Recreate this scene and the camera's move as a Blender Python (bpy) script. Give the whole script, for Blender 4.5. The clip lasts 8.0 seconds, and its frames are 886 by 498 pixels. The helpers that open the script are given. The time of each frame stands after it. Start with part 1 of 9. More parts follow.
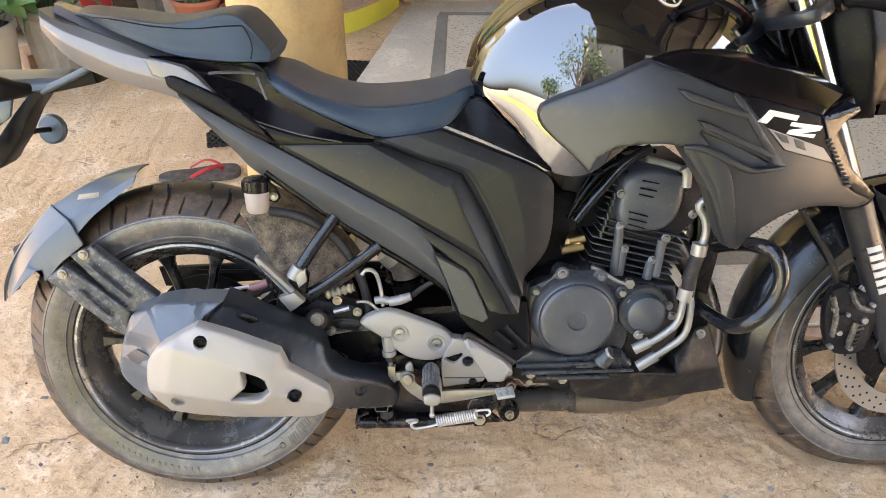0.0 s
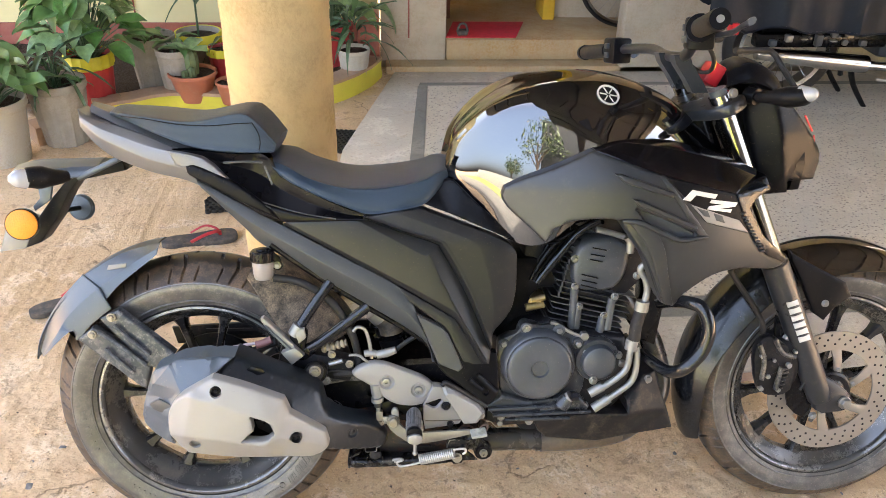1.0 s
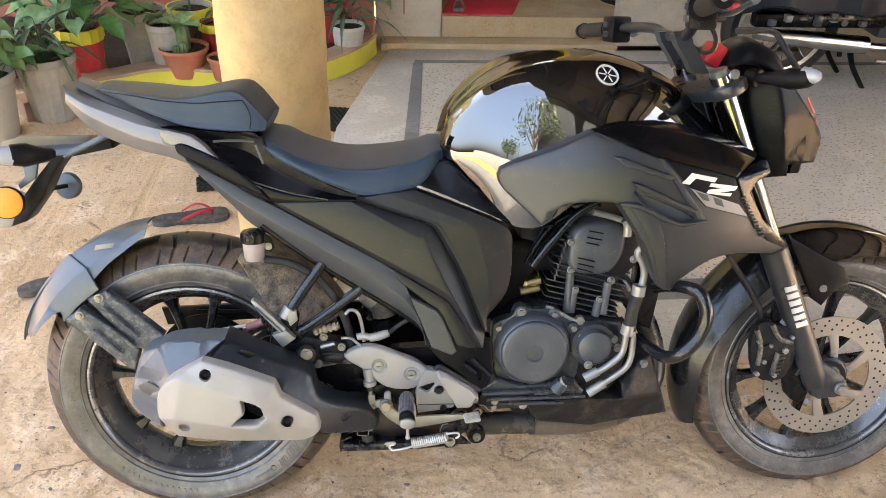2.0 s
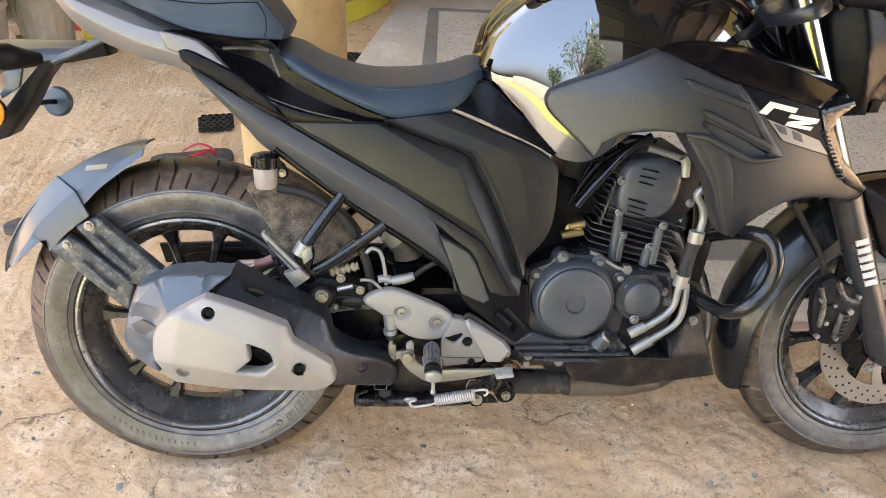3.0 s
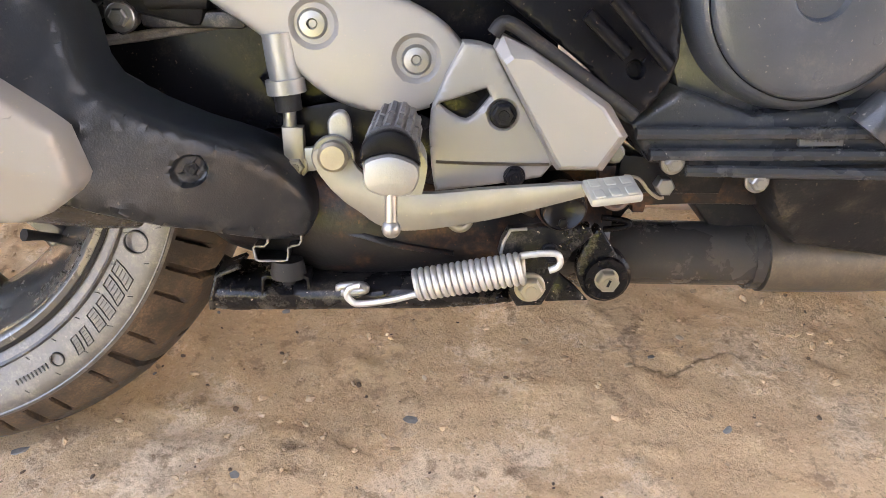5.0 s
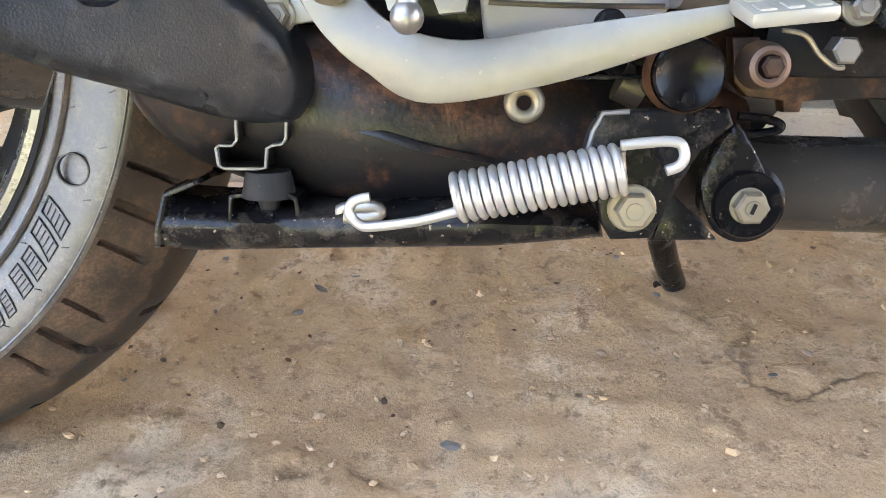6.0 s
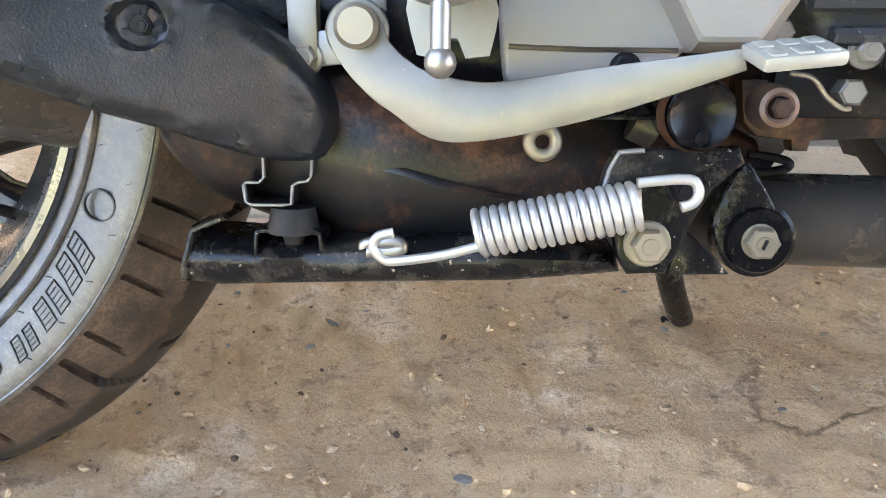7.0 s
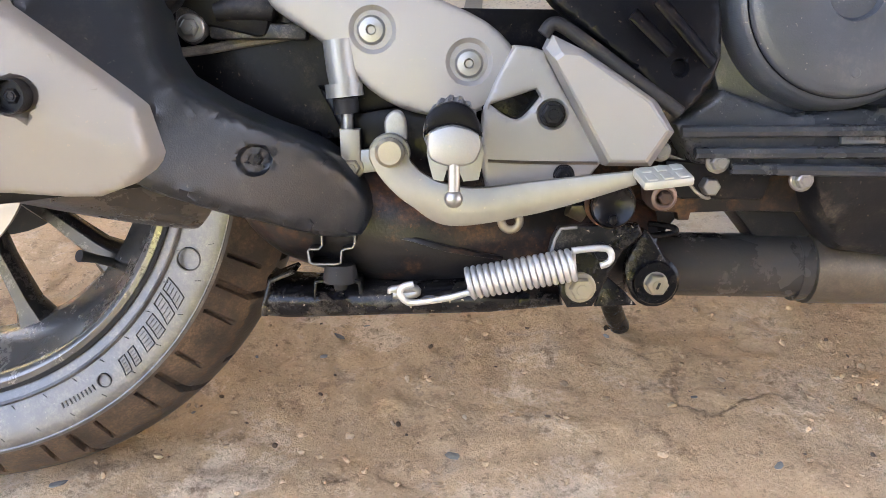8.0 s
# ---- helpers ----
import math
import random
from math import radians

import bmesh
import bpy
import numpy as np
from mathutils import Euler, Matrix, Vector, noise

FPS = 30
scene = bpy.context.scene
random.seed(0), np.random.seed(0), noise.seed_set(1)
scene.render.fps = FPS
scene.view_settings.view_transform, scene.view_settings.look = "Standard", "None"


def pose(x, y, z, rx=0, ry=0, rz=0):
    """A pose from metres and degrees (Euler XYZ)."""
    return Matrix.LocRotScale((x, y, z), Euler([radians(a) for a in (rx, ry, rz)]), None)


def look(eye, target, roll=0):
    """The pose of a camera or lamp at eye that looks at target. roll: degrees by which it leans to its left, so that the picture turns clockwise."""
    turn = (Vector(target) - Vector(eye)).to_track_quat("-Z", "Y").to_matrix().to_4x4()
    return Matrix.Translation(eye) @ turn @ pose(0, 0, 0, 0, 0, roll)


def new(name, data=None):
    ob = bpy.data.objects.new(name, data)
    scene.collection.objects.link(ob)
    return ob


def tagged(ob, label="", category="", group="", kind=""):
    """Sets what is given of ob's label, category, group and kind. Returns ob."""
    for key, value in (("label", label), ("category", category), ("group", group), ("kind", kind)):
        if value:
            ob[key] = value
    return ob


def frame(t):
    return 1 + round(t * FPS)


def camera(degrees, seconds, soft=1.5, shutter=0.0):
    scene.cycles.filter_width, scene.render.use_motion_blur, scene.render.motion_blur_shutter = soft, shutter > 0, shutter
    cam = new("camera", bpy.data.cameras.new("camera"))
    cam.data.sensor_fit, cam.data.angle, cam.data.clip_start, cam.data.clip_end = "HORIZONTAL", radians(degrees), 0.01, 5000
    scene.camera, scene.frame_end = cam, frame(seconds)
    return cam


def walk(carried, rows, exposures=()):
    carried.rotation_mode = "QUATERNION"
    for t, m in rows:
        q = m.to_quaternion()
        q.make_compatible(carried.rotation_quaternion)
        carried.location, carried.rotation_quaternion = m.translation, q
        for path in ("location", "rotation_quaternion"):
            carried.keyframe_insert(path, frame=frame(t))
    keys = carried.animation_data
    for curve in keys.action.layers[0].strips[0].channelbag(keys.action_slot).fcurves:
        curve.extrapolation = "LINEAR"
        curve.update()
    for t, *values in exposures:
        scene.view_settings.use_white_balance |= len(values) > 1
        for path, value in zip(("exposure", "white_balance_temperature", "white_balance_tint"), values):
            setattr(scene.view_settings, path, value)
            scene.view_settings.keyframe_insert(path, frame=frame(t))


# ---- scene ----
cam = camera(57.8, 8.0, 0.8)
PATH = [
    (0, (0.384, -1.113, 1.33), (0.484, 0.525, 0.186), 1.4),
    (0.5, (0.396, -1.246, 1.416), (0.521, 0.417, 0.312), 1.6),
    (1, (0.381, -1.29, 1.471), (0.523, 0.415, 0.437), 1.4),
    (1.2, (0.376, -1.313, 1.481), (0.528, 0.411, 0.478), 1.4),
    (2.3, (0.384, -1.252, 1.435), (0.544, 0.413, 0.339), 2.9),
    (2.5, (0.356, -1.253, 1.405), (0.526, 0.413, 0.311), 4.0),
    (3, (0.332, -1.151, 1.314), (0.496, 0.485, 0.175), 4.2),
    (3.5, (0.291, -0.929, 1.173), (0.498, 0.682, 0.007), 4.0),
    (4, (0.303, -0.785, 0.986), (0.535, 0.824, -0.18), 4.8),
    (4.5, (0.388, -0.639, 0.771), (0.582, 0.978, -0.39), 4.2),
    (4.8, (0.427, -0.58, 0.664), (0.566, 0.997, -0.558), 3.2),
    (5, (0.443, -0.536, 0.586), (0.505, 1.095, -0.569), 1.7),
    (5.2, (0.451, -0.501, 0.541), (0.476, 1.153, -0.584), 1.1),
    (6.3, (0.446, -0.413, 0.397), (0.358, 1.338, -0.565), -0.2),
    (6.5, (0.443, -0.41, 0.398), (0.354, 1.349, -0.549), -0.3),
    (7, (0.44, -0.434, 0.417), (0.367, 1.337, -0.509), 0.1),
    (7.5, (0.424, -0.499, 0.474), (0.385, 1.285, -0.43), 0.5),
    (8, (0.419, -0.582, 0.528), (0.44, 1.191, -0.397), 0.6),
]
walk(cam, [(t, look(eye, target, roll)) for t, eye, target, roll in PATH],
     [(0, 4.17, 7000, 10), (3, 4.09, 7000, 10), (4, 4.42, 7300, 14), (4.5, 4.52, 7550, 16), (5, 4.40, 7450, 15), (6.5, 4.55, 6300, 6), (7.5, 4.44, 6450, 9), (8, 4.38, 6850, 14)])

# ---- world, light ----
world_sky = bpy.data.worlds.new("sky")
scene.world = world_sky
world_sky.use_nodes = True
wn = world_sky.node_tree
sky = wn.nodes.new("ShaderNodeTexSky")
sky.sky_type, sky.sun_disc = "NISHITA", False
sky.sun_elevation, sky.sun_rotation = radians(58), radians(25)
sky.dust_density, sky.ozone_density, sky.air_density = 8.0, 0.6, 0.8
wn.links.new(sky.outputs["Color"], wn.nodes["Background"].inputs["Color"])
wn.nodes["Background"].inputs["Strength"].default_value = 0.15
sun = new("sun", bpy.data.lights.new("sun", "SUN"))
sun.data.energy, sun.data.angle, sun.data.color = 2.0, radians(1.5), (1.0, 0.96, 0.90)
sun.matrix_basis = look((2.2, 4.8, 8.5), (0, 0, 0))

# ---- materials ----
MATS = {}


def ramp(nt, fac, a, b, lo=0.3, hi=0.7):
    r = nt.nodes.new("ShaderNodeValToRGB")
    r.color_ramp.elements[0].position, r.color_ramp.elements[1].position = lo, hi
    r.color_ramp.elements[0].color, r.color_ramp.elements[1].color = (*a, 1), (*b, 1)
    nt.links.new(fac, r.inputs[0])
    return r.outputs[0]


def noise_of(nt, co, scale, detail=4.0, rough=0.6):
    n = nt.nodes.new("ShaderNodeTexNoise")
    n.inputs["Scale"].default_value, n.inputs["Detail"].default_value, n.inputs["Roughness"].default_value = scale, detail, rough
    nt.links.new(co, n.inputs["Vector"])
    return n.outputs["Fac"]


def mixed(nt, fac, a, b):
    m = nt.nodes.new("ShaderNodeMix")
    m.data_type = "RGBA"
    for value, socket in ((fac, m.inputs[0]), (a, m.inputs[6]), (b, m.inputs[7])):
        if hasattr(value, "links"):
            nt.links.new(value, socket)
        elif isinstance(value, (int, float)):
            socket.default_value = value
        else:
            socket.default_value = (*value, 1)
    return m.outputs[2]


def mat(name, color, rough=0.5, metal=0.0, var=0.12, scale=9.0, bump=0.15, grain=350.0, dust=None, amount=0.4, dust_scale=38.0,
        coat=0.0, rvar=0.1, spec=0.5, alpha=0.0, depth=0.0006, crisp=0.30, flecks=0.14):
    """A worn surface: two scales of tone, fine relief, a broken film of dust."""
    m = bpy.data.materials.new(name)
    m.use_nodes = True
    nt = m.node_tree
    p = nt.nodes["Principled BSDF"]
    co = nt.nodes.new("ShaderNodeTexCoord").outputs["Object"]
    big, fine = noise_of(nt, co, scale), noise_of(nt, co, grain, 2.0)
    base = ramp(nt, big, [c * (1 - var) for c in color], [min(1, c * (1 + var)) for c in color])
    p.inputs["Metallic"].default_value, p.inputs["Specular IOR Level"].default_value = metal, spec
    p.inputs["Coat Weight"].default_value, p.inputs["Coat Roughness"].default_value = coat, 0.03
    p.inputs["Transmission Weight"].default_value = alpha
    r = nt.nodes.new("ShaderNodeMapRange")
    r.inputs["To Min"].default_value, r.inputs["To Max"].default_value = max(0.02, rough - rvar), min(1, rough + rvar)
    nt.links.new(big, r.inputs["Value"])
    rough_out = r.outputs[0]
    if dust:
        film = noise_of(nt, co, dust_scale, 8.0, 0.72)
        top = min(1.0, 0.06 + 1.1 * amount)
        f = ramp(nt, film, (0, 0, 0), (top, top, top), 0.56 - 0.30 * amount, 0.56 + crisp - 0.30 * amount)
        speck = ramp(nt, noise_of(nt, co, dust_scale * 14, 3.0, 0.7), (0.35, 0.35, 0.35), (1, 1, 1), 0.42, 0.58)
        f = mixed(nt, f, (0, 0, 0), speck)
        base = mixed(nt, f, base, dust)
        if flecks:
            dots = ramp(nt, noise_of(nt, co, 330.0, 2.0, 0.5), (0, 0, 0), (flecks, flecks, flecks), 0.70, 0.75)
            base = mixed(nt, dots, base, [min(1, c * 1.5) for c in dust])
        add = nt.nodes.new("ShaderNodeMath")
        add.operation, add.use_clamp, add.inputs[1].default_value = "MULTIPLY_ADD", True, 0.4
        nt.links.new(f, add.inputs[0]), nt.links.new(rough_out, add.inputs[2])
        rough_out = add.outputs[0]
    nt.links.new(base, p.inputs["Base Color"])
    nt.links.new(rough_out, p.inputs["Roughness"])
    if bump:
        b = nt.nodes.new("ShaderNodeBump")
        b.inputs["Strength"].default_value, b.inputs["Distance"].default_value = bump, depth
        nt.links.new(fine, b.inputs["Height"])
        nt.links.new(b.outputs[0], p.inputs["Normal"])
    MATS[name] = m
    return m


DUST = (0.36, 0.27, 0.18)
gloss_black = mat("gloss_black", (0.003, 0.003, 0.004), 0.30, 0, 0.2, bump=0.0, coat=1.0, rvar=0.02, spec=0.0)
gloss_black.node_tree.nodes["Principled BSDF"].inputs["Coat IOR"].default_value = 2.1
satin_grey = mat("satin_grey", (0.033, 0.0345, 0.036), 0.33, 0.30, 0.06, bump=0.05, grain=900, dust=DUST, amount=0.04, rvar=0.04, flecks=0.0)
panel_grey = mat("panel_grey", (0.048, 0.051, 0.052), 0.36, 0.1, 0.1, bump=0.15, grain=1300, dust=DUST, amount=0.05, rvar=0.05, spec=0.4)
panel_black = mat("panel_black", (0.005, 0.005, 0.006), 0.30, 0, 0.15, bump=0.18, grain=1300, dust=DUST, amount=0.02, rvar=0.06, spec=0.10)
tail_grey = mat("tail_grey", (0.150, 0.146, 0.142), 0.34, 0.35, 0.06, bump=0.03, grain=900, dust=DUST, amount=0.04)
plastic_black = mat("plastic_black", (0.006, 0.006, 0.007), 0.42, 0, 0.2, bump=0.25, grain=900, dust=DUST, amount=0.06, spec=0.12)
plastic_dusty = mat("plastic_dusty", (0.008, 0.008, 0.009), 0.45, 0, 0.25, bump=0.35, grain=520, dust=DUST, amount=0.22, dust_scale=34, spec=0.25)
# Dark grey plastic; the sky's bluish reflection is mixed into its base colour.
plastic_sky_tint = mat("plastic_sky_tint", (0.062, 0.077, 0.092), 0.32, 0.1, 0.1, bump=0.10, grain=1000, dust=DUST, amount=0.06, rvar=0.05)
vinyl = mat("vinyl", (0.026, 0.041, 0.058), 0.44, 0, 0.1, bump=0.6, grain=1100, dust=DUST, amount=0.01, rvar=0.05, depth=0.0004, spec=0.28, flecks=0.0)
silver_paint = mat("silver_paint", (0.262, 0.248, 0.228), 0.42, 0.18, 0.05, bump=0.06, grain=900, dust=DUST, amount=0.14, dust_scale=11, rvar=0.05)
alloy = mat("alloy", (0.27, 0.268, 0.255), 0.42, 0.6, 0.12, bump=0.2, grain=500, dust=DUST, amount=0.3)
bolt_steel = mat("bolt_steel", (0.30, 0.295, 0.28), 0.38, 0.85, 0.2, bump=0.15, dust=(0.36, 0.30, 0.20), amount=0.25, dust_scale=60)
zinc = mat("zinc", (0.30, 0.27, 0.215), 0.45, 0.75, 0.2, bump=0.15, dust=DUST, amount=0.35, dust_scale=60)
brass = mat("brass", (0.36, 0.27, 0.13), 0.42, 0.9, 0.15, bump=0.1, dust=DUST, amount=0.35)
chrome = mat("chrome", (0.42, 0.42, 0.42), 0.16, 1.0, 0.05, bump=0.0, rvar=0.04)
fork_gold = mat("fork_gold", (0.36, 0.35, 0.34), 0.14, 1.0, 0.03, bump=0.0, rvar=0.03)
engine_grey = mat("engine_grey", (0.060, 0.066, 0.076), 0.36, 0.2, 0.16, 14, bump=0.40, grain=900, dust=(0.30, 0.27, 0.23), amount=0.10, dust_scale=26, crisp=0.2, flecks=0.25)
engine_dark = mat("engine_dark", (0.011, 0.011, 0.013), 0.42, 0.2, 0.12, bump=0.35, grain=800, dust=DUST, amount=0.10, spec=0.2)
frame_black = mat("frame_black", (0.005, 0.005, 0.006), 0.22, 0, 0.2, bump=0.2, grain=300, dust=DUST, amount=0.06, dust_scale=60, spec=0.18)
frame_rust = mat("frame_rust", (0.012, 0.011, 0.011), 0.32, 0, 0.3, bump=0.5, grain=260, dust=(0.33, 0.135, 0.05), amount=0.25, dust_scale=12, spec=0.35, crisp=0.12)
stand_black = mat("stand_black", (0.006, 0.006, 0.007), 0.26, 0, 0.3, bump=0.4, grain=260, dust=(0.38, 0.31, 0.23), amount=0.14, dust_scale=60, spec=0.25, crisp=0.18, flecks=0.6)
exhaust_black = mat("exhaust_black", (0.055, 0.050, 0.045), 0.27, 0.4, 0.25, bump=0.25, grain=400, dust=(0.26, 0.17, 0.10), amount=0.27, dust_scale=17)
exhaust_tan = mat("exhaust_tan", (0.13, 0.112, 0.09), 0.33, 0.7, 0.2, bump=0.2, grain=400, dust=DUST, amount=0.4)
rubber = mat("rubber", (0.016, 0.015, 0.015), 0.58, 0, 0.25, bump=0.35, grain=500, dust=DUST, amount=0.16, dust_scale=24, spec=0.3)
tyre_tread = mat("tyre_tread", (0.034, 0.024, 0.017), 0.55, 0, 0.25, 20, bump=0.5, grain=420, dust=(0.30, 0.19, 0.11), amount=0.52, dust_scale=26)
tyre_crown = mat("tyre_crown", (0.017, 0.014, 0.012), 0.40, 0, 0.3, 30, bump=0.5, grain=420, dust=(0.22, 0.13, 0.07), amount=0.26, dust_scale=40, spec=0.5)
tyre_wall = mat("tyre_wall", (0.045, 0.042, 0.040), 0.37, 0, 0.25, 16, bump=0.2, grain=420, dust=(0.38, 0.325, 0.265), amount=0.38, dust_scale=30, spec=1.0, crisp=0.26, flecks=0.3)
wheel_black = mat("wheel_black", (0.018, 0.018, 0.019), 0.26, 0.2, 0.15, bump=0.05, grain=500, dust=(0.28, 0.24, 0.20), amount=0.22, dust_scale=34, spec=0.5)
brake_steel = mat("brake_steel", (0.30, 0.27, 0.24), 0.46, 0.7, 0.08, bump=0.12, grain=900, dust=DUST, amount=0.25)
milky = mat("milky_plastic", (0.30, 0.265, 0.24), 0.35, 0, 0.08, bump=0.05, dust=DUST, amount=0.25, alpha=0.2)
amber = mat("amber_lens", (0.66, 0.22, 0.010), 0.45, 0, 0.15, bump=0.6, grain=220, depth=0.001)
red_plastic = mat("red_plastic", (0.55, 0.02, 0.03), 0.3, 0, 0.08, bump=0.1)
smoke_lens = mat("smoke_lens", (0.32, 0.33, 0.35), 0.12, 0, 0.05, bump=0.0, coat=1.0)
mark_white = mat("mark_white", (0.62, 0.60, 0.57), 0.4, 0.2, 0.05, bump=0.05)
mark_grey = mat("mark_grey", (0.20, 0.19, 0.18), 0.4, 0.2, 0.05, bump=0.05)
arm_slate = mat("arm_slate", (0.038, 0.043, 0.050), 0.40, 0.1, 0.2, bump=0.3, grain=500, dust=(0.50, 0.46, 0.41), amount=0.26, dust_scale=70, crisp=0.14, flecks=0.6)
spring_steel = mat("spring_steel", (0.50, 0.495, 0.48), 0.38, 0.65, 0.1, bump=0.08, dust=(0.45, 0.40, 0.30), amount=0.3, dust_scale=50)
pedal_alloy = mat("pedal_alloy", (0.40, 0.395, 0.34), 0.40, 0.35, 0.08, bump=0.1, dust=DUST, amount=0.12, rvar=0.05)
pedal_zinc = mat("pedal_zinc", (0.180, 0.172, 0.150), 0.36, 0.45, 0.16, 30, bump=0.08, dust=DUST, amount=0.10, rvar=0.08)
guard_black = mat("guard_black", (0.008, 0.009, 0.011), 0.18, 0, 0.2, bump=0.2, grain=200, dust=DUST, amount=0.06, spec=0.45)
fork_black = mat("fork_black", (0.030, 0.032, 0.036), 0.30, 0.3, 0.1, bump=0.1, grain=900, dust=DUST, amount=0.10)
fin_grey = mat("fin_grey", (0.058, 0.061, 0.066), 0.34, 0.4, 0.1, bump=0.2, grain=700, dust=DUST, amount=0.10)
gloss_trim = mat("gloss_trim", (0.003, 0.003, 0.004), 0.16, 0, 0.2, bump=0.0, rvar=0.03, spec=0.12)
rim_dusty = mat("rim_dusty", (0.105, 0.102, 0.098), 0.24, 0.65, 0.2, bump=0.1, grain=500, dust=(0.32, 0.26, 0.20), amount=0.36, dust_scale=20, spec=0.5)
caliper_dusty = mat("caliper_dusty", (0.03, 0.03, 0.032), 0.4, 0.3, 0.3, bump=0.4, dust=(0.42, 0.36, 0.29), amount=0.36, dust_scale=60, crisp=0.16, flecks=0.5)
dust_cake = mat("dust_cake", (0.14, 0.12, 0.10), 0.8, 0, 0.4, 60, bump=0.8, dust=(0.46, 0.40, 0.32), amount=0.6, dust_scale=90)
# Lip metal paler than the rim: its bright reflection is put into the colour.
rim_edge = mat("rim_edge", (0.16, 0.158, 0.152), 0.24, 0.6, 0.2, bump=0.05, dust=(0.28, 0.235, 0.19), amount=0.26, dust_scale=30)
fender_dust = mat("fender_dust", (0.026, 0.024, 0.022), 0.5, 0, 0.25, bump=0.4, grain=420, dust=(0.40, 0.30, 0.20), amount=0.78, dust_scale=46, spec=0.3, flecks=0.5)
peg_rubber = mat("peg_rubber", (0.085, 0.085, 0.088), 0.5, 0, 0.2, bump=0.3, grain=700, dust=(0.46, 0.44, 0.41), amount=0.44)
panel_satin = mat("panel_satin", (0.0125, 0.0130, 0.0136), 0.34, 0, 0.15, bump=0.18, grain=1300, dust=DUST, amount=0.03, rvar=0.06, spec=0.34)
case_black = mat("case_black", (0.034, 0.037, 0.041), 0.28, 0.1, 0.15, bump=0.3, grain=600, dust=(0.34, 0.31, 0.27), amount=0.14, dust_scale=40, spec=0.45, crisp=0.16, flecks=0.4)
mark_wall = mat("mark_wall", (0.022, 0.021, 0.020), 0.5, 0, 0.3, bump=0.2, dust=(0.24, 0.22, 0.20), amount=0.16, spec=0.6)
cream_paint = mat("cream_paint", (0.47, 0.335, 0.155), 0.62, 0, 0.16, 2.5, bump=0.7, grain=70, dust=(0.24, 0.155, 0.065), amount=0.42, dust_scale=7, depth=0.002, crisp=0.22)

# ---- builders ----


def part(name, bm, material, parent=None, label="", sharp=38):
    bmesh.ops.recalc_face_normals(bm, faces=bm.faces)
    me = bpy.data.meshes.new(name)
    bm.to_mesh(me)
    bm.free()
    for f in me.polygons:
        f.use_smooth = True
    me.set_sharp_from_angle(angle=radians(sharp))
    me.materials.append(material)
    ob = new(name, me)
    if parent:
        ob.parent = parent
    if label:
        ob["label"] = label
    return ob


def catmull(points, n=6, closed=False):
    p = [Vector(q) for q in points]
    out, m = [], len(p)
    for i in range(m if closed else m - 1):
        a, b, c, d = (p[(i + k) % m] if closed else p[min(max(i + k, 0), m - 1)] for k in (-1, 0, 1, 2))
        for j in range(n):
            t = j / n
            out.append(0.5 * (2 * b + (c - a) * t + (2 * a - 5 * b + 4 * c - d) * t * t + (3 * b - a - 3 * c + d) * t ** 3))
    if not closed:
        out.append(p[-1].copy())
    return out


def tube(points, radius, bm=None, segs=10, smooth=5, closed=False, flat=1.0):
    """A round bar along a line; radius may be a list, one a point; flat squeezes it along its second axis."""
    bm = bm or bmesh.new()
    line = catmull(points, smooth, closed) if smooth > 1 else [Vector(p) for p in points]
    n = len(line)
    side, rings = None, []
    for i, p in enumerate(line):
        if closed:
            t = (line[(i + 1) % n] - line[i - 1]).normalized()
        else:
            t = (line[min(i + 1, n - 1)] - line[max(i - 1, 0)]).normalized()
        if side is None:
            side = t.orthogonal().normalized()
        side = (side - t * side.dot(t)).normalized()
        up = t.cross(side)
        if isinstance(radius, (list, tuple)):
            x = i / max(1, n - 1) * (len(radius) - 1)
            k = min(int(x), len(radius) - 2)
            r = radius[k] + (radius[k + 1] - radius[k]) * (x - k)
        else:
            r = radius
        rings.append([bm.verts.new(p + (side * math.cos(a) + up * (math.sin(a) * flat)) * r) for a in (2 * math.pi * k / segs for k in range(segs))])
    for i in range(n if closed else n - 1):
        a, b = rings[i], rings[(i + 1) % n]
        for k in range(segs):
            bm.faces.new((a[k], a[(k + 1) % segs], b[(k + 1) % segs], b[k]))
    if not closed:
        bm.faces.new(rings[0][::-1]), bm.faces.new(rings[-1])
    return bm


def lathe(profile, centre=(0, 0, 0), bm=None, segs=96, axis=(0, 1, 0), closed=True):
    """A ring of (radius, offset along the axis) turned round the axis."""
    bm = bm or bmesh.new()
    ax = Vector(axis).normalized()
    e1 = ax.orthogonal().normalized() if abs(ax.y) < 0.99 else Vector((1, 0, 0))
    e2 = ax.cross(e1)
    c = Vector(centre)
    rings = []
    for k in range(segs):
        a = 2 * math.pi * k / segs
        d = e1 * math.cos(a) + e2 * math.sin(a)
        rings.append([bm.verts.new(c + d * r + ax * o) for r, o in profile])
    m = len(profile)
    for k in range(segs):
        a, b = rings[k], rings[(k + 1) % segs]
        for i in range(m if closed else m - 1):
            j = (i + 1) % m
            if profile[i][0] < 1e-5 and profile[j][0] < 1e-5:
                continue
            bm.faces.new((a[i], a[j], b[j], b[i]))
    bmesh.ops.remove_doubles(bm, verts=bm.verts, dist=1e-6)
    return bm


def disc(centre, r, depth, bm=None, segs=32, axis=(0, 1, 0), bevel=0.001):
    """A short solid cylinder whose face lies at the centre and which goes back along the axis."""
    b = min(bevel, r * 0.4, depth * 0.4)
    return lathe([(0, 0), (r - b, 0), (r, b), (r, depth - b), (r - b, depth), (0, depth)], centre, bm, segs, axis, False)


def hexhead(centre, r, depth, bm=None, axis=(0, 1, 0)):
    return disc(centre, r, depth, bm, 6, axis, 0.0012)


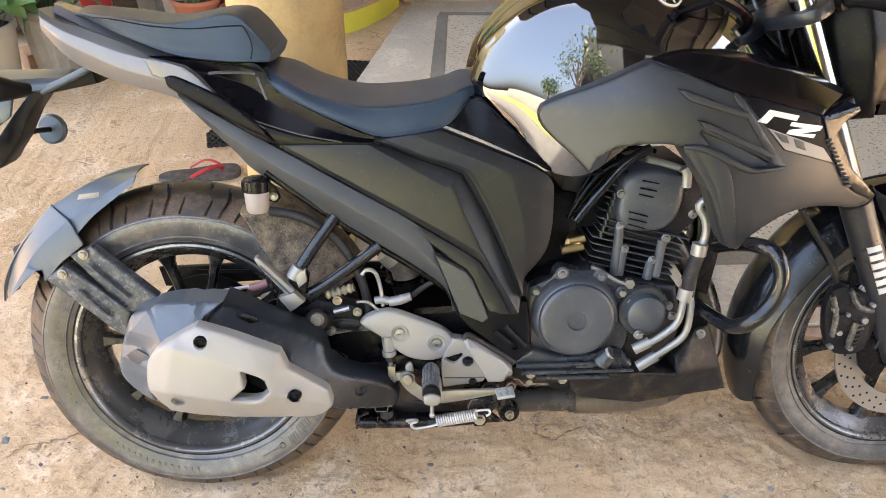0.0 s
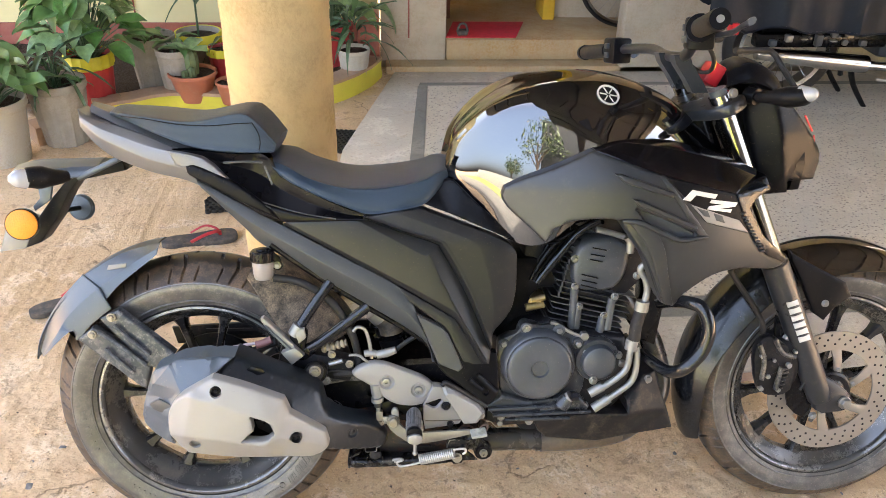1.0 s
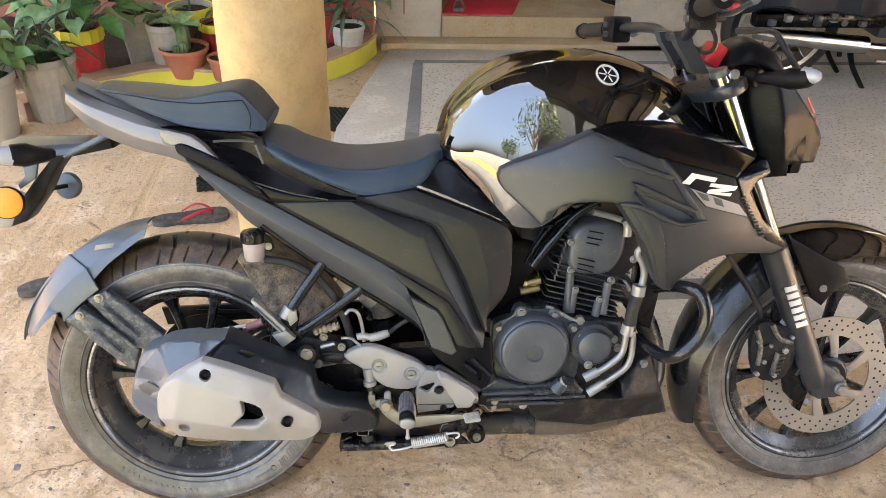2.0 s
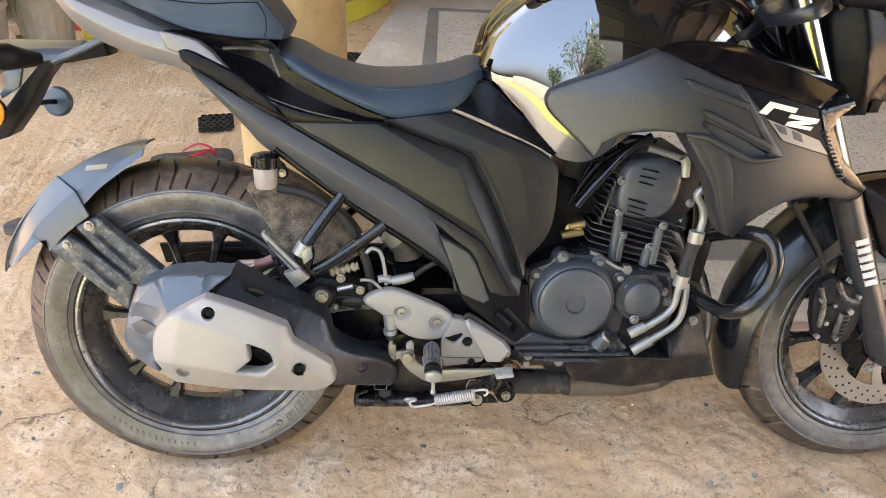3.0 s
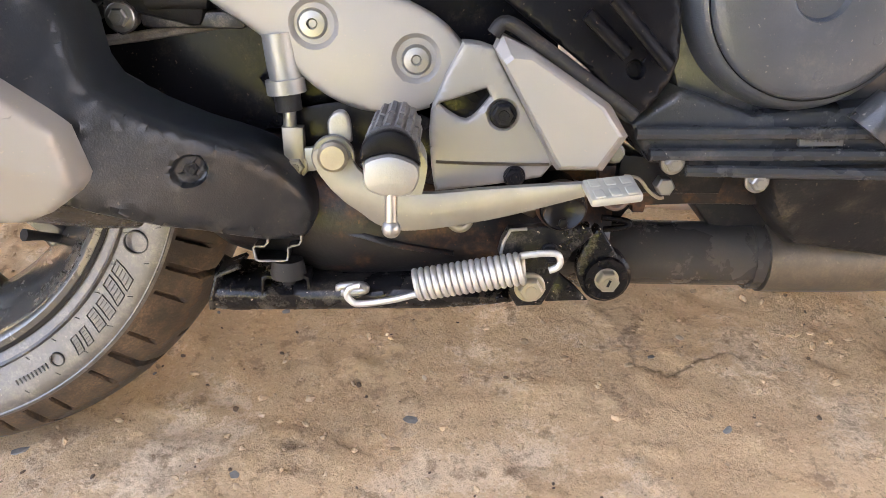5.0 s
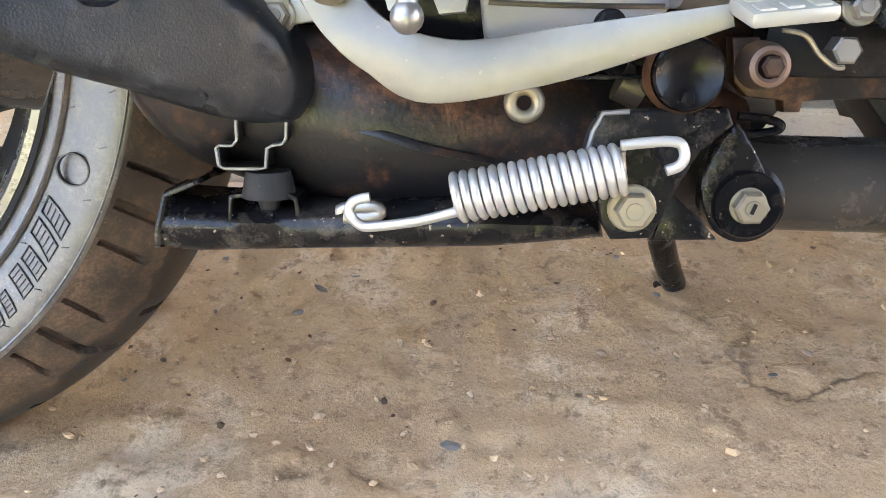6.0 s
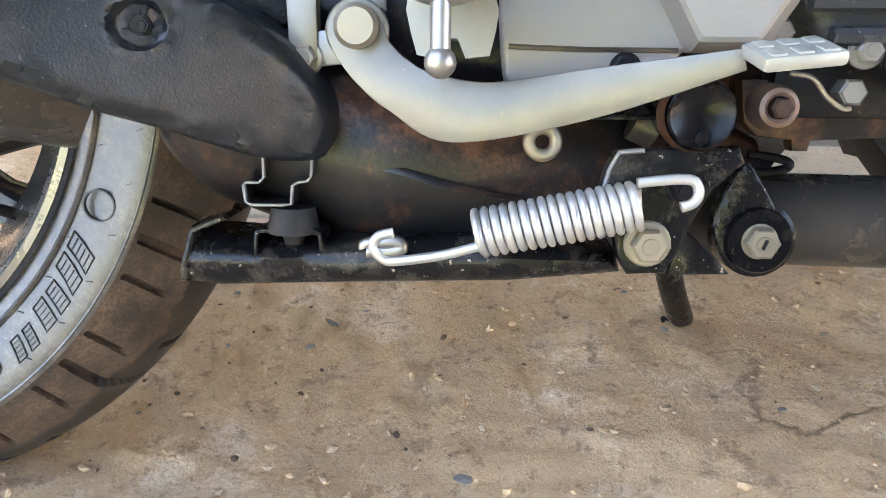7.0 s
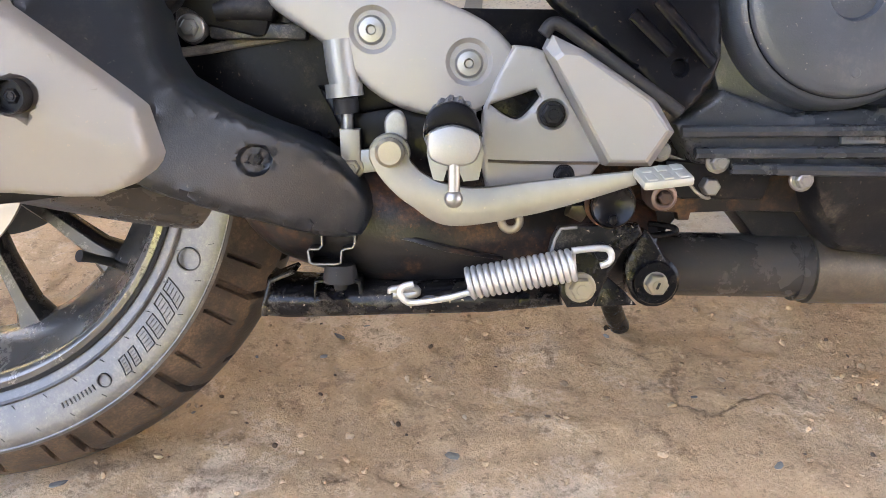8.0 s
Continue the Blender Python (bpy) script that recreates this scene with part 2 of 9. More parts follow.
def bolt(centre, r, parent, material=None, name="bolt", washer=1.35, depth=0.006, axis=(0, 1, 0), label=""):
    """A hex flange bolt that looks back along the axis."""
    bm = hexhead(centre, r, depth, None, axis)
    c = Vector(centre) + Vector(axis).normalized() * depth * 0.75
    disc(c, r * washer, depth * 0.6, bm, 24, axis, 0.0008)
    lathe([(r * 0.45, -0.0006), (r * 0.5, 0.0004), (r * 0.3, 0.0012), (0, 0.0012)], Vector(centre), bm, 16, axis, False)
    return part(name, bm, material or bolt_steel, parent, label)


def box(lo, hi, bm=None, bevel=0.0, turn=None):
    bm = bm or bmesh.new()
    made = bmesh.ops.create_cube(bm, size=1.0)["verts"]
    lo, hi = Vector(lo), Vector(hi)
    m = Matrix.Translation((lo + hi) / 2) @ (turn or Matrix.Identity(4)) @ Matrix.Diagonal((*(hi - lo), 1))
    bmesh.ops.transform(bm, matrix=m, verts=made)
    if bevel:
        edges = list({e for v in made for e in v.link_edges})
        bmesh.ops.bevel(bm, geom=edges, offset=bevel, segments=2, affect="EDGES", profile=0.5)
    return bm


def plate(outline, depth, bevel=0.0015, bm=None, segments=2, along=(0, 1, 0)):
    """A flat or bent bar cut to an outline, of some depth behind it."""
    own = bmesh.new()
    front = [own.verts.new(p) for p in outline]
    back = [own.verts.new(Vector(p) + Vector(along) * depth) for p in outline]
    n = len(front)
    own.faces.new(front), own.faces.new(back[::-1])
    for i in range(n):
        own.faces.new((front[i], back[i], back[(i + 1) % n], front[(i + 1) % n]))
    bmesh.ops.recalc_face_normals(own, faces=own.faces)
    if bevel:
        edges = [e for e in own.edges if len(e.link_faces) == 2 and (e.verts[0] in front) == (e.verts[1] in front)]
        bmesh.ops.bevel(own, geom=edges, offset=bevel, segments=segments, affect="EDGES", profile=0.5)
    bmesh.ops.triangulate(own, faces=[f for f in own.faces if len(f.verts) > 4])
    if bm is None:
        return own
    me = bpy.data.meshes.new("tmp")
    own.to_mesh(me), own.free()
    bm.from_mesh(me)
    bpy.data.meshes.remove(me)
    return bm


def smooth_outline(outline, n=4, keep=50):
    """Rounds an outline, but keeps corners that turn by more than keep degrees."""
    p = [Vector(q) for q in outline]
    m, out = len(p), []

    def corner(i):
        a, b = p[i] - p[i - 1], p[(i + 1) % m] - p[i]
        return a.length < 1e-6 or b.length < 1e-6 or math.degrees(a.angle(b)) > keep
    for i in range(m):
        a, b, c, d = p[i - 1], p[i], p[(i + 1) % m], p[(i + 2) % m]
        a = 2 * b - c if corner(i) else a
        d = 2 * c - b if corner((i + 1) % m) else d
        for j in range(n):
            t = j / n
            out.append(0.5 * (2 * b + (c - a) * t + (2 * a - 5 * b + 4 * c - d) * t * t + (3 * b - a - 3 * c + d) * t ** 3))
    return out


def inside(poly, q):
    x, y = q[:, 0], q[:, 1]
    hit = np.zeros(len(q), bool)
    j = len(poly) - 1
    for i in range(len(poly)):
        (xi, yi), (xj, yj) = poly[i], poly[j]
        if yi != yj:
            hit ^= ((yi > y) != (yj > y)) & (x < (xj - xi) * (y - yi) / (yj - yi) + xi)
        j = i
    return hit


def edge_distance(polys, q):
    best = np.full(len(q), 9.0)
    for poly in polys:
        for i in range(len(poly)):
            a, b = poly[i - 1], poly[i]
            ab = b - a
            t = np.clip(((q - a) @ ab) / max(ab @ ab, 1e-12), 0, 1)
            best = np.minimum(best, np.linalg.norm(q - a - t[:, None] * ab, axis=1))
    return best


def pad(outline, lines=(), holes=(), dents=(), step=0.008, edge=0.004, thick=0.012, soft=2, bulge=0.0, side=1, face=None):
    """A moulded panel that faces the bike's right (side 1) or left (-1). outline, holes and lines are points (along, across, up);
    the lines are folds in its face; dents: (along, up, radius, depth); bulge swells its middle; face: how far across it lies at (along, up)."""
    from mathutils.geometry import delaunay_2d_cdt as cdt
    ctrl, edges = [], []
    for loop, shut in [(outline, True)] + [(h, True) for h in holes] + [(l, False) for l in lines]:
        k = len(ctrl)
        ctrl += [tuple(p) for p in loop]
        m = len(loop)
        edges += [(k + i, k + (i + 1) % m) for i in range(m if shut else m - 1)]
    verts, _, faces, orig, _, _ = cdt([Vector((p[0], p[2])) for p in ctrl], edges, [], 1, 1e-6)
    cv = np.array([[v.x, v.y] for v in verts])
    ch = np.array([ctrl[o[0]][1] if o else np.nan for o in orig])
    for i in np.where(np.isnan(ch))[0]:
        d = np.linalg.norm(np.array([[c[0], c[2]] for c in ctrl]) - cv[i], axis=1)
        w = 1 / (d + 1e-6) ** 2
        ch[i] = (w * np.array([c[1] for c in ctrl])).sum() / w.sum()
    tris = []
    for f in faces:
        for i in range(1, len(f) - 1):
            tris.append((f[0], f[i], f[i + 1]))
    tris = np.array(tris)

    def height(q):
        out = np.full(len(q), np.nan)
        best = np.full(len(q), -9.0)
        for a, b, c in tris:
            A, B, C = cv[a], cv[b], cv[c]
            den = (B[1] - C[1]) * (A[0] - C[0]) + (C[0] - B[0]) * (A[1] - C[1])
            if abs(den) < 1e-14:
                continue
            l1 = ((B[1] - C[1]) * (q[:, 0] - C[0]) + (C[0] - B[0]) * (q[:, 1] - C[1])) / den
            l2 = ((C[1] - A[1]) * (q[:, 0] - C[0]) + (A[0] - C[0]) * (q[:, 1] - C[1])) / den
            l3 = 1 - l1 - l2
            low = np.minimum(np.minimum(l1, l2), l3)
            take = low > best
            out[take] = (l1 * ch[a] + l2 * ch[b] + l3 * ch[c])[take]
            best = np.maximum(best, low)
        return out
    loops = [np.array([[p[0], p[2]] for p in l]) for l in [outline, *holes]]

    def dense(poly):
        out = []
        for i in range(len(poly)):
            a, b = poly[i], poly[(i + 1) % len(poly)]
            n = max(1, int(np.linalg.norm(b - a) / step))
            out += [a + (b - a) * k / n for k in range(n)]
        return np.array(out)
    rims = [dense(l) for l in loops]
    lo, hi = loops[0].min(0), loops[0].max(0)
    gx, gy = np.meshgrid(np.arange(lo[0], hi[0], step), np.arange(lo[1], hi[1], step * 0.87))
    gx = gx + (np.arange(gx.shape[0]) % 2)[:, None] * step / 2
    grid = [np.stack([gx.ravel(), gy.ravel()], 1)]
    for rim in rims:
        t = np.roll(rim, -1, 0) - np.roll(rim, 1, 0)
        t /= np.linalg.norm(t, axis=1)[:, None] + 1e-12
        nrm = np.stack([-t[:, 1], t[:, 0]], 1)
        for k in (0.3, 0.65, 1.0):
            grid += [rim + nrm * edge * k, rim - nrm * edge * k]
    for x, w, rad, deep in dents:
        ang = np.linspace(0, 2 * np.pi, 29)[:-1]
        for k in (0.5, 0.9, 1.0, 1.08, 1.17, 1.25):
            grid.append(np.array([x, w]) + rad * k * np.stack([np.cos(ang), np.sin(ang)], 1))
    folds = []
    for l in lines:
        q = np.array([[p[0], p[2]] for p in l])
        run = []
        for i in range(len(q) - 1):
            n = max(2, int(np.linalg.norm(q[i + 1] - q[i]) / step))
            run += list(q[i] + (q[i + 1] - q[i]) * np.linspace(0, 1, n, endpoint=False)[:, None])
        run = np.array(run + [q[-1]])
        ok = inside(loops[0], run) & (edge_distance(loops, run) > edge * 0.3)
        for h in loops[1:]:
            ok &= ~inside(h, run)
        folds.append((run, ok))
    for x, w, rad, deep in dents:
        far = np.linalg.norm(grid[0] - np.array([x, w]), axis=1) > rad * 1.3
        grid[0] = grid[0][far]
    q = np.concatenate(grid)
    ok = inside(loops[0], q)
    for h in loops[1:]:
        ok &= ~inside(h, q)
    q = q[ok]
    d = edge_distance(loops, q)
    q = q[d > edge * 0.2]
    _, first = np.unique(np.round(q / (edge * 0.14)).astype(int), axis=0, return_index=True)
    q = q[np.sort(first)]
    pts, edges = [], []
    for rim in rims:
        k = len(pts)
        pts += list(rim)
        edges += [(k + i, k + (i + 1) % len(rim)) for i in range(len(rim))]
    for run, ok in folds:
        last = None
        for p, good in zip(run, ok):
            if good:
                pts.append(p)
                if last is not None:
                    edges.append((last, len(pts) - 1))
                last = len(pts) - 1
            else:
                last = None
        d = np.min(np.linalg.norm(q[:, None, :] - run[None, :, :], axis=2), axis=1)
        q = q[d > step * 0.45]
    allq = np.concatenate([np.array(pts), q])
    verts, _, faces, orig, _, _ = cdt([Vector(p) for p in allq], edges, [], 1, 1e-7)
    v2 = np.array([[v.x, v.y] for v in verts])
    cen = np.array([v2[list(f)].mean(0) for f in faces])
    keep = np.ones(len(faces), bool)
    for h in loops[1:]:
        keep &= ~inside(h, cen)
    h = np.array([face(*q) for q in v2]) if face else height(v2)
    faces = [tuple(f) for f, k in zip(faces, keep) if k]
    near = [set() for _ in verts]
    for f in faces:
        for i in range(len(f)):
            near[f[i]].add(f[i - 1]), near[f[i - 1]].add(f[i])
    d = edge_distance(loops, v2)
    for _ in range(soft):
        h = np.array([0.5 * h[i] + 0.5 * np.mean(h[list(near[i])]) if near[i] and d[i] > 1e-5 else h[i] for i in range(len(h))])
    r = np.clip(edge - d, 0, edge)
    fall = edge - np.sqrt(np.maximum(edge * edge - r * r, 0))
    span = d.max() if len(d) else 1
    h = h + side * (fall - bulge * np.sin(np.clip(d / span, 0, 1) * math.pi / 2))
    for x, w, rad, deep in dents:
        g = np.linalg.norm(v2 - np.array([x, w]), axis=1) / rad
        c = np.clip((1.25 - g) / 0.25, 0, 1)
        h = h + side * deep * c * c * (3 - 2 * c)
    bm = bmesh.new()
    vs = [bm.verts.new((v2[i][0], h[i], v2[i][1])) for i in range(len(v2))]
    for f in faces:
        try:
            bm.faces.new([vs[i] for i in f])
        except ValueError:
            pass
    bound = [e for e in bm.edges if len(e.link_faces) == 1]
    out = bmesh.ops.extrude_edge_only(bm, edges=bound)["geom"]
    bmesh.ops.translate(bm, vec=(0, thick * side, 0), verts=[g for g in out if isinstance(g, bmesh.types.BMVert)])
    bmesh.ops.delete(bm, geom=[v for v in bm.verts if not v.link_faces], context="VERTS")
    return bm


def bands(rows, n=6, thick=0.02, bevel=0.0012):
    """A pressed panel: strips between rows of points, folded along the rows, with its rim drawn back across."""
    lines = [catmull(r, n) for r in rows]
    bm = bmesh.new()
    grid = [[bm.verts.new(q) for q in line] for line in lines]
    for a, b in zip(grid, grid[1:]):
        for k in range(len(a) - 1):
            bm.faces.new((a[k], a[k + 1], b[k + 1], b[k]))
    rim = [e for e in bm.edges if len(e.link_faces) == 1]
    out = bmesh.ops.extrude_edge_only(bm, edges=rim)["geom"]
    bmesh.ops.translate(bm, vec=(0, thick, 0), verts=[g for g in out if isinstance(g, bmesh.types.BMVert)])
    if bevel:
        folds = [e for row in grid[1:-1] for a, b in zip(row, row[1:]) for e in a.link_edges if e.other_vert(a) is b]
        bmesh.ops.bevel(bm, geom=rim + folds, offset=bevel, segments=2, affect="EDGES", profile=0.5, clamp_overlap=True)
    return bm


def loft(sections, bm=None, shut=True, caps=True):
    """A skin over rings of points."""
    bm = bm or bmesh.new()
    rings = [[bm.verts.new(p) for p in s] for s in sections]
    m = len(rings[0])
    for a, b in zip(rings, rings[1:]):
        for k in range(m if shut else m - 1):
            bm.faces.new((a[k], a[(k + 1) % m], b[(k + 1) % m], b[k]))
    if caps:
        bm.faces.new(rings[0][::-1]), bm.faces.new(rings[-1])
    return bm


def mix_rows(rows, n):
    """Smooth rows of numbers between a few given ones."""
    rows = [list(r) for r in rows]
    out = []
    for i in range(len(rows) - 1):
        a, b, c, d = rows[max(i - 1, 0)], rows[i], rows[i + 1], rows[min(i + 2, len(rows) - 1)]
        for j in range(n):
            t = j / n
            out.append([0.5 * (2 * q + (r - p) * t + (2 * p - 5 * q + 4 * r - s) * t * t + (3 * q - p - 3 * r + s) * t ** 3) for p, q, r, s in zip(a, b, c, d)])
    return out + [rows[-1]]


def root(name, label, category, at=None, group=""):
    ob = tagged(new(name), label, category, group)
    if at is not None:
        ob.matrix_basis = at
    return ob


def setting(name, bm, material, label, category, sharp=38):
    return tagged(part(name, bm, material, None, "", sharp), label, category, kind="structure")


def strip(line, thick, depth):
    """A bent sheet: a line (along, across, up) of some thickness, drawn back across."""
    p = [Vector(q) for q in line]
    out = []
    for i in range(len(p)):
        t = p[min(i + 1, len(p) - 1)] - p[max(i - 1, 0)]
        t.y = 0
        t.normalize()
        out.append(p[i] + Vector((-t.z, 0, t.x)) * thick)
    return plate([tuple(q) for q in p + out[::-1]], depth, 0.0003, None, 1)

# ---- the porch ----


def ground_material(name, tones, patch, stain, grain_depth=0.004, speck=None, cracks=False):
    m = bpy.data.materials.new(name)
    m.use_nodes = True
    nt = m.node_tree
    p = nt.nodes["Principled BSDF"]
    co = nt.nodes.new("ShaderNodeTexCoord").outputs["Object"]
    flake = noise_of(nt, co, 6.5, 12.0, 0.74)
    base = ramp(nt, noise_of(nt, co, 1.6, 6.0, 0.62), tones[0], tones[1], 0.35, 0.68)
    base = mixed(nt, ramp(nt, flake, (0, 0, 0), (0.85, 0.85, 0.85), 0.535, 0.565), base, patch)
    base = mixed(nt, ramp(nt, noise_of(nt, co, 13.0, 12.0, 0.78), (0, 0, 0), (0.75, 0.75, 0.75), 0.55, 0.62), base, stain)
    base = mixed(nt, ramp(nt, noise_of(nt, co, 55.0, 8.0, 0.8), (0, 0, 0), (0.5, 0.5, 0.5), 0.55, 0.61), base, [c * 0.6 for c in stain])
    base = mixed(nt, ramp(nt, noise_of(nt, co, 260.0, 4.0, 0.75), (0.26, 0.26, 0.26), (0, 0, 0), 0.36, 0.46), base, [c * 0.4 for c in tones[0]])
    base = mixed(nt, ramp(nt, noise_of(nt, co, 170.0, 4.0, 0.75), (0, 0, 0), (0.24, 0.24, 0.24), 0.57, 0.63), base, [min(1, c * 1.35) for c in patch])
    if speck:
        v = nt.nodes.new("ShaderNodeTexVoronoi")
        v.inputs["Scale"].default_value = 62.0
        nt.links.new(co, v.inputs["Vector"])
        base = mixed(nt, ramp(nt, v.outputs["Distance"], (1, 1, 1), (0, 0, 0), 0.20, 0.30), base, speck)
    b0, b1, b2 = (nt.nodes.new("ShaderNodeBump") for _ in range(3))
    if cracks:
        bend = nt.nodes.new("ShaderNodeTexNoise")
        bend.inputs["Scale"].default_value, bend.inputs["Detail"].default_value = 5.0, 7.0
        nt.links.new(co, bend.inputs["Vector"])
        add = nt.nodes.new("ShaderNodeVectorMath")
        add.operation = "MULTIPLY_ADD"
        add.inputs[1].default_value = (0.42, 0.42, 0.0)
        nt.links.new(bend.outputs["Color"], add.inputs[0]), nt.links.new(co, add.inputs[2])
        v = nt.nodes.new("ShaderNodeTexVoronoi")
        v.feature, v.inputs["Scale"].default_value = "DISTANCE_TO_EDGE", 1.7
        nt.links.new(add.outputs[0], v.inputs["Vector"])
        line = ramp(nt, v.outputs["Distance"], (0.8, 0.8, 0.8), (0, 0, 0), 0.001, 0.007)
        some = ramp(nt, noise_of(nt, co, 2.3, 3.0), (0, 0, 0), (1, 1, 1), 0.52, 0.60)
        line = mixed(nt, some, (0, 0, 0), line)
        base = mixed(nt, line, base, [c * 0.35 for c in stain])
        b0.invert = True
        nt.links.new(line, b0.inputs["Height"])
    nt.links.new(base, p.inputs["Base Color"])
    p.inputs["Roughness"].default_value, p.inputs["Specular IOR Level"].default_value = 0.8 if not speck else 0.45, 0.3
    b0.inputs["Strength"].default_value, b0.inputs["Distance"].default_value = 0.7, grain_depth
    b1.inputs["Strength"].default_value, b1.inputs["Distance"].default_value = 1.0, grain_depth * 3.2
    b2.inputs["Strength"].default_value, b2.inputs["Distance"].default_value = 0.8, grain_depth * 0.45
    nt.links.new(noise_of(nt, co, 26.0, 9.0, 0.75), b1.inputs["Height"])
    nt.links.new(noise_of(nt, co, 220.0, 5.0, 0.75), b2.inputs["Height"])
    nt.links.new(b0.outputs[0], b1.inputs["Normal"])
    nt.links.new(b1.outputs[0], b2.inputs["Normal"])
    nt.links.new(b2.outputs[0], p.inputs["Normal"])
    return m


concrete = ground_material("dusty_concrete", ((0.55, 0.370, 0.205), (0.71, 0.505, 0.312)), (0.79, 0.605, 0.41), (0.27, 0.158, 0.082), cracks=True)
cream_floor = ground_material("cream_floor", ((0.50, 0.44, 0.36), (0.62, 0.55, 0.45)), (0.66, 0.60, 0.50), (0.45, 0.36, 0.26), 0.0006)
terrazzo = ground_material("terrazzo", ((0.58, 0.52, 0.42), (0.68, 0.61, 0.50)), (0.70, 0.63, 0.52), (0.50, 0.42, 0.32), 0.0005, (0.28, 0.24, 0.20))
grey_strip = ground_material("grey_strip", ((0.21, 0.20, 0.175), (0.29, 0.27, 0.235)), (0.31, 0.29, 0.25), (0.18, 0.16, 0.13), 0.0006)
soil = ground_material("soil", ((0.045, 0.024, 0.013), (0.085, 0.046, 0.025)), (0.10, 0.055, 0.03), (0.025, 0.014, 0.009), 0.02)
red_oxide = mat("red_oxide", (0.30, 0.085, 0.06), 0.5, 0, 0.2, 4, bump=0.3, grain=120, dust=(0.40, 0.25, 0.17), amount=0.3)
lime_paint = mat("lime_paint", (0.58, 0.52, 0.05), 0.6, 0, 0.2, 5, bump=0.4, grain=120, dust=(0.35, 0.22, 0.09), amount=0.36, dust_scale=20)
wall_cream = mat("wall_cream", (0.60, 0.55, 0.30), 0.7, 0, 0.1, 2, bump=0.3, grain=160, dust=(0.38, 0.28, 0.14), amount=0.2, dust_scale=4)
wall_grey = mat("wall_grey", (0.47, 0.405, 0.31), 0.7, 0, 0.14, 3, bump=0.3, grain=160, dust=(0.30, 0.19, 0.08), amount=0.48, dust_scale=5)
step_stain = mat("step_stain", (0.40, 0.30, 0.175), 0.55, 0, 0.16, 3, bump=0.2, grain=160, dust=(0.33, 0.175, 0.05), amount=0.62, dust_scale=5)
kerb_top = mat("kerb_top", (0.36, 0.23, 0.15), 0.75, 0, 0.2, 6, bump=0.5, grain=100, dust=(0.22, 0.13, 0.08), amount=0.4)
roof_sheet = mat("roof_sheet", (0.030, 0.033, 0.038), 0.6, 0, 0.2, 2, bump=0.1)
lawn_lime = mat("lawn_lime", (0.36, 0.38, 0.09), 0.8, 0, 0.35, 5, bump=0.6, grain=60, dust=(0.20, 0.22, 0.06), amount=0.5)


def uneven(x, y):
    p = Vector((x, y, 0))
    near = max(0.0, 1 - max(abs(x - 0.4) - 1.2, abs(y - 0.2) - 1.0, 0.0) * 0.8)
    return near * (0.0050 * noise.noise(p * 3.1) + 0.0060 * noise.noise(p * 11) + 0.0042 * noise.noise(p * 29) + 0.0030 * noise.noise(p * 55) + 0.0016 * noise.noise(p * 95) + 0.0022 * min(1.0, max(0.0, noise.noise(p * 8 + Vector((3, 1, 0)) + 0.6 * noise.noise_vector(p * 25)) * 9)))


def spread(lo, hi, step, far):
    mid = list(np.arange(lo, hi, step))
    out, d, a = [], step, hi
    while a < far:
        out.append(a)
        d *= 1.28
        a += d
    out.append(far)
    pre, d, a = [], step, lo
    while a > -far:
        d *= 1.28
        a -= d
        pre.append(max(a, -far))
    return pre[::-1] + mid + out


gx, gy = spread(-0.9, 1.8, 0.0065, 400.0), spread(-0.70, 0.45, 0.0065, 400.0)
me = bpy.data.meshes.new("ground")
me.from_pydata([(x, y, uneven(x, y) - 0.001) for y in gy for x in gx], [], [(j * len(gx) + i, j * len(gx) + i + 1, (j + 1) * len(gx) + i + 1, (j + 1) * len(gx) + i) for j in range(len(gy) - 1) for i in range(len(gx) - 1)])
for f in me.polygons:
    f.use_smooth = True
me.materials.append(concrete)
tagged(new("ground", me), "rough dusty brown concrete ground with stains", "ground", kind="structure")

# raised floor of the veranda
SLAB = 0.014
setting("veranda_floor", plate([(0.10, 0.43, SLAB), (3.8, 0.41, SLAB), (3.8, 3.02, SLAB), (0.45, 3.02, SLAB), (0.20, 1.97, SLAB)], 0.02, 0.003, None, 2, (0, 0, -1)), cream_floor, "smooth cream cement veranda floor", "floor")
setting("floor_edge", plate([(0.10, 0.425, 0.006), (0.10, 0.395, 0.006), (3.8, 0.375, 0.006), (3.8, 0.405, 0.006)], 0.02, 0.003, None, 2, (0, 0, -1)), mat("edge_worn", (0.44, 0.31, 0.22), 0.7, 0, 0.2, 6, bump=0.4, grain=120, dust=(0.30, 0.10, 0.06), amount=0.3), "worn reddish edging of the veranda floor", "edging")
setting("terrazzo_field", plate([(0.48, 0.79, SLAB + 0.004), (3.6, 0.79, SLAB + 0.004), (3.6, 2.77, SLAB + 0.004), (0.62, 2.77, SLAB + 0.004)], 0.012, 0.0, None, 1, (0, 0, -1)), terrazzo, "speckled cream terrazzo field", "floor")
for a, b, c, d in (((0.30, 0.68), (3.7, 0.68), (3.7, 0.787), (0.40, 0.787)), ((0.57, 2.773), (3.7, 2.773), (3.7, 2.82), (0.58, 2.82)), ((0.405, 0.79), (0.475, 0.79), (0.617, 2.77), (0.565, 2.77))):
    setting("floor_strip", plate([(*q, SLAB + 0.003) for q in (a, b, c, d)], 0.012, 0.0, None, 1, (0, 0, -1)), grey_strip, "grey cement border strip in the floor", "floor")

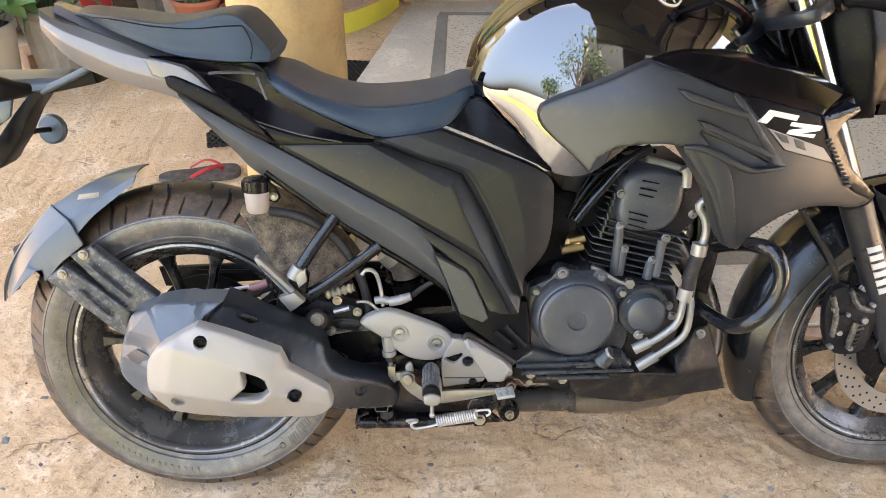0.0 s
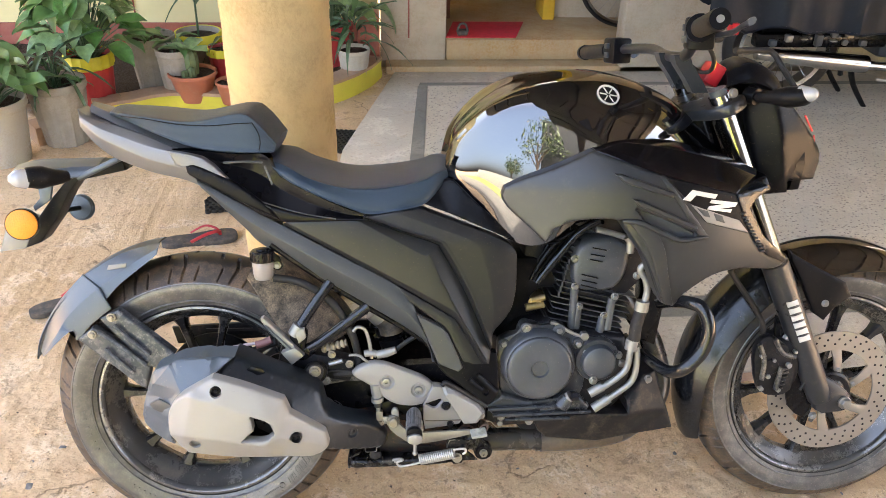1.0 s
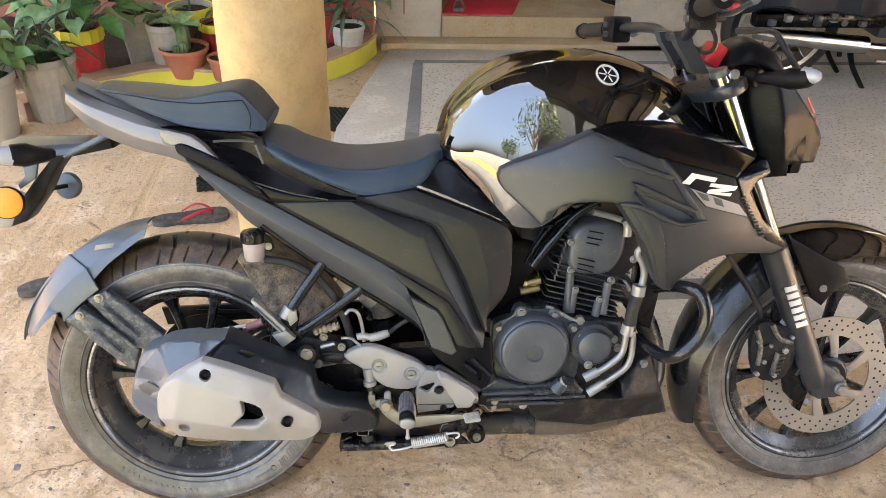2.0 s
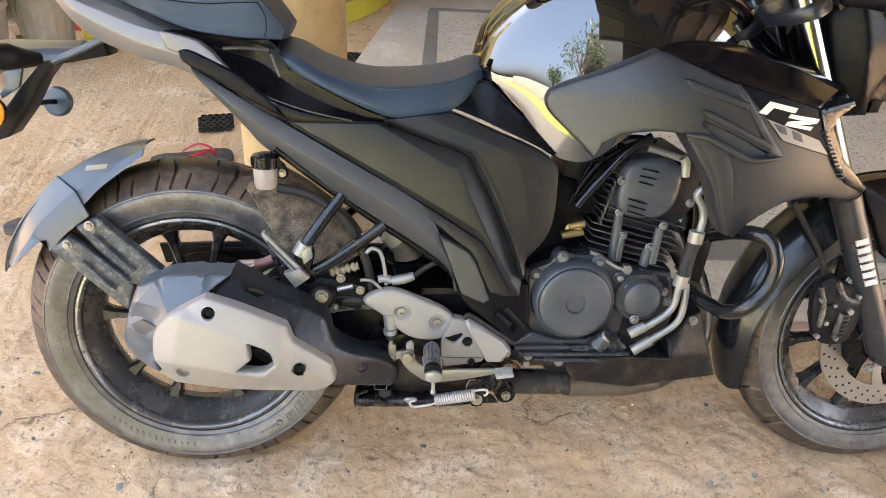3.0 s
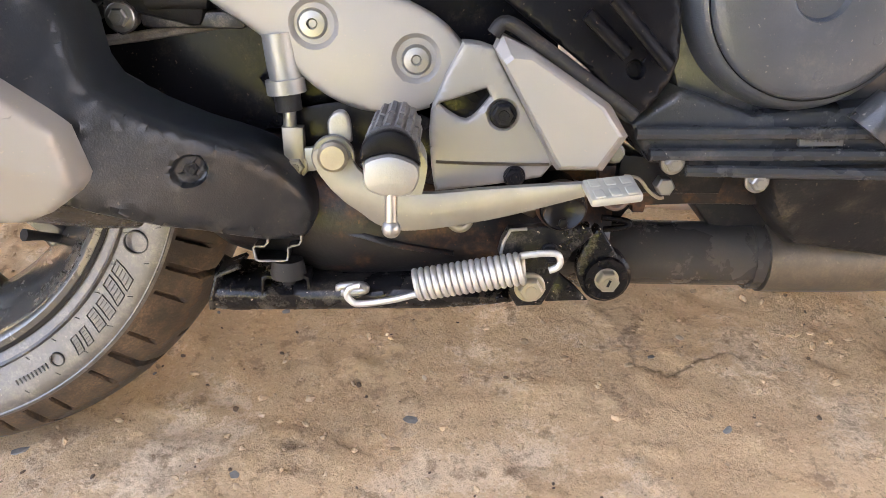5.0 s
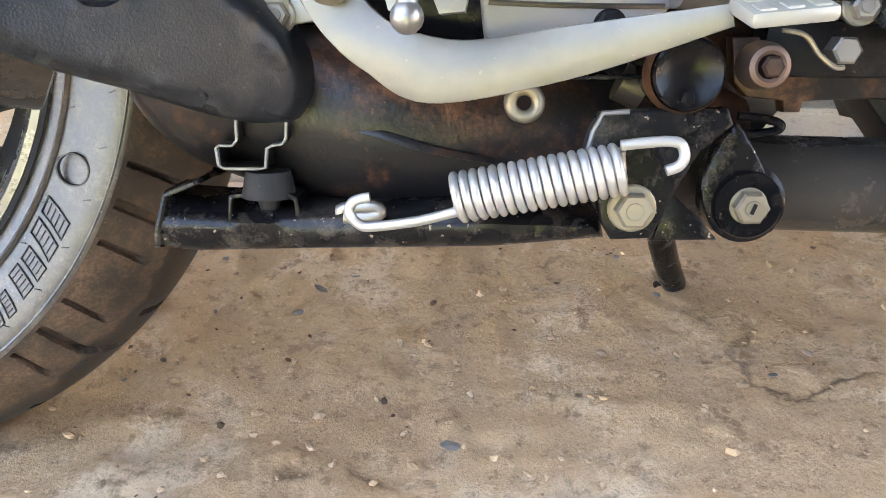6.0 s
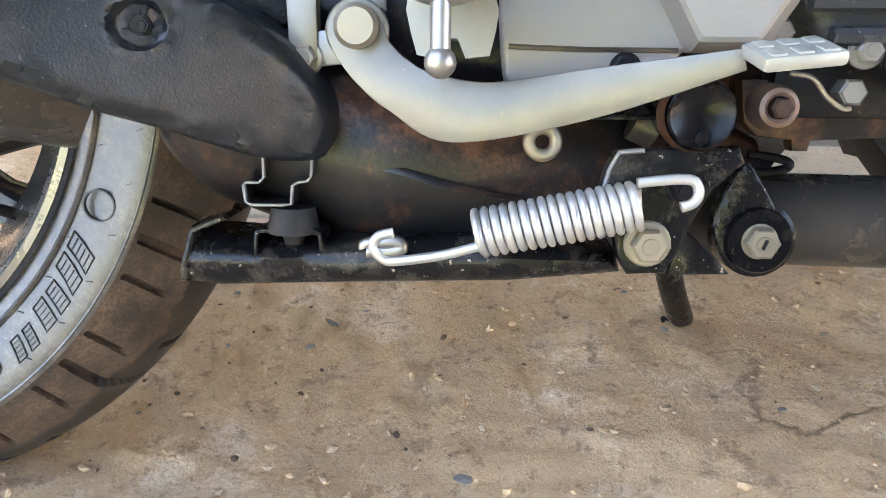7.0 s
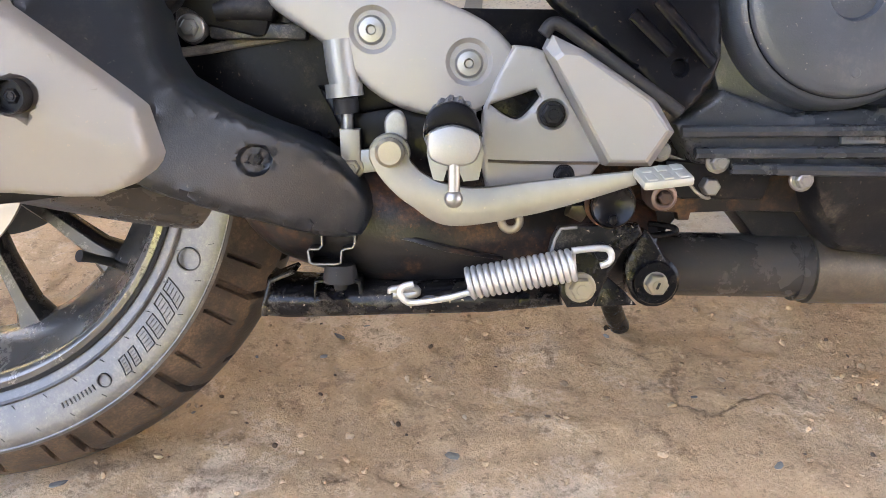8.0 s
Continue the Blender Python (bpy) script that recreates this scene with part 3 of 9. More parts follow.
# round column
bm = bmesh.new()
prof = [(0.0, 0.0)]
for k in range(60):
    z = 2.94 * k / 59
    prof.append((0.1395 + 0.0012 * math.sin(k * 1.3) + 0.0008 * math.sin(k * 3.1), z))
setting("column", lathe(prof + [(0.0, 2.94)], (0.108, 0.82, 0), bm, 72, (0, 0, 1), False), cream_paint, "round porch column in stained cream-yellow paint", "column")

# roof and rafters
setting("porch_roof", box((0.3, -2.1, 2.95), (4.9, 4.4, 3.1)), roof_sheet, "dark porch ceiling", "ceiling")
# Unseen ceiling edge drawn far left to shade the ground and plants.
setting("porch_roof", box((-2.45, -0.5, 2.95), (0.296, 4.4, 3.1)), roof_sheet, "dark porch ceiling, drawn out over the plant bed to block sky light", "ceiling")
setting("porch_roof", box((0.3, -4.6, 2.95), (4.9, -2.11, 3.1)), roof_sheet, "dark ceiling of the car port beside the porch", "ceiling")
for k in range(8):
    x = -1.5 + 0.8 * k
    setting("rafter", box((x, -0.5 if x < 0.3 else -4.5, 2.84), (x + 0.06, 4.2, 2.95)), roof_sheet, "slim roof rafter", "rafter")
for k in range(6):
    setting("purlin", box((0.32, -4.4 + 0.75 * k, 2.80), (4.88, -4.35 + 0.75 * k, 2.84)), roof_sheet, "slim roof purlin", "purlin")
# house front, step and doorway
setting("wall_planter", box((-6.0, 3.42, 0.0), (0.36, 3.6, 2.95)), wall_cream, "pale yellow-green house wall", "wall")
setting("wall_band", box((-6.0, 3.40, 0.0), (0.36, 3.418, 0.17)), red_oxide, "faded red painted skirting band", "skirting")
for x in (-1.62, -1.36, -1.02):
    setting("wall_line", box((x, 3.412, 0.175), (x + 0.008, 3.419, 2.95)), red_oxide, "thin brown painted line on the wall", "wall line")
setting("wall_corner", box((0.375, 3.12, 0.0), (0.735, 3.6, 2.95), None, 0.006), wall_grey, "stained pale wall beside the doorway", "wall")
setting("wall_line", box((0.525, 3.113, 0.17), (0.533, 3.119, 2.95)), red_oxide, "thin brown painted line on the wall", "wall line")
setting("plinth", box((0.40, 3.0, 0.0), (4.6, 3.62, 0.045), None, 0.006), step_stain, "low stained cement plinth", "step")
setting("door_step", box((0.738, 3.10, 0.048), (4.6, 4.2, 0.165), None, 0.008), step_stain, "worn cream door step with yellow stains", "step")
setting("wall_door_side", box((1.42, 3.56, 0.165), (4.6, 3.75, 2.95)), wall_grey, "pale grey wall beside the doorway", "wall")
setting("door_frame", box((1.345, 3.50, 0.166), (1.415, 3.75, 2.3), None, 0.004), mat("frame_yellow", (0.62, 0.40, 0.04), 0.5, 0, 0.1), "yellow painted door frame", "door frame")
setting("door_frame", box((0.738, 3.52, 0.166), (0.79, 3.75, 2.3), None, 0.004), mat("frame_brown", (0.14, 0.05, 0.03), 0.5, 0, 0.2), "brown wooden door frame", "door frame")
setting("dark_room", box((0.5, 5.6, 0.0), (3.0, 5.7, 2.95)), wall_grey, "back wall of the dark room", "wall")
setting("room_side", box((0.45, 3.76, 0.0), (0.55, 5.6, 2.95)), wall_grey, "side wall of the dark room", "wall")
setting("room_side", box((2.6, 3.76, 0.0), (2.7, 5.6, 2.95)), wall_grey, "side wall of the dark room", "wall")
setting("room_ceiling", box((0.45, 3.62, 2.32), (2.7, 5.7, 2.42)), wall_grey, "ceiling of the dark room", "ceiling")
setting("wall_pier", box((1.70, 3.0, 0.0), (4.6, 3.14, 2.95), None, 0.008), wall_grey, "broad cream pier of the house front", "wall")
mat_red = mat("mat_red", (0.50, 0.02, 0.035), 0.9, 0, 0.15, 30, bump=0.8, grain=260)
tagged(part("door_mat", plate([(0.735, 3.13, 0.172), (1.13, 3.13, 0.172), (1.22, 3.44, 0.172), (0.80, 3.44, 0.172)], 0.007, 0.003, None, 2, (0, 0, -1)), mat_red), "red woven door mat on the step", "door mat")

# garden wall outside, mirrored in the tank
# Unseen grey slab, added so lower panels reflect neutral grey, not tan.
setting("driveway", box((-9.0, -3.996, 0.004), (4.85, -1.8, 0.022)), grey_strip, "unseen grey slab added to neutralise reflections in the bike", "driveway")
setting("lawn", box((-9.0, -6.95, 0.004), (1.2, -4.0, 0.03)), lawn_lime, "bright lime-green lawn outside the porch", "lawn")
setting("garden_wall", box((-9.0, -7.2, 0.0), (9.0, -7.0, 1.15), None, 0.02), mat("whitewash", (0.36, 0.36, 0.35), 0.8, 0, 0.08, 2, bump=0.2, dust=(0.5, 0.46, 0.4), amount=0.2, dust_scale=3), "whitewashed garden wall outside the porch", "wall")
setting("hedge", box((-1.1, -6.98, 0.03), (1.2, -6.5, 1.15), None, 0.12), lawn_lime, "clipped lime-green hedge along the garden wall", "hedge")
# Made-up block out of view; its near-black colour darkens the tank's reflection.
setting("house_opposite", box((-0.9, -12.0, 0.0), (10.0, -9.5, 5.2), None, 0.05), mat("backdrop_dark", (0.022, 0.025, 0.028), 0.7, 0, 0.3, 1.5, bump=0.1), "unseen dark block added for the tank's dark reflection", "house")

setting("wall_right", box((4.7, 0.2, 0.0), (4.88, 3.0, 2.95)), wall_cream, "plain side wall of the porch", "wall")
# Added near-black wall behind the camera, never in view.
setting("carport_wall", box((0.9, -4.75, 0.0), (4.9, -4.62, 2.95)), mat("screen_dark", (0.035, 0.037, 0.040), 0.7, 0, 0.2, 2, bump=0.2), "unseen dark wall added behind the camera", "wall")
# ---- the motorcycle: along, across (minus is its right), up; it leans on its side stand ----
bike = root("motorcycle", "black naked motorcycle leaning on its side stand on dusty concrete", "motorcycle", pose(-0.002, -0.0075, 0, -14.9, 0, 0))


def mirrored(points):
    return [(p[0], -p[1], p[2]) for p in points]


def rails(low, top, half_top=None, bulge=0.01, crown=0.008, n=24, low_in=0.0, round_=5, boxy=0.35):
    """A body between its right lower rail and its top rail, alike on both sides."""
    def resample(line, k):
        q = catmull(line, 6)
        s = [0]
        for a, b in zip(q, q[1:]):
            s.append(s[-1] + (b - a).length)
        out, j = [], 0
        for i in range(k):
            d = s[-1] * i / (k - 1)
            while j < len(q) - 2 and s[j + 1] < d:
                j += 1
            f = (d - s[j]) / max(1e-9, s[j + 1] - s[j])
            out.append(q[j].lerp(q[j + 1], min(1, max(0, f))))
        return out
    rings = []
    for b, t in zip(resample(low, n), resample(top, n)):
        h = abs(t.y)
        m = (b + Vector((t.x, -h, t.z))) / 2
        m.y -= bulge
        up = Vector((t.x, -h, t.z))
        sh = m.lerp(up, 0.72)
        sh.y -= bulge * boxy
        half = [Vector((b.x, b.y * 0.35 + low_in, b.z - 0.004)), b, b.lerp(m, 0.35) - Vector((0, bulge * 0.4, 0)), m, sh, up, Vector((t.x, 0, t.z + crown))]
        ring = half + [Vector((p.x, -p.y, p.z)) for p in half[-2::-1]]
        rings.append(catmull(ring, round_, True))
    return loft(rings)


def tyre(centre, R, half, bead, wheel, count, label):
    """A tubeless tyre with cut tread grooves."""
    segs, h = 2000, half
    d = R - bead
    prof = [(bead - 0.004, -0.80 * h), (bead + 0.004, -0.86 * h), (bead + 0.16 * d, -0.90 * h), (bead + 0.30 * d, -0.96 * h), (bead + 0.42 * d, -0.995 * h), (bead + 0.53 * d, -1.0 * h)]
    m = 84
    for k in range(m + 1):
        a = -1 + 2 * k / m
        prof.append((R - 0.45 * d * abs(a) ** 2.2, a * h * 0.985))
    prof += [(r, -v) for r, v in prof[5::-1]]
    pr = np.array(prof)
    ang = np.linspace(0, 2 * np.pi, segs, endpoint=False)
    A, V = np.meshgrid(ang, pr[:, 1], indexing="ij")
    Rr = np.repeat(pr[None, :, 0], segs, 0)
    x = np.abs(V) / h
    side = np.sign(V)
    lay = A * count / (2 * np.pi) + np.where(side > 0, 0.5, 0.0) - 0.23 * x
    tread = (np.arange(len(prof)) >= 6) & (np.arange(len(prof)) <= 6 + m)
    def slot(shift, wide, lo, hi):
        d = np.abs((lay + shift) % 1.0 - 0.5)
        return np.clip((wide - d) / 0.007, 0, 1) * ((x > lo) & (x < hi))
    deep = slot(-0.042 - 0.35 * np.clip(0.6 - x, 0, 1), 0.034, 0.12, 0.95)
    for shift in (0.228, 0.693):
        deep = np.maximum(deep, slot(shift, 0.020, 0.62, 0.95))
    deep = np.maximum(deep, slot(0.45 + 0.3 * x, 0.028, -1, 0.34))
    deep = deep * tread[None, :]
    Rr = Rr - 0.0075 * deep
    n = len(prof)
    co = np.stack([centre[0] + Rr * np.cos(A), centre[1] + V, centre[2] + Rr * np.sin(A)], -1).reshape(-1, 3)
    i, j = np.meshgrid(np.arange(segs), np.arange(n - 1), indexing="ij")
    i2 = (i + 1) % segs
    quads = np.stack([i * n + j, i * n + j + 1, i2 * n + j + 1, i2 * n + j], -1).reshape(-1, 4)
    me = bpy.data.meshes.new("tyre")
    me.from_pydata(co.tolist(), [], quads.tolist())
    me.update()
    me.flip_normals()
    for f in me.polygons:
        f.use_smooth = True
    me.set_sharp_from_angle(angle=radians(50))
    me.materials.append(tyre_tread), me.materials.append(tyre_wall), me.materials.append(tyre_crown)
    jj = np.tile(np.arange(n - 1), segs)
    worn = 0.50 + 0.06 * np.sin(5 * ang) + 0.05 * np.sin(23 * ang + 1.0) + 0.03 * np.sin(61 * ang) + 0.02 * np.sin(137 * ang)
    crown = (x[:, :-1] < worn[:, None]).ravel()
    me.polygons.foreach_set("material_index", np.where((jj < 6) | (jj >= 6 + m), 1, np.where(crown, 2, 0)).astype(np.int32))
    ob = new("tyre", me)
    ob.parent, ob["label"] = wheel, label
    # raised rings on the walls
    for s in (-1, 1):
        bm = lathe([(bead + 0.10 * d, s * 0.895 * h), (bead + 0.12 * d, s * 0.93 * h), (bead + 0.14 * d, s * 0.905 * h)], centre, None, 160)
        lathe([(bead + 0.50 * d, s * 0.99 * h), (bead + 0.52 * d, s * 1.012 * h), (bead + 0.54 * d, s * 0.98 * h)], centre, bm, 160)
        part("wall_ring", bm, tyre_wall, wheel)
    return ob


def rim(centre, r, half, wheel):
    p = [(r + 0.006, -half), (r + 0.002, -half - 0.005), (r - 0.006, -half - 0.003), (r - 0.012, -half + 0.006), (r - 0.022, -half * 0.62), (r - 0.036, -half * 0.36), (r - 0.040, 0)]
    p += [(a, -b) for a, b in p[-2::-1]]
    p += [(r - 0.004, half - 0.008), (r - 0.022, half * 0.3), (r - 0.022, -half * 0.3), (r - 0.004, -half + 0.008)]
    return part("rim", lathe(p, centre, None, 160), rim_dusty, wheel, "black alloy rim filmed with dust")


def spoke(centre, a, r0, r1, wheel, v=0.0):
    c = Vector(centre)
    d, t = Vector((math.cos(a), 0, math.sin(a))), Vector((-math.sin(a), 0, math.cos(a)))
    secs = []
    for k, (f, w, h) in enumerate(((0, 0.016, 0.016), (0.2, 0.010, 0.014), (0.55, 0.0075, 0.013), (0.85, 0.010, 0.014), (1.0, 0.018, 0.017))):
        p = c + d * (r0 + (r1 - r0) * f) + Vector((0, v, 0))
        secs.append([p + t * x * w + Vector((0, y * h, 0)) for x, y in ((-1, -0.5), (-0.55, -1), (0.55, -1), (1, -0.5), (1, 0.5), (0.55, 1), (-0.55, 1), (-1, 0.5))])
    return part("spoke", loft(secs), wheel_black, wheel)


RW, FW = (0.0, 0.0, 0.308), (1.36, 0.0, 0.292)
rear_wheel = part("rear_wheel", lathe([(0.012, -0.06), (0.034, -0.055), (0.05, -0.03), (0.055, 0.0), (0.05, 0.04), (0.036, 0.06), (0.012, 0.065)], RW, None, 48), wheel_black, bike, "ten-spoke black alloy rear wheel with a dusty tyre")
tyre(RW, 0.312, 0.070, 0.218, rear_wheel, 18, "dusty wide rear tyre with slanted tread grooves")
rim(RW, 0.217, 0.056, rear_wheel)
for k in range(10):
    spoke(RW, radians(-53 + 72 * (k // 2) + (15 if k % 2 else -15)), 0.04, 0.183, rear_wheel)
part("sprocket", lathe([(0.05, 0.07), (0.105, 0.07), (0.105, 0.075), (0.05, 0.075)], RW, None, 44), engine_dark, rear_wheel)
part("rear_brake_rotor", lathe([(0.07, -0.070), (0.110, -0.070), (0.110, -0.066), (0.07, -0.066)], RW, None, 60), brake_steel, rear_wheel)
valve = tube([(0.150, -0.014, 0.195), (0.137, -0.030, 0.204), (0.128, -0.044, 0.210)], [0.0045, 0.0036, 0.0052], None, 10, 2)
part("valve", valve, rubber, rear_wheel)

front_wheel = part("front_wheel", lathe([(0.010, -0.05), (0.030, -0.05), (0.034, -0.02), (0.034, 0.03), (0.026, 0.05), (0.010, 0.05)], FW, None, 48), wheel_black, bike, "ten-spoke black alloy front wheel with a dusty tyre")
tyre(FW, 0.296, 0.051, 0.218, front_wheel, 17, "dusty narrow front tyre")
rim(FW, 0.217, 0.038, front_wheel)
for k in range(10):
    spoke(FW, radians(8 + 36 * k), 0.028, 0.183, front_wheel)

for centre, half, wheel in ((RW, 0.056, rear_wheel), (FW, 0.038, front_wheel)):
    part("bead_line", lathe([(0.2165, -half - 0.0052), (0.2195, -half - 0.0056), (0.2195, -half + 0.002), (0.2165, -half + 0.002)], centre, None, 160), plastic_black, wheel)
    part("rim_lip", lathe([(0.2050, -half + 0.0045), (0.2075, -half - 0.0030), (0.2115, -half - 0.0062), (0.2160, -half - 0.0056), (0.2160, -half + 0.002), (0.2050, -half + 0.0075)], centre, None, 160), rim_edge, wheel, "rim lip in paler metal for its bright reflection, dusty")
# front brake rotor, drilled
DV = -0.064
bm = bmesh.new()
hole_r = []
for k in range(30):
    a = 2 * math.pi * k / 30
    for j, rr in enumerate((0.133, 0.123, 0.112)):
        aa = a + j * 0.07
        hole_r.append((FW[0] + rr * math.cos(aa), FW[2] + rr * math.sin(aa)))
part("brake_rotor", lathe([(0.098, DV), (0.141, DV), (0.141, DV + 0.0045), (0.098, DV + 0.0045)], FW, bm, 120), brake_steel, front_wheel, "drilled steel front brake rotor")
bm = bmesh.new()
for x, z in hole_r:
    disc((x, DV - 0.0006, z), 0.0030, 0.002, bm, 8)
part("rotor_holes", bm, engine_dark, front_wheel)
for k in range(6):
    a = 2 * math.pi * k / 6 + 0.3
    pts = [(FW[0] + r * math.cos(a + o), DV, FW[2] + r * math.sin(a + o)) for r, o in ((0.045, -0.25), (0.075, -0.02), (0.101, 0.10), (0.101, 0.34), (0.070, 0.22), (0.045, 0.15))]
    part("rotor_arm", plate(pts, 0.006, 0.001), brake_steel, front_wheel)
    bolt((FW[0] + 0.052 * math.cos(a), DV - 0.004, FW[2] + 0.052 * math.sin(a)), 0.005, front_wheel, depth=0.005)
part("hub_cap", lathe([(0.012, DV - 0.012), (0.046, DV - 0.002), (0.05, DV + 0.004), (0.03, DV + 0.03), (0.012, DV + 0.03)], FW, None, 40), wheel_black, front_wheel)

# raised marks on the tyre walls: makers' names as plain bars, the size in figures
def wall_bar(centre, r, a, v, wide, tall, wheel, slant=0.0):
    pts = []
    for s_, t_ in ((-1, -1), (1, -1), (1, 1), (-1, 1)):
        rr = r + t_ * tall / 2
        aa = a + (s_ * wide / 2 + slant * t_) / r
        pts.append((centre[0] + rr * math.cos(aa), v, centre[2] + rr * math.sin(aa)))
    return part("wall_mark", plate(pts, 0.004, 0.0004, None, 1), tyre_wall, wheel)


def on_wall(a, r):
    """A point on the outer face of the rear tyre's wall."""
    return (RW[0] + r * math.cos(radians(a)), -float(np.interp(r, (0.233, 0.246, 0.2575, 0.268), (0.0636, 0.0676, 0.0701, 0.0704))), RW[2] + r * math.sin(radians(a)))


for a0, a1, r0, r1, lean in ((-28.2, -34.4, 0.2350, 0.2535, -1.6), (-36.2, -41.8, 0.2385, 0.2545, -0.8), (-43.8, -48.0, 0.2425, 0.2560, -0.8)):
    mid = (a0 + a1) / 2
    for lo, hi in ((a0, mid + 0.5), (mid - 0.5, a1)):
        ring = [on_wall(lo, r0), on_wall(lo + lean * 0.4, (r0 + r1) / 2), on_wall(lo + lean, r1), on_wall(hi + lean, r1), on_wall(hi + lean * 0.4, (r0 + r1) / 2), on_wall(hi, r0)]
        part("wall_mark", tube(ring, 0.0006, None, 5, 1, True), mark_wall, rear_wheel)
        for k in range(1, 5):
            f = k / 5
            r = r0 + (r1 - r0) * f
            part("wall_hatch", tube([on_wall(lo + lean * f - 0.3, r), on_wall(hi + lean * f + 0.3, r)], 0.00035, None, 4, 1), mark_wall, rear_wheel)
for k in range(22):
    a, r = -8.0 - 3.6 * k, (0.2325, 0.2560)[k % 2]
    part("wall_whisker", tube([on_wall(a, r), on_wall(a + 0.5, r + 0.0035)], 0.0004, None, 4, 1), mark_wall, rear_wheel)
for a, rr, size in ((-22.8, 0.2445, 0.0092), (-52.8, 0.248, 0.0056)):
    part("wall_mark", lathe([(size - 0.0005, -0.0693), (size + 0.0005, -0.0693), (size + 0.0005, -0.066), (size - 0.0005, -0.066)], (RW[0] + rr * math.cos(radians(a)), 0, RW[2] + rr * math.sin(radians(a))), None, 28), mark_wall, rear_wheel)
for k in range(9):
    wall_bar(RW, 0.2475, radians(-55.5 - 0.9 * k), -0.0688, 0.0016, 0.005, rear_wheel)
for k in range(14):
    wall_bar(RW, 0.2495, radians(-131 + 2.9 * k), -0.0684, 0.003, 0.011, rear_wheel, 0.002)
for k in range(6):
    wall_bar(RW, 0.2500, radians(-178 + 4.2 * k), -0.0684, 0.004, 0.012, rear_wheel, 0.002)
    wall_bar(RW, 0.2500, radians(72 + 2.6 * k), -0.0684, 0.003, 0.007, rear_wheel)
for k in range(10):
    wall_bar(FW, 0.2465, radians(-108 + 2.9 * k), -0.0500, 0.003, 0.009, front_wheel)


def size_text(words, centre, r, a0, v, tall, wheel):
    cu = bpy.data.curves.new("size_mark", "FONT")
    cu.body, cu.size, cu.extrude, cu.align_x = words, tall * 1.35, 0.0006, "CENTER"
    tmp = bpy.data.objects.new("size_mark", cu)
    scene.collection.objects.link(tmp)
    me = bpy.data.meshes.new_from_object(tmp.evaluated_get(bpy.context.evaluated_depsgraph_get()))
    bpy.data.objects.remove(tmp), bpy.data.curves.remove(cu)
    for q in me.vertices:
        rr, aa = r + q.co.y, a0 - q.co.x / r
        q.co = (centre[0] + rr * math.cos(aa), v - q.co.z, centre[2] + rr * math.sin(aa))
    me.materials.clear()
    me.materials.append(mark_wall)
    ob = new("size_mark", me)
    ob.parent = wheel


size_text("140/70-17", RW, 0.243, radians(50.5), -0.0692, 0.0105, rear_wheel)

# ---- bodywork ----
def resampled(line, k):
    q = catmull(line, 8)
    s = [0]
    for a, b in zip(q, q[1:]):
        s.append(s[-1] + (b - a).length)
    out, j = [], 0
    for i in range(k):
        d = s[-1] * i / (k - 1)
        while j < len(q) - 2 and s[j + 1] < d:
            j += 1
        out.append(q[j].lerp(q[j + 1], min(1, max(0, (d - s[j]) / max(1e-9, s[j + 1] - s[j])))))
    return out


def tank_body(low, crease, top, n=56):
    """The tank: a hollow knee flank below a sharp shoulder crease, a domed top above it."""
    rings = []
    for b, c, t in zip(resampled(low, n), resampled(crease, n), resampled(top, n)):
        up = Vector((t.x, -abs(t.y), t.z))
        half = [Vector((b.x, b.y * 0.4, b.z - 0.006)), b + Vector((0, 0.010, -0.003)), b]
        for f in (0.15, 0.3, 0.45, 0.6, 0.75, 0.88):
            p = b.lerp(c, f)
            p.y -= 0.013 * math.sin(math.pi * f)
            half.append(p)
        half += [b.lerp(c, 0.96) - Vector((0, 0.0025, 0)), c, c.lerp(up, 0.06) + Vector((0, 0, 0.003))]
        for f in (0.2, 0.4, 0.6, 0.8):
            p = c.lerp(up, f)
            p.z += 0.014 * math.sin(math.pi * f)
            p.y -= 0.010 * math.sin(math.pi * f)
            half.append(p)
        half += [up, Vector((up.x, up.y * 0.5, up.z + 0.005)), Vector((up.x, 0, up.z + 0.007))]
        rings.append(half + [Vector((p.x, -p.y, p.z)) for p in half[-2::-1]])
    return loft(rings)


tank = part("fuel_tank", tank_body(
    [(0.501, -0.062, 0.804), (0.513, -0.096, 0.768), (0.565, -0.128, 0.723), (0.621, -0.150, 0.678), (0.684, -0.163, 0.672), (0.767, -0.165, 0.730), (0.854, -0.160, 0.748), (0.937, -0.140, 0.750), (1.019, -0.100, 0.760)],
    [(0.503, -0.055, 0.816), (0.520, -0.085, 0.852), (0.560, -0.118, 0.898), (0.598, -0.138, 0.923), (0.637, -0.150, 0.935), (0.674, -0.158, 0.935), (0.715, -0.166, 0.919), (0.756, -0.174, 0.890), (0.796, -0.180, 0.868), (0.878, -0.165, 0.833), (1.006, -0.100, 0.772)],
    [(0.515, 0.030, 0.832), (0.530, 0.048, 0.870), (0.586, 0.062, 0.923), (0.659, 0.075, 0.961), (0.751, 0.080, 0.980), (0.825, 0.078, 0.975), (0.898, 0.070, 0.954), (0.970, 0.055, 0.915), (1.068, 0.030, 0.824)]),
    gloss_black, bike, "glossy black fuel tank reflecting the sky", 50)
def flank(u, w):
    """How far out the tank shroud's flank lies."""
    return -0.248 + 0.8 * (u - 0.90) ** 2 + 1.2 * max(0.0, 0.70 - w) ** 2 + 4.0 * max(0.0, w - 0.78) ** 2


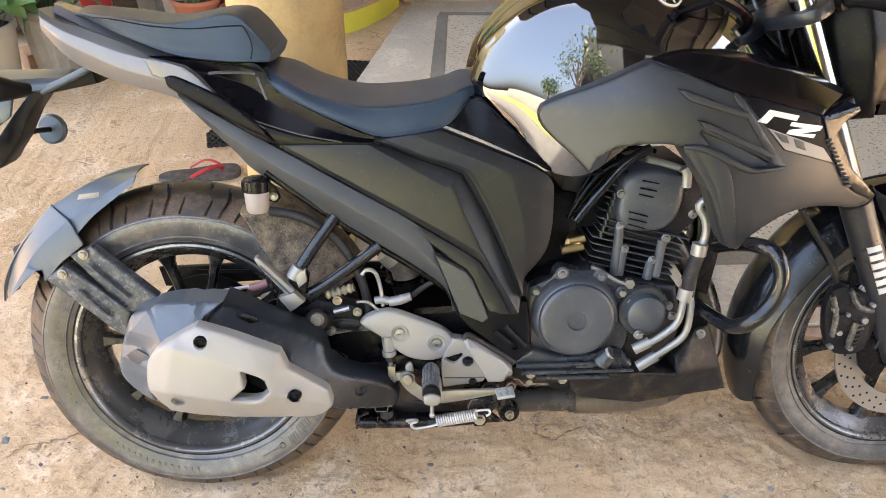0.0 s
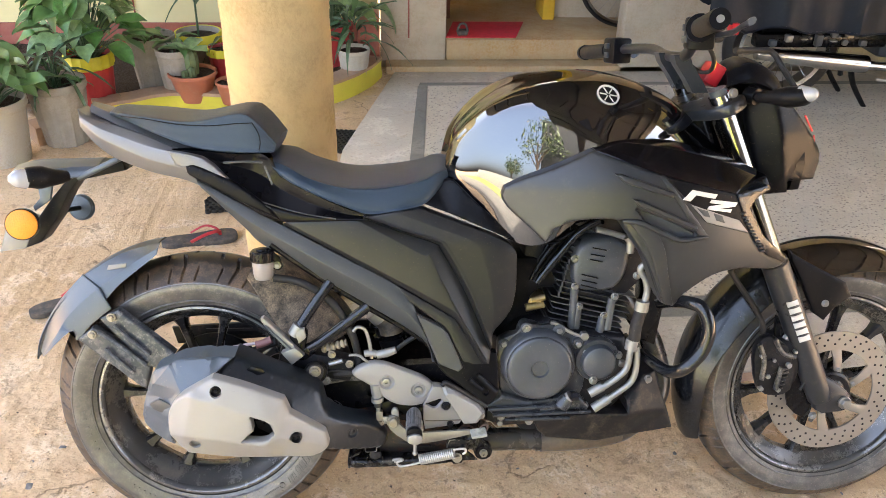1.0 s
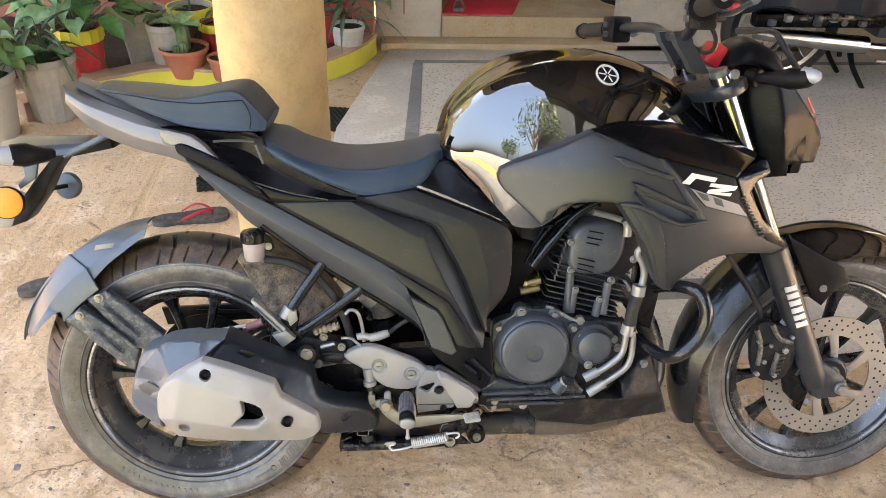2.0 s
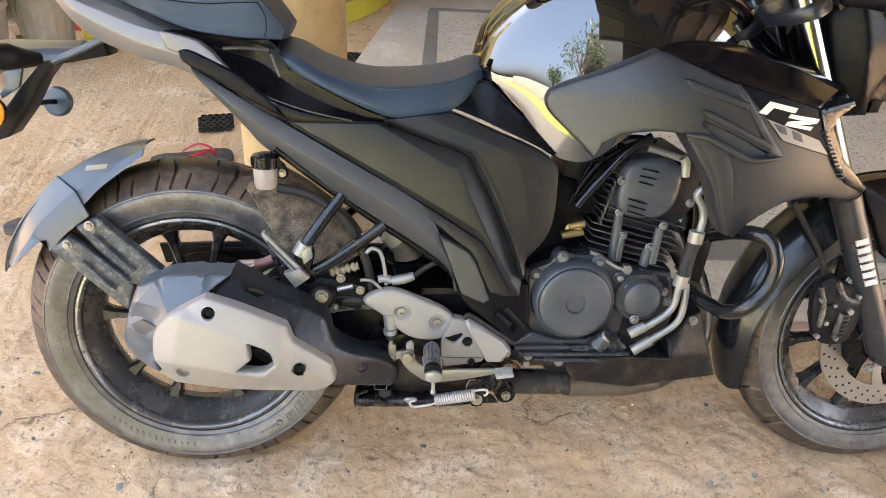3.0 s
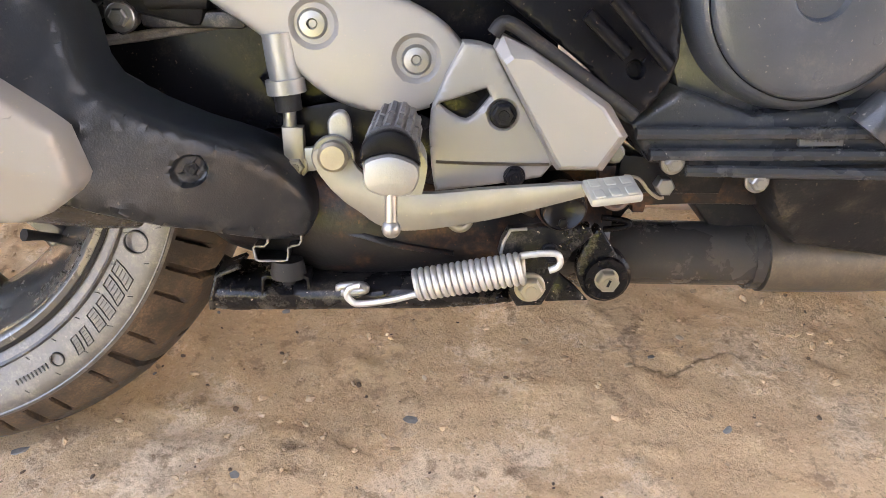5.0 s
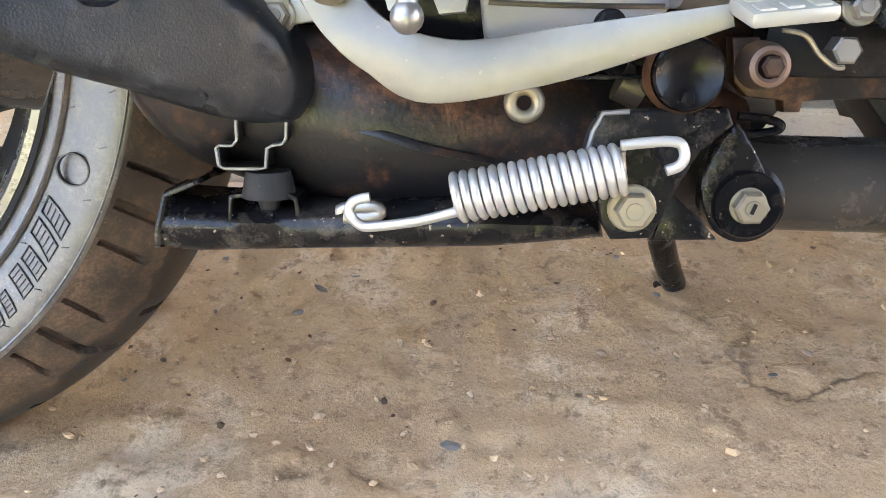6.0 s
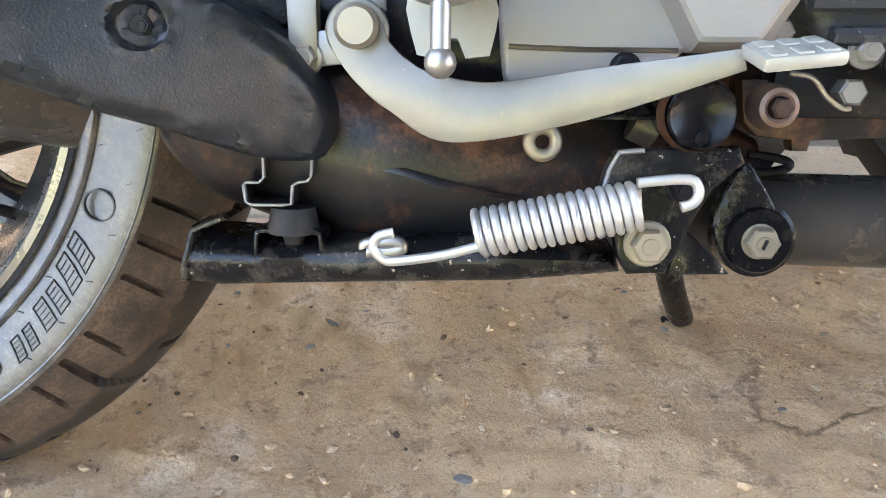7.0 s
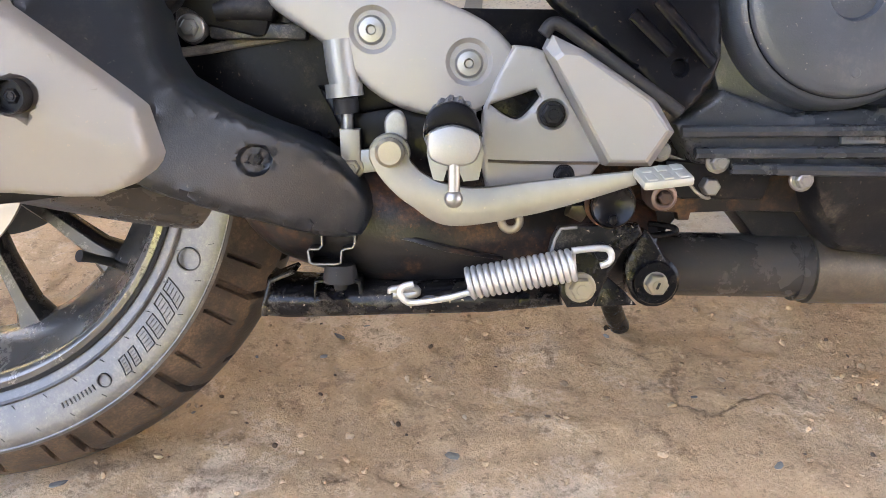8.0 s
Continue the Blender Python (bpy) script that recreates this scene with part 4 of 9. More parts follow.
SCOOP = [(0.834, -0.245, 0.757), (0.877, -0.248, 0.741), (0.947, -0.246, 0.710), (0.942, -0.247, 0.704), (0.915, -0.248, 0.701), (0.880, -0.248, 0.718), (0.851, -0.246, 0.734)]
shroud = part("shroud_side", pad(smooth_outline(
    [(0.599, -0.176, 0.772), (0.604, -0.178, 0.786), (0.632, -0.189, 0.802), (0.682, -0.203, 0.822), (0.762, -0.208, 0.859), (0.821, -0.230, 0.838), (0.882, -0.243, 0.816), (1.019, -0.237, 0.781), (1.044, -0.231, 0.730), (1.094, -0.216, 0.664), (1.153, -0.192, 0.639), (1.125, -0.201, 0.625), (1.047, -0.225, 0.634), (0.992, -0.234, 0.625), (0.945, -0.232, 0.592), (0.924, -0.224, 0.561), (0.902, -0.228, 0.570), (0.885, -0.237, 0.603), (0.858, -0.245, 0.663), (0.814, -0.242, 0.725), (0.812, -0.242, 0.735), (0.772, -0.235, 0.737), (0.721, -0.222, 0.729), (0.692, -0.213, 0.712), (0.679, -0.209, 0.685), (0.647, -0.197, 0.715), (0.608, -0.180, 0.750)], 3, 34),
    holes=[SCOOP], edge=0.004, thick=0.05, soft=0, step=0.007, face=flank), satin_grey, bike, "satin dark grey tank shroud with an air scoop")
part("scoop_floor", pad([(u - 0.006 if u < 0.9 else u + 0.01, v, w + (0.008 if w > 0.735 else -0.008)) for u, v, w in SCOOP], edge=0.002, thick=0.01, soft=0, face=lambda u, w: flank(u, w) + 0.006 + 0.16 * max(0.0, 0.955 - u)), panel_grey, shroud)
part("scoop_lip", tube([(0.810, -0.243, 0.735), (0.828, -0.246, 0.734), (0.846, -0.249, 0.731), (0.879, -0.252, 0.715), (0.914, -0.252, 0.700), (0.945, -0.250, 0.701), (0.970, -0.246, 0.704)], [0.003, 0.005, 0.0055, 0.0055, 0.005, 0.004, 0.002], None, 10, 5), satin_grey, shroud)
part("scoop_edge", bands([[(u, flank(u, w) + d, w) for u, w in line] for d, line in (
    (0.012, ((0.806, 0.738), (0.822, 0.716), (0.857, 0.664), (0.883, 0.604), (0.902, 0.567))),
    (-0.003, ((0.812, 0.738), (0.836, 0.720), (0.867, 0.672), (0.889, 0.610), (0.909, 0.566))),
    (-0.004, ((0.820, 0.738), (0.858, 0.727), (0.886, 0.690), (0.902, 0.630), (0.921, 0.566))))], 6, 0.02, 0.0015), satin_grey, shroud)
for line in ([(0.792, -0.236, 0.820), (0.805, -0.238, 0.820), (0.897, -0.252, 0.788), (0.896, -0.252, 0.779), (0.811, -0.243, 0.804)], [(0.825, -0.248, 0.776), (0.841, -0.249, 0.773), (0.947, -0.250, 0.725), (0.944, -0.250, 0.717), (0.834, -0.249, 0.765)]):
    part("shroud_fin", pad(line, edge=0.0025, thick=0.016, soft=0, step=0.006, face=lambda u, w: flank(u, w) - 0.009), satin_grey, shroud)
part("shroud_step", pad([(0.871, -0.246, 0.817), (0.880, -0.246, 0.817), (0.972, -0.248, 0.702), (0.950, -0.250, 0.707)], edge=0.0015, thick=0.01, soft=0, face=lambda u, w: flank(u, w) - 0.003), satin_grey, shroud)
part("shroud_front", pad([(0.883, -0.247, 0.815), (0.948, -0.249, 0.800), (1.017, -0.241, 0.780), (1.055, -0.233, 0.704), (0.963, -0.249, 0.730), (0.930, -0.251, 0.766)], edge=0.0012, thick=0.01, soft=0, face=lambda u, w: flank(u, w) - 0.002), panel_black, shroud, "black front field of the shroud")
part("shroud_top", bands([
    [(0.759, -0.206, 0.858), (0.820, -0.233, 0.838), (0.880, -0.246, 0.818), (0.950, -0.247, 0.799), (1.019, -0.240, 0.782)],
    [(0.775, -0.206, 0.861), (0.822, -0.224, 0.848), (0.886, -0.236, 0.830), (0.958, -0.236, 0.811), (1.034, -0.226, 0.790)],
    [(0.790, -0.180, 0.868), (0.830, -0.186, 0.868), (0.905, -0.190, 0.857), (0.990, -0.186, 0.838), (1.078, -0.180, 0.803)],
    [(0.795, -0.150, 0.872), (0.840, -0.150, 0.874), (0.910, -0.150, 0.866), (1.000, -0.145, 0.846), (1.100, -0.140, 0.806)]], 6, 0.03, 0.002), mat("shroud_gloss", (0.003, 0.003, 0.004), 0.14, 0, 0.2, bump=0.0, spec=0.5, rvar=0.03), bike, "glossy black upper shroud")
part("shroud_trim", pad([(1.017, -0.241, 0.781), (1.080, -0.225, 0.794), (1.085, -0.224, 0.786), (1.056, -0.233, 0.767), (1.050, -0.234, 0.751), (1.085, -0.225, 0.698), (1.150, -0.198, 0.644), (1.145, -0.199, 0.636), (1.103, -0.217, 0.655), (1.068, -0.229, 0.686), (1.036, -0.237, 0.739)], edge=0.002, thick=0.04, soft=0, face=lambda u, w: flank(u, w) - 0.005), guard_black, bike, "glossy black trim along the fork")
for k in range(12):
    c = Vector((1.034, 0, 0.744)).lerp(Vector((1.086, 0, 0.668)), k / 11)
    part("trim_tooth", box((c.x - 0.004, flank(c.x, c.z) - 0.007, c.z - 0.0018), (c.x + 0.004, flank(c.x, c.z), c.z + 0.0018), None, 0.0006), satin_grey, bike)
rider_seat = part("rider_seat", rails(
    [(0.159, -0.095, 0.836), (0.191, -0.115, 0.799), (0.255, -0.130, 0.766), (0.319, -0.135, 0.739), (0.356, -0.135, 0.728), (0.411, -0.135, 0.734), (0.461, -0.120, 0.745), (0.499, -0.090, 0.782)],
    [(0.146, 0.070, 0.830), (0.195, 0.100, 0.822), (0.239, 0.110, 0.799), (0.312, 0.115, 0.779), (0.386, 0.115, 0.780), (0.455, 0.105, 0.791), (0.491, 0.090, 0.805), (0.515, 0.060, 0.803)],
    bulge=0.012, crown=0.012, n=36), vinyl, bike, "black grained vinyl rider seat")
pillion_seat = part("pillion_seat", rails(
    [(-0.110, -0.050, 0.902), (-0.064, -0.075, 0.885), (-0.020, -0.090, 0.869), (0.033, -0.098, 0.851), (0.097, -0.104, 0.843), (0.150, -0.104, 0.842), (0.176, -0.098, 0.842)],
    [(-0.137, 0.035, 0.910), (-0.121, 0.055, 0.916), (-0.057, 0.078, 0.910), (0.027, 0.088, 0.902), (0.115, 0.092, 0.917), (0.147, 0.092, 0.902), (0.182, 0.086, 0.858)],
    bulge=0.008, crown=0.006, n=40, boxy=0.9), vinyl, bike, "black vinyl pillion seat with a stitched seam", 30)
from mathutils.bvhtree import BVHTree
seat_skin = BVHTree.FromPolygons([v.co for v in pillion_seat.data.vertices], [tuple(f.vertices) for f in pillion_seat.data.polygons])
for run in ([(-0.105, 0.908), (-0.060, 0.905), (0.000, 0.896), (0.060, 0.893), (0.110, 0.897), (0.140, 0.898)], [(0.140, 0.898), (0.150, 0.880), (0.153, 0.862), (0.150, 0.847)]):
    hits = [seat_skin.ray_cast(Vector((u, -0.4, w)), Vector((0, 1, 0)))[0] for u, _, w in catmull([(u, 0, w) for u, w in run], 4)]
    part("seam", tube([h for h in hits if h], 0.0011, None, 6, 1), panel_black, pillion_seat)
tail = part("tail_cowl", bands([
    [(-0.195, -0.040, 0.919), (-0.161, -0.053, 0.901), (-0.107, -0.072, 0.888), (-0.057, -0.085, 0.872), (-0.015, -0.093, 0.855), (0.033, -0.102, 0.840)],
    [(-0.187, -0.056, 0.907), (-0.149, -0.076, 0.889), (-0.104, -0.089, 0.873), (-0.053, -0.101, 0.856), (-0.011, -0.110, 0.847), (0.041, -0.119, 0.831)],
    [(-0.187, -0.058, 0.897), (-0.147, -0.079, 0.871), (-0.100, -0.092, 0.850), (-0.050, -0.104, 0.831), (0.000, -0.114, 0.819), (0.042, -0.121, 0.807)],
    [(-0.192, -0.046, 0.887), (-0.158, -0.061, 0.852), (-0.121, -0.074, 0.829), (-0.054, -0.091, 0.806), (0.003, -0.102, 0.794), (0.040, -0.109, 0.781)]], 6, 0.06, 0.0015), tail_grey, bike, "silver-grey tail cowl with a bright folded edge")
part("tail_top", loft([[(u, -h, w - 0.012), (u, -h * 0.7, w), (u, 0, w + 0.004), (u, h * 0.7, w), (u, h, w - 0.012), (u, 0, w - 0.03)] for u, h, w in ((-0.175, 0.03, 0.925), (-0.12, 0.06, 0.905), (-0.02, 0.09, 0.868), (0.1, 0.1, 0.82))]), tail_grey, bike)
part("tail_lamp", pad(smooth_outline([(-0.182, -0.048, 0.904), (-0.167, -0.062, 0.889), (-0.130, -0.078, 0.852), (-0.156, -0.066, 0.859), (-0.180, -0.050, 0.881)], 3, 60), edge=0.003, thick=0.06), smoke_lens, bike, "pale tail lamp lens")
part("grab_rail", tube([(-0.170, 0.060, 0.900), (-0.157, 0.070, 0.894), (-0.138, 0.080, 0.883)], 0.006), tail_grey, bike)
part("side_panel_gloss", bands([
    [(-0.008, -0.110, 0.851), (0.058, -0.112, 0.846), (0.119, -0.112, 0.841), (0.161, -0.110, 0.839), (0.197, -0.120, 0.796), (0.255, -0.128, 0.764), (0.319, -0.133, 0.736), (0.356, -0.136, 0.727)],
    [(0.012, -0.104, 0.838), (0.062, -0.100, 0.828), (0.112, -0.098, 0.815), (0.150, -0.100, 0.800), (0.190, -0.110, 0.772), (0.248, -0.120, 0.745), (0.312, -0.129, 0.728), (0.354, -0.135, 0.724)],
    [(0.028, -0.122, 0.820), (0.062, -0.125, 0.806), (0.098, -0.128, 0.788), (0.134, -0.131, 0.766), (0.175, -0.135, 0.742), (0.235, -0.139, 0.727), (0.300, -0.142, 0.721), (0.352, -0.142, 0.721)],
    [(0.030, -0.118, 0.808), (0.060, -0.122, 0.790), (0.088, -0.126, 0.770), (0.124, -0.130, 0.746), (0.168, -0.134, 0.722), (0.230, -0.138, 0.714), (0.297, -0.141, 0.716), (0.350, -0.142, 0.719)]], 5, 0.04, 0.0015), gloss_trim, bike, "glossy black folded panel under the seat")
for a, b in ([(0.070, -0.1285, 0.803), (0.170, -0.1385, 0.744)], [(0.150, -0.134, 0.7565), (0.290, -0.144, 0.7225)]):
    part("panel_edge", tube([a, Vector(a).lerp(Vector(b), 0.5) + Vector((0, -0.001, -0.004)), b], 0.0014, None, 6, 4), panel_grey, bike)
part("tail_band", pad(smooth_outline([(-0.011, -0.124, 0.851), (0.047, -0.126, 0.838), (0.083, -0.130, 0.808), (0.124, -0.134, 0.773), (0.169, -0.138, 0.741), (0.132, -0.136, 0.756), (0.074, -0.131, 0.791), (0.027, -0.126, 0.813), (-0.002, -0.122, 0.824)], 2, 40), edge=0.002, thick=0.02, soft=2), tail_grey, bike)
part("seat_latch_cover", pad(smooth_outline([(0.017, -0.128, 0.822), (0.032, -0.130, 0.825), (0.060, -0.134, 0.814), (0.109, -0.138, 0.790), (0.160, -0.142, 0.751), (0.185, -0.142, 0.721), (0.128, -0.138, 0.748), (0.066, -0.134, 0.783), (0.024, -0.130, 0.805)], 3, 70), edge=0.005, thick=0.03), panel_black, bike)
part("vent_fin", tube([(0.087, -0.125, 0.828), (0.121, -0.127, 0.830), (0.158, -0.124, 0.828)], 0.0025, None, 6, 2), panel_grey, bike)
part("vent_fin", tube([(0.162, -0.128, 0.822), (0.175, -0.134, 0.788)], 0.0022, None, 6, 2), panel_grey, bike)

part("side_panel_rear", bands([
    [(0.032, -0.117, 0.800), (0.092, -0.122, 0.762), (0.184, -0.126, 0.710), (0.297, -0.136, 0.647), (0.408, -0.145, 0.584), (0.441, -0.148, 0.532), (0.480, -0.151, 0.428)],
    [(0.036, -0.123, 0.791), (0.103, -0.128, 0.735), (0.169, -0.133, 0.690), (0.267, -0.141, 0.633), (0.377, -0.150, 0.567), (0.447, -0.155, 0.506), (0.474, -0.156, 0.430)],
    [(0.039, -0.112, 0.780), (0.113, -0.118, 0.705), (0.148, -0.119, 0.668), (0.236, -0.126, 0.614), (0.343, -0.135, 0.548), (0.452, -0.145, 0.475), (0.471, -0.146, 0.426)]], 6, 0.03), panel_grey, bike, "matt dark grey rear side panel")
part("side_panel_main", bands([
    [(0.189, -0.129, 0.711), (0.300, -0.138, 0.649), (0.411, -0.147, 0.586), (0.503, -0.155, 0.529), (0.524, -0.157, 0.508), (0.571, -0.161, 0.425)],
    [(0.196, -0.138, 0.716), (0.304, -0.147, 0.657), (0.418, -0.157, 0.595), (0.509, -0.164, 0.542), (0.530, -0.166, 0.519), (0.580, -0.170, 0.429)],
    [(0.332, -0.144, 0.718), (0.394, -0.150, 0.684), (0.452, -0.155, 0.652), (0.471, -0.156, 0.642), (0.522, -0.161, 0.534), (0.583, -0.166, 0.426)],
    [(0.342, -0.135, 0.720), (0.416, -0.142, 0.693), (0.477, -0.147, 0.672), (0.491, -0.148, 0.656), (0.537, -0.152, 0.571), (0.587, -0.156, 0.452)]], 6, 0.02), panel_satin, bike, "satin black main side panel with a chamfered lower edge")
part("side_panel_front", bands([
    [(0.342, -0.133, 0.720), (0.416, -0.140, 0.693), (0.477, -0.145, 0.672), (0.491, -0.146, 0.656), (0.537, -0.150, 0.571), (0.587, -0.154, 0.452)],
    [(0.349, -0.156, 0.728), (0.420, -0.162, 0.702), (0.477, -0.167, 0.684), (0.497, -0.168, 0.666), (0.544, -0.172, 0.577), (0.586, -0.176, 0.467)],
    [(0.356, -0.154, 0.729), (0.426, -0.160, 0.703), (0.482, -0.165, 0.686), (0.504, -0.167, 0.667), (0.550, -0.171, 0.579), (0.588, -0.174, 0.472)],
    [(0.402, -0.156, 0.736), (0.477, -0.163, 0.708), (0.550, -0.169, 0.679), (0.568, -0.170, 0.647), (0.588, -0.172, 0.562), (0.587, -0.172, 0.482)],
    [(0.449, -0.152, 0.742), (0.528, -0.159, 0.712), (0.619, -0.167, 0.672), (0.632, -0.168, 0.626), (0.625, -0.167, 0.546), (0.587, -0.164, 0.492)]], 6, 0.03), panel_satin, bike, "satin black knee panel with a raised ridge")
part("side_panel_fold", bands([
    [(0.404, -0.146, 0.588), (0.502, -0.154, 0.528), (0.523, -0.156, 0.507), (0.571, -0.160, 0.425)],
    [(0.424, -0.150, 0.560), (0.487, -0.155, 0.508), (0.503, -0.157, 0.489), (0.536, -0.160, 0.423)]], 6, 0.03), panel_satin, bike)
part("panel_backing", plate([(0.380, -0.133, 0.605), (0.500, -0.138, 0.535), (0.545, -0.140, 0.430), (0.480, -0.138, 0.415), (0.440, -0.136, 0.500)], 0.004, 0.0005), plastic_black, bike)
part("throttle_body", box((0.665, -0.060, 0.545), (0.762, 0.060, 0.690), None, 0.012), engine_dark, bike)
part("side_panel_insert", pad(
    [(0.441, -0.158, 0.532), (0.491, -0.162, 0.504), (0.502, -0.163, 0.490), (0.531, -0.166, 0.420), (0.522, -0.166, 0.412), (0.482, -0.162, 0.428)], edge=0.0016, thick=0.02, soft=0), panel_grey, bike)
part("panel_joint", plate([(0.439, -0.154, 0.536), (0.493, -0.158, 0.507), (0.505, -0.159, 0.491), (0.535, -0.162, 0.417), (0.522, -0.162, 0.408), (0.482, -0.158, 0.424)], 0.004, 0.0004), plastic_black, bike)
part("side_panel_foot", pad(smooth_outline([(0.479, -0.160, 0.426), (0.497, -0.163, 0.403), (0.525, -0.166, 0.382), (0.550, -0.168, 0.363), (0.579, -0.168, 0.337), (0.583, -0.168, 0.337), (0.594, -0.166, 0.347), (0.606, -0.160, 0.370), (0.604, -0.156, 0.407), (0.599, -0.155, 0.445), (0.544, -0.157, 0.451)], 2, 50),
    dents=[(q[0], q[2], 0.005, 0.005) for q in [(0.578, -0.165, 0.364)]], edge=0.003, thick=0.02, step=0.006), panel_black, bike, "glossy black lower panel with pressed ribs")
for a, b in ([(0.544, -0.171, 0.397), (0.570, -0.171, 0.374)], [(0.560, -0.169, 0.406), (0.597, -0.169, 0.367)]):
    part("panel_rib", tube([a, b], 0.0055, None, 10, 1, flat=0.5), panel_black, bike)
part("frame_cover", pad([(0.485, -0.090, 0.788), (0.516, -0.115, 0.787), (0.569, -0.140, 0.737), (0.629, -0.150, 0.686), (0.719, -0.150, 0.670), (0.668, -0.155, 0.664), (0.601, -0.155, 0.688), (0.514, -0.140, 0.725), (0.455, -0.125, 0.745)], edge=0.003, thick=0.04), panel_black, bike)
bolt((0.348, -0.146, 0.724), 0.005, bike, panel_black, "panel_screw")

# ---- exhaust ----
muffler = part("muffler", tube([(-0.035, -0.165, 0.405), (0.02, -0.17, 0.388), (0.18, -0.175, 0.335), (0.27, -0.14, 0.295)], [0.030, 0.052, 0.062, 0.044], None, 28, 6), exhaust_black, bike, "black exhaust silencer with a silver heat shield")
SCREWS = [(0.076, 0.446), (0.213, 0.348), (0.031, 0.342)]
part("heat_shield", pad(smooth_outline(
    [(-0.013, -0.284, 0.399), (-0.005, -0.286, 0.418), (0.016, -0.288, 0.440), (0.070, -0.286, 0.470), (0.110, -0.288, 0.458), (0.152, -0.288, 0.441), (0.193, -0.286, 0.422), (0.198, -0.284, 0.409), (0.203, -0.282, 0.393), (0.222, -0.278, 0.378), (0.254, -0.268, 0.351), (0.264, -0.266, 0.342), (0.270, -0.262, 0.316), (0.264, -0.262, 0.306), (0.241, -0.264, 0.294), (0.195, -0.267, 0.296), (0.105, -0.270, 0.300), (0.047, -0.274, 0.310), (0.014, -0.278, 0.318), (-0.000, -0.282, 0.339), (-0.013, -0.284, 0.360), (-0.015, -0.284, 0.378)], 2, 34),
    lines=[[(0.017, -0.292, 0.440), (0.034, -0.299, 0.441), (0.076, -0.301, 0.426), (0.132, -0.301, 0.401), (0.162, -0.301, 0.394), (0.183, -0.299, 0.379), (0.186, -0.297, 0.356)], [(-0.012, -0.288, 0.363), (0.015, -0.299, 0.364), (0.081, -0.301, 0.352), (0.117, -0.301, 0.345), (0.155, -0.300, 0.338), (0.186, -0.297, 0.353), (0.206, -0.292, 0.344), (0.265, -0.266, 0.318)], [(0.090, -0.292, 0.452), (0.150, -0.292, 0.432), (0.186, -0.290, 0.414)]],
    holes=[[(0.135, -0.301, 0.397), (0.159, -0.301, 0.388), (0.169, -0.301, 0.380), (0.175, -0.300, 0.360), (0.162, -0.300, 0.349), (0.151, -0.300, 0.347), (0.117, -0.300, 0.349), (0.138, -0.301, 0.368)]], dents=[(u, w, 0.0085, 0.009) for u, w in SCREWS], edge=0.004, thick=0.02, soft=1, step=0.005), silver_paint, muffler, "dusty silver heat shield with a cut-out")
for u, w in SCREWS[:2]:
    part("screw_well", lathe([(0.0, 0.0), (0.0074, 0.0), (0.0080, -0.006), (0.0086, -0.006), (0.0086, 0.004), (0, 0.004)], (u, -0.288, w), None, 28, (0, 1, 0), False), panel_black, muffler)
    bolt((u, -0.2895, w), 0.0042, muffler, engine_dark, "shield_screw", 1.4)
part("end_cap", pad(smooth_outline(
    [(0.003, -0.235, 0.484), (0.049, -0.236, 0.490), (0.102, -0.240, 0.488), (0.058, -0.262, 0.457), (0.022, -0.268, 0.437), (0.006, -0.268, 0.425), (-0.009, -0.268, 0.405), (-0.014, -0.268, 0.385), (-0.017, -0.266, 0.351), (-0.013, -0.262, 0.327), (-0.041, -0.240, 0.328), (-0.070, -0.220, 0.341), (-0.082, -0.210, 0.363), (-0.072, -0.210, 0.404), (-0.058, -0.212, 0.444), (-0.045, -0.218, 0.459), (-0.013, -0.230, 0.476)], 2, 50),
    lines=[[(-0.054, -0.225, 0.432), (0.005, -0.262, 0.437), (0.059, -0.265, 0.461)], [(-0.048, -0.230, 0.437), (-0.012, -0.245, 0.480), (0.079, -0.248, 0.492)], [(-0.071, -0.222, 0.386), (-0.017, -0.250, 0.416), (0.007, -0.270, 0.426)], [(-0.074, -0.222, 0.361), (-0.022, -0.255, 0.362)]], edge=0.004, thick=0.05, soft=0, step=0.006), plastic_sky_tint, muffler, "dark grey moulded silencer end cover, tinted blue for sky reflection", 14)
part("end_cap_slot", plate([(-0.059, -0.236, 0.398), (-0.037, -0.248, 0.413), (-0.012, -0.262, 0.407), (-0.017, -0.262, 0.390), (-0.034, -0.252, 0.388), (-0.050, -0.242, 0.389)], 0.006, 0.001), panel_grey, muffler)
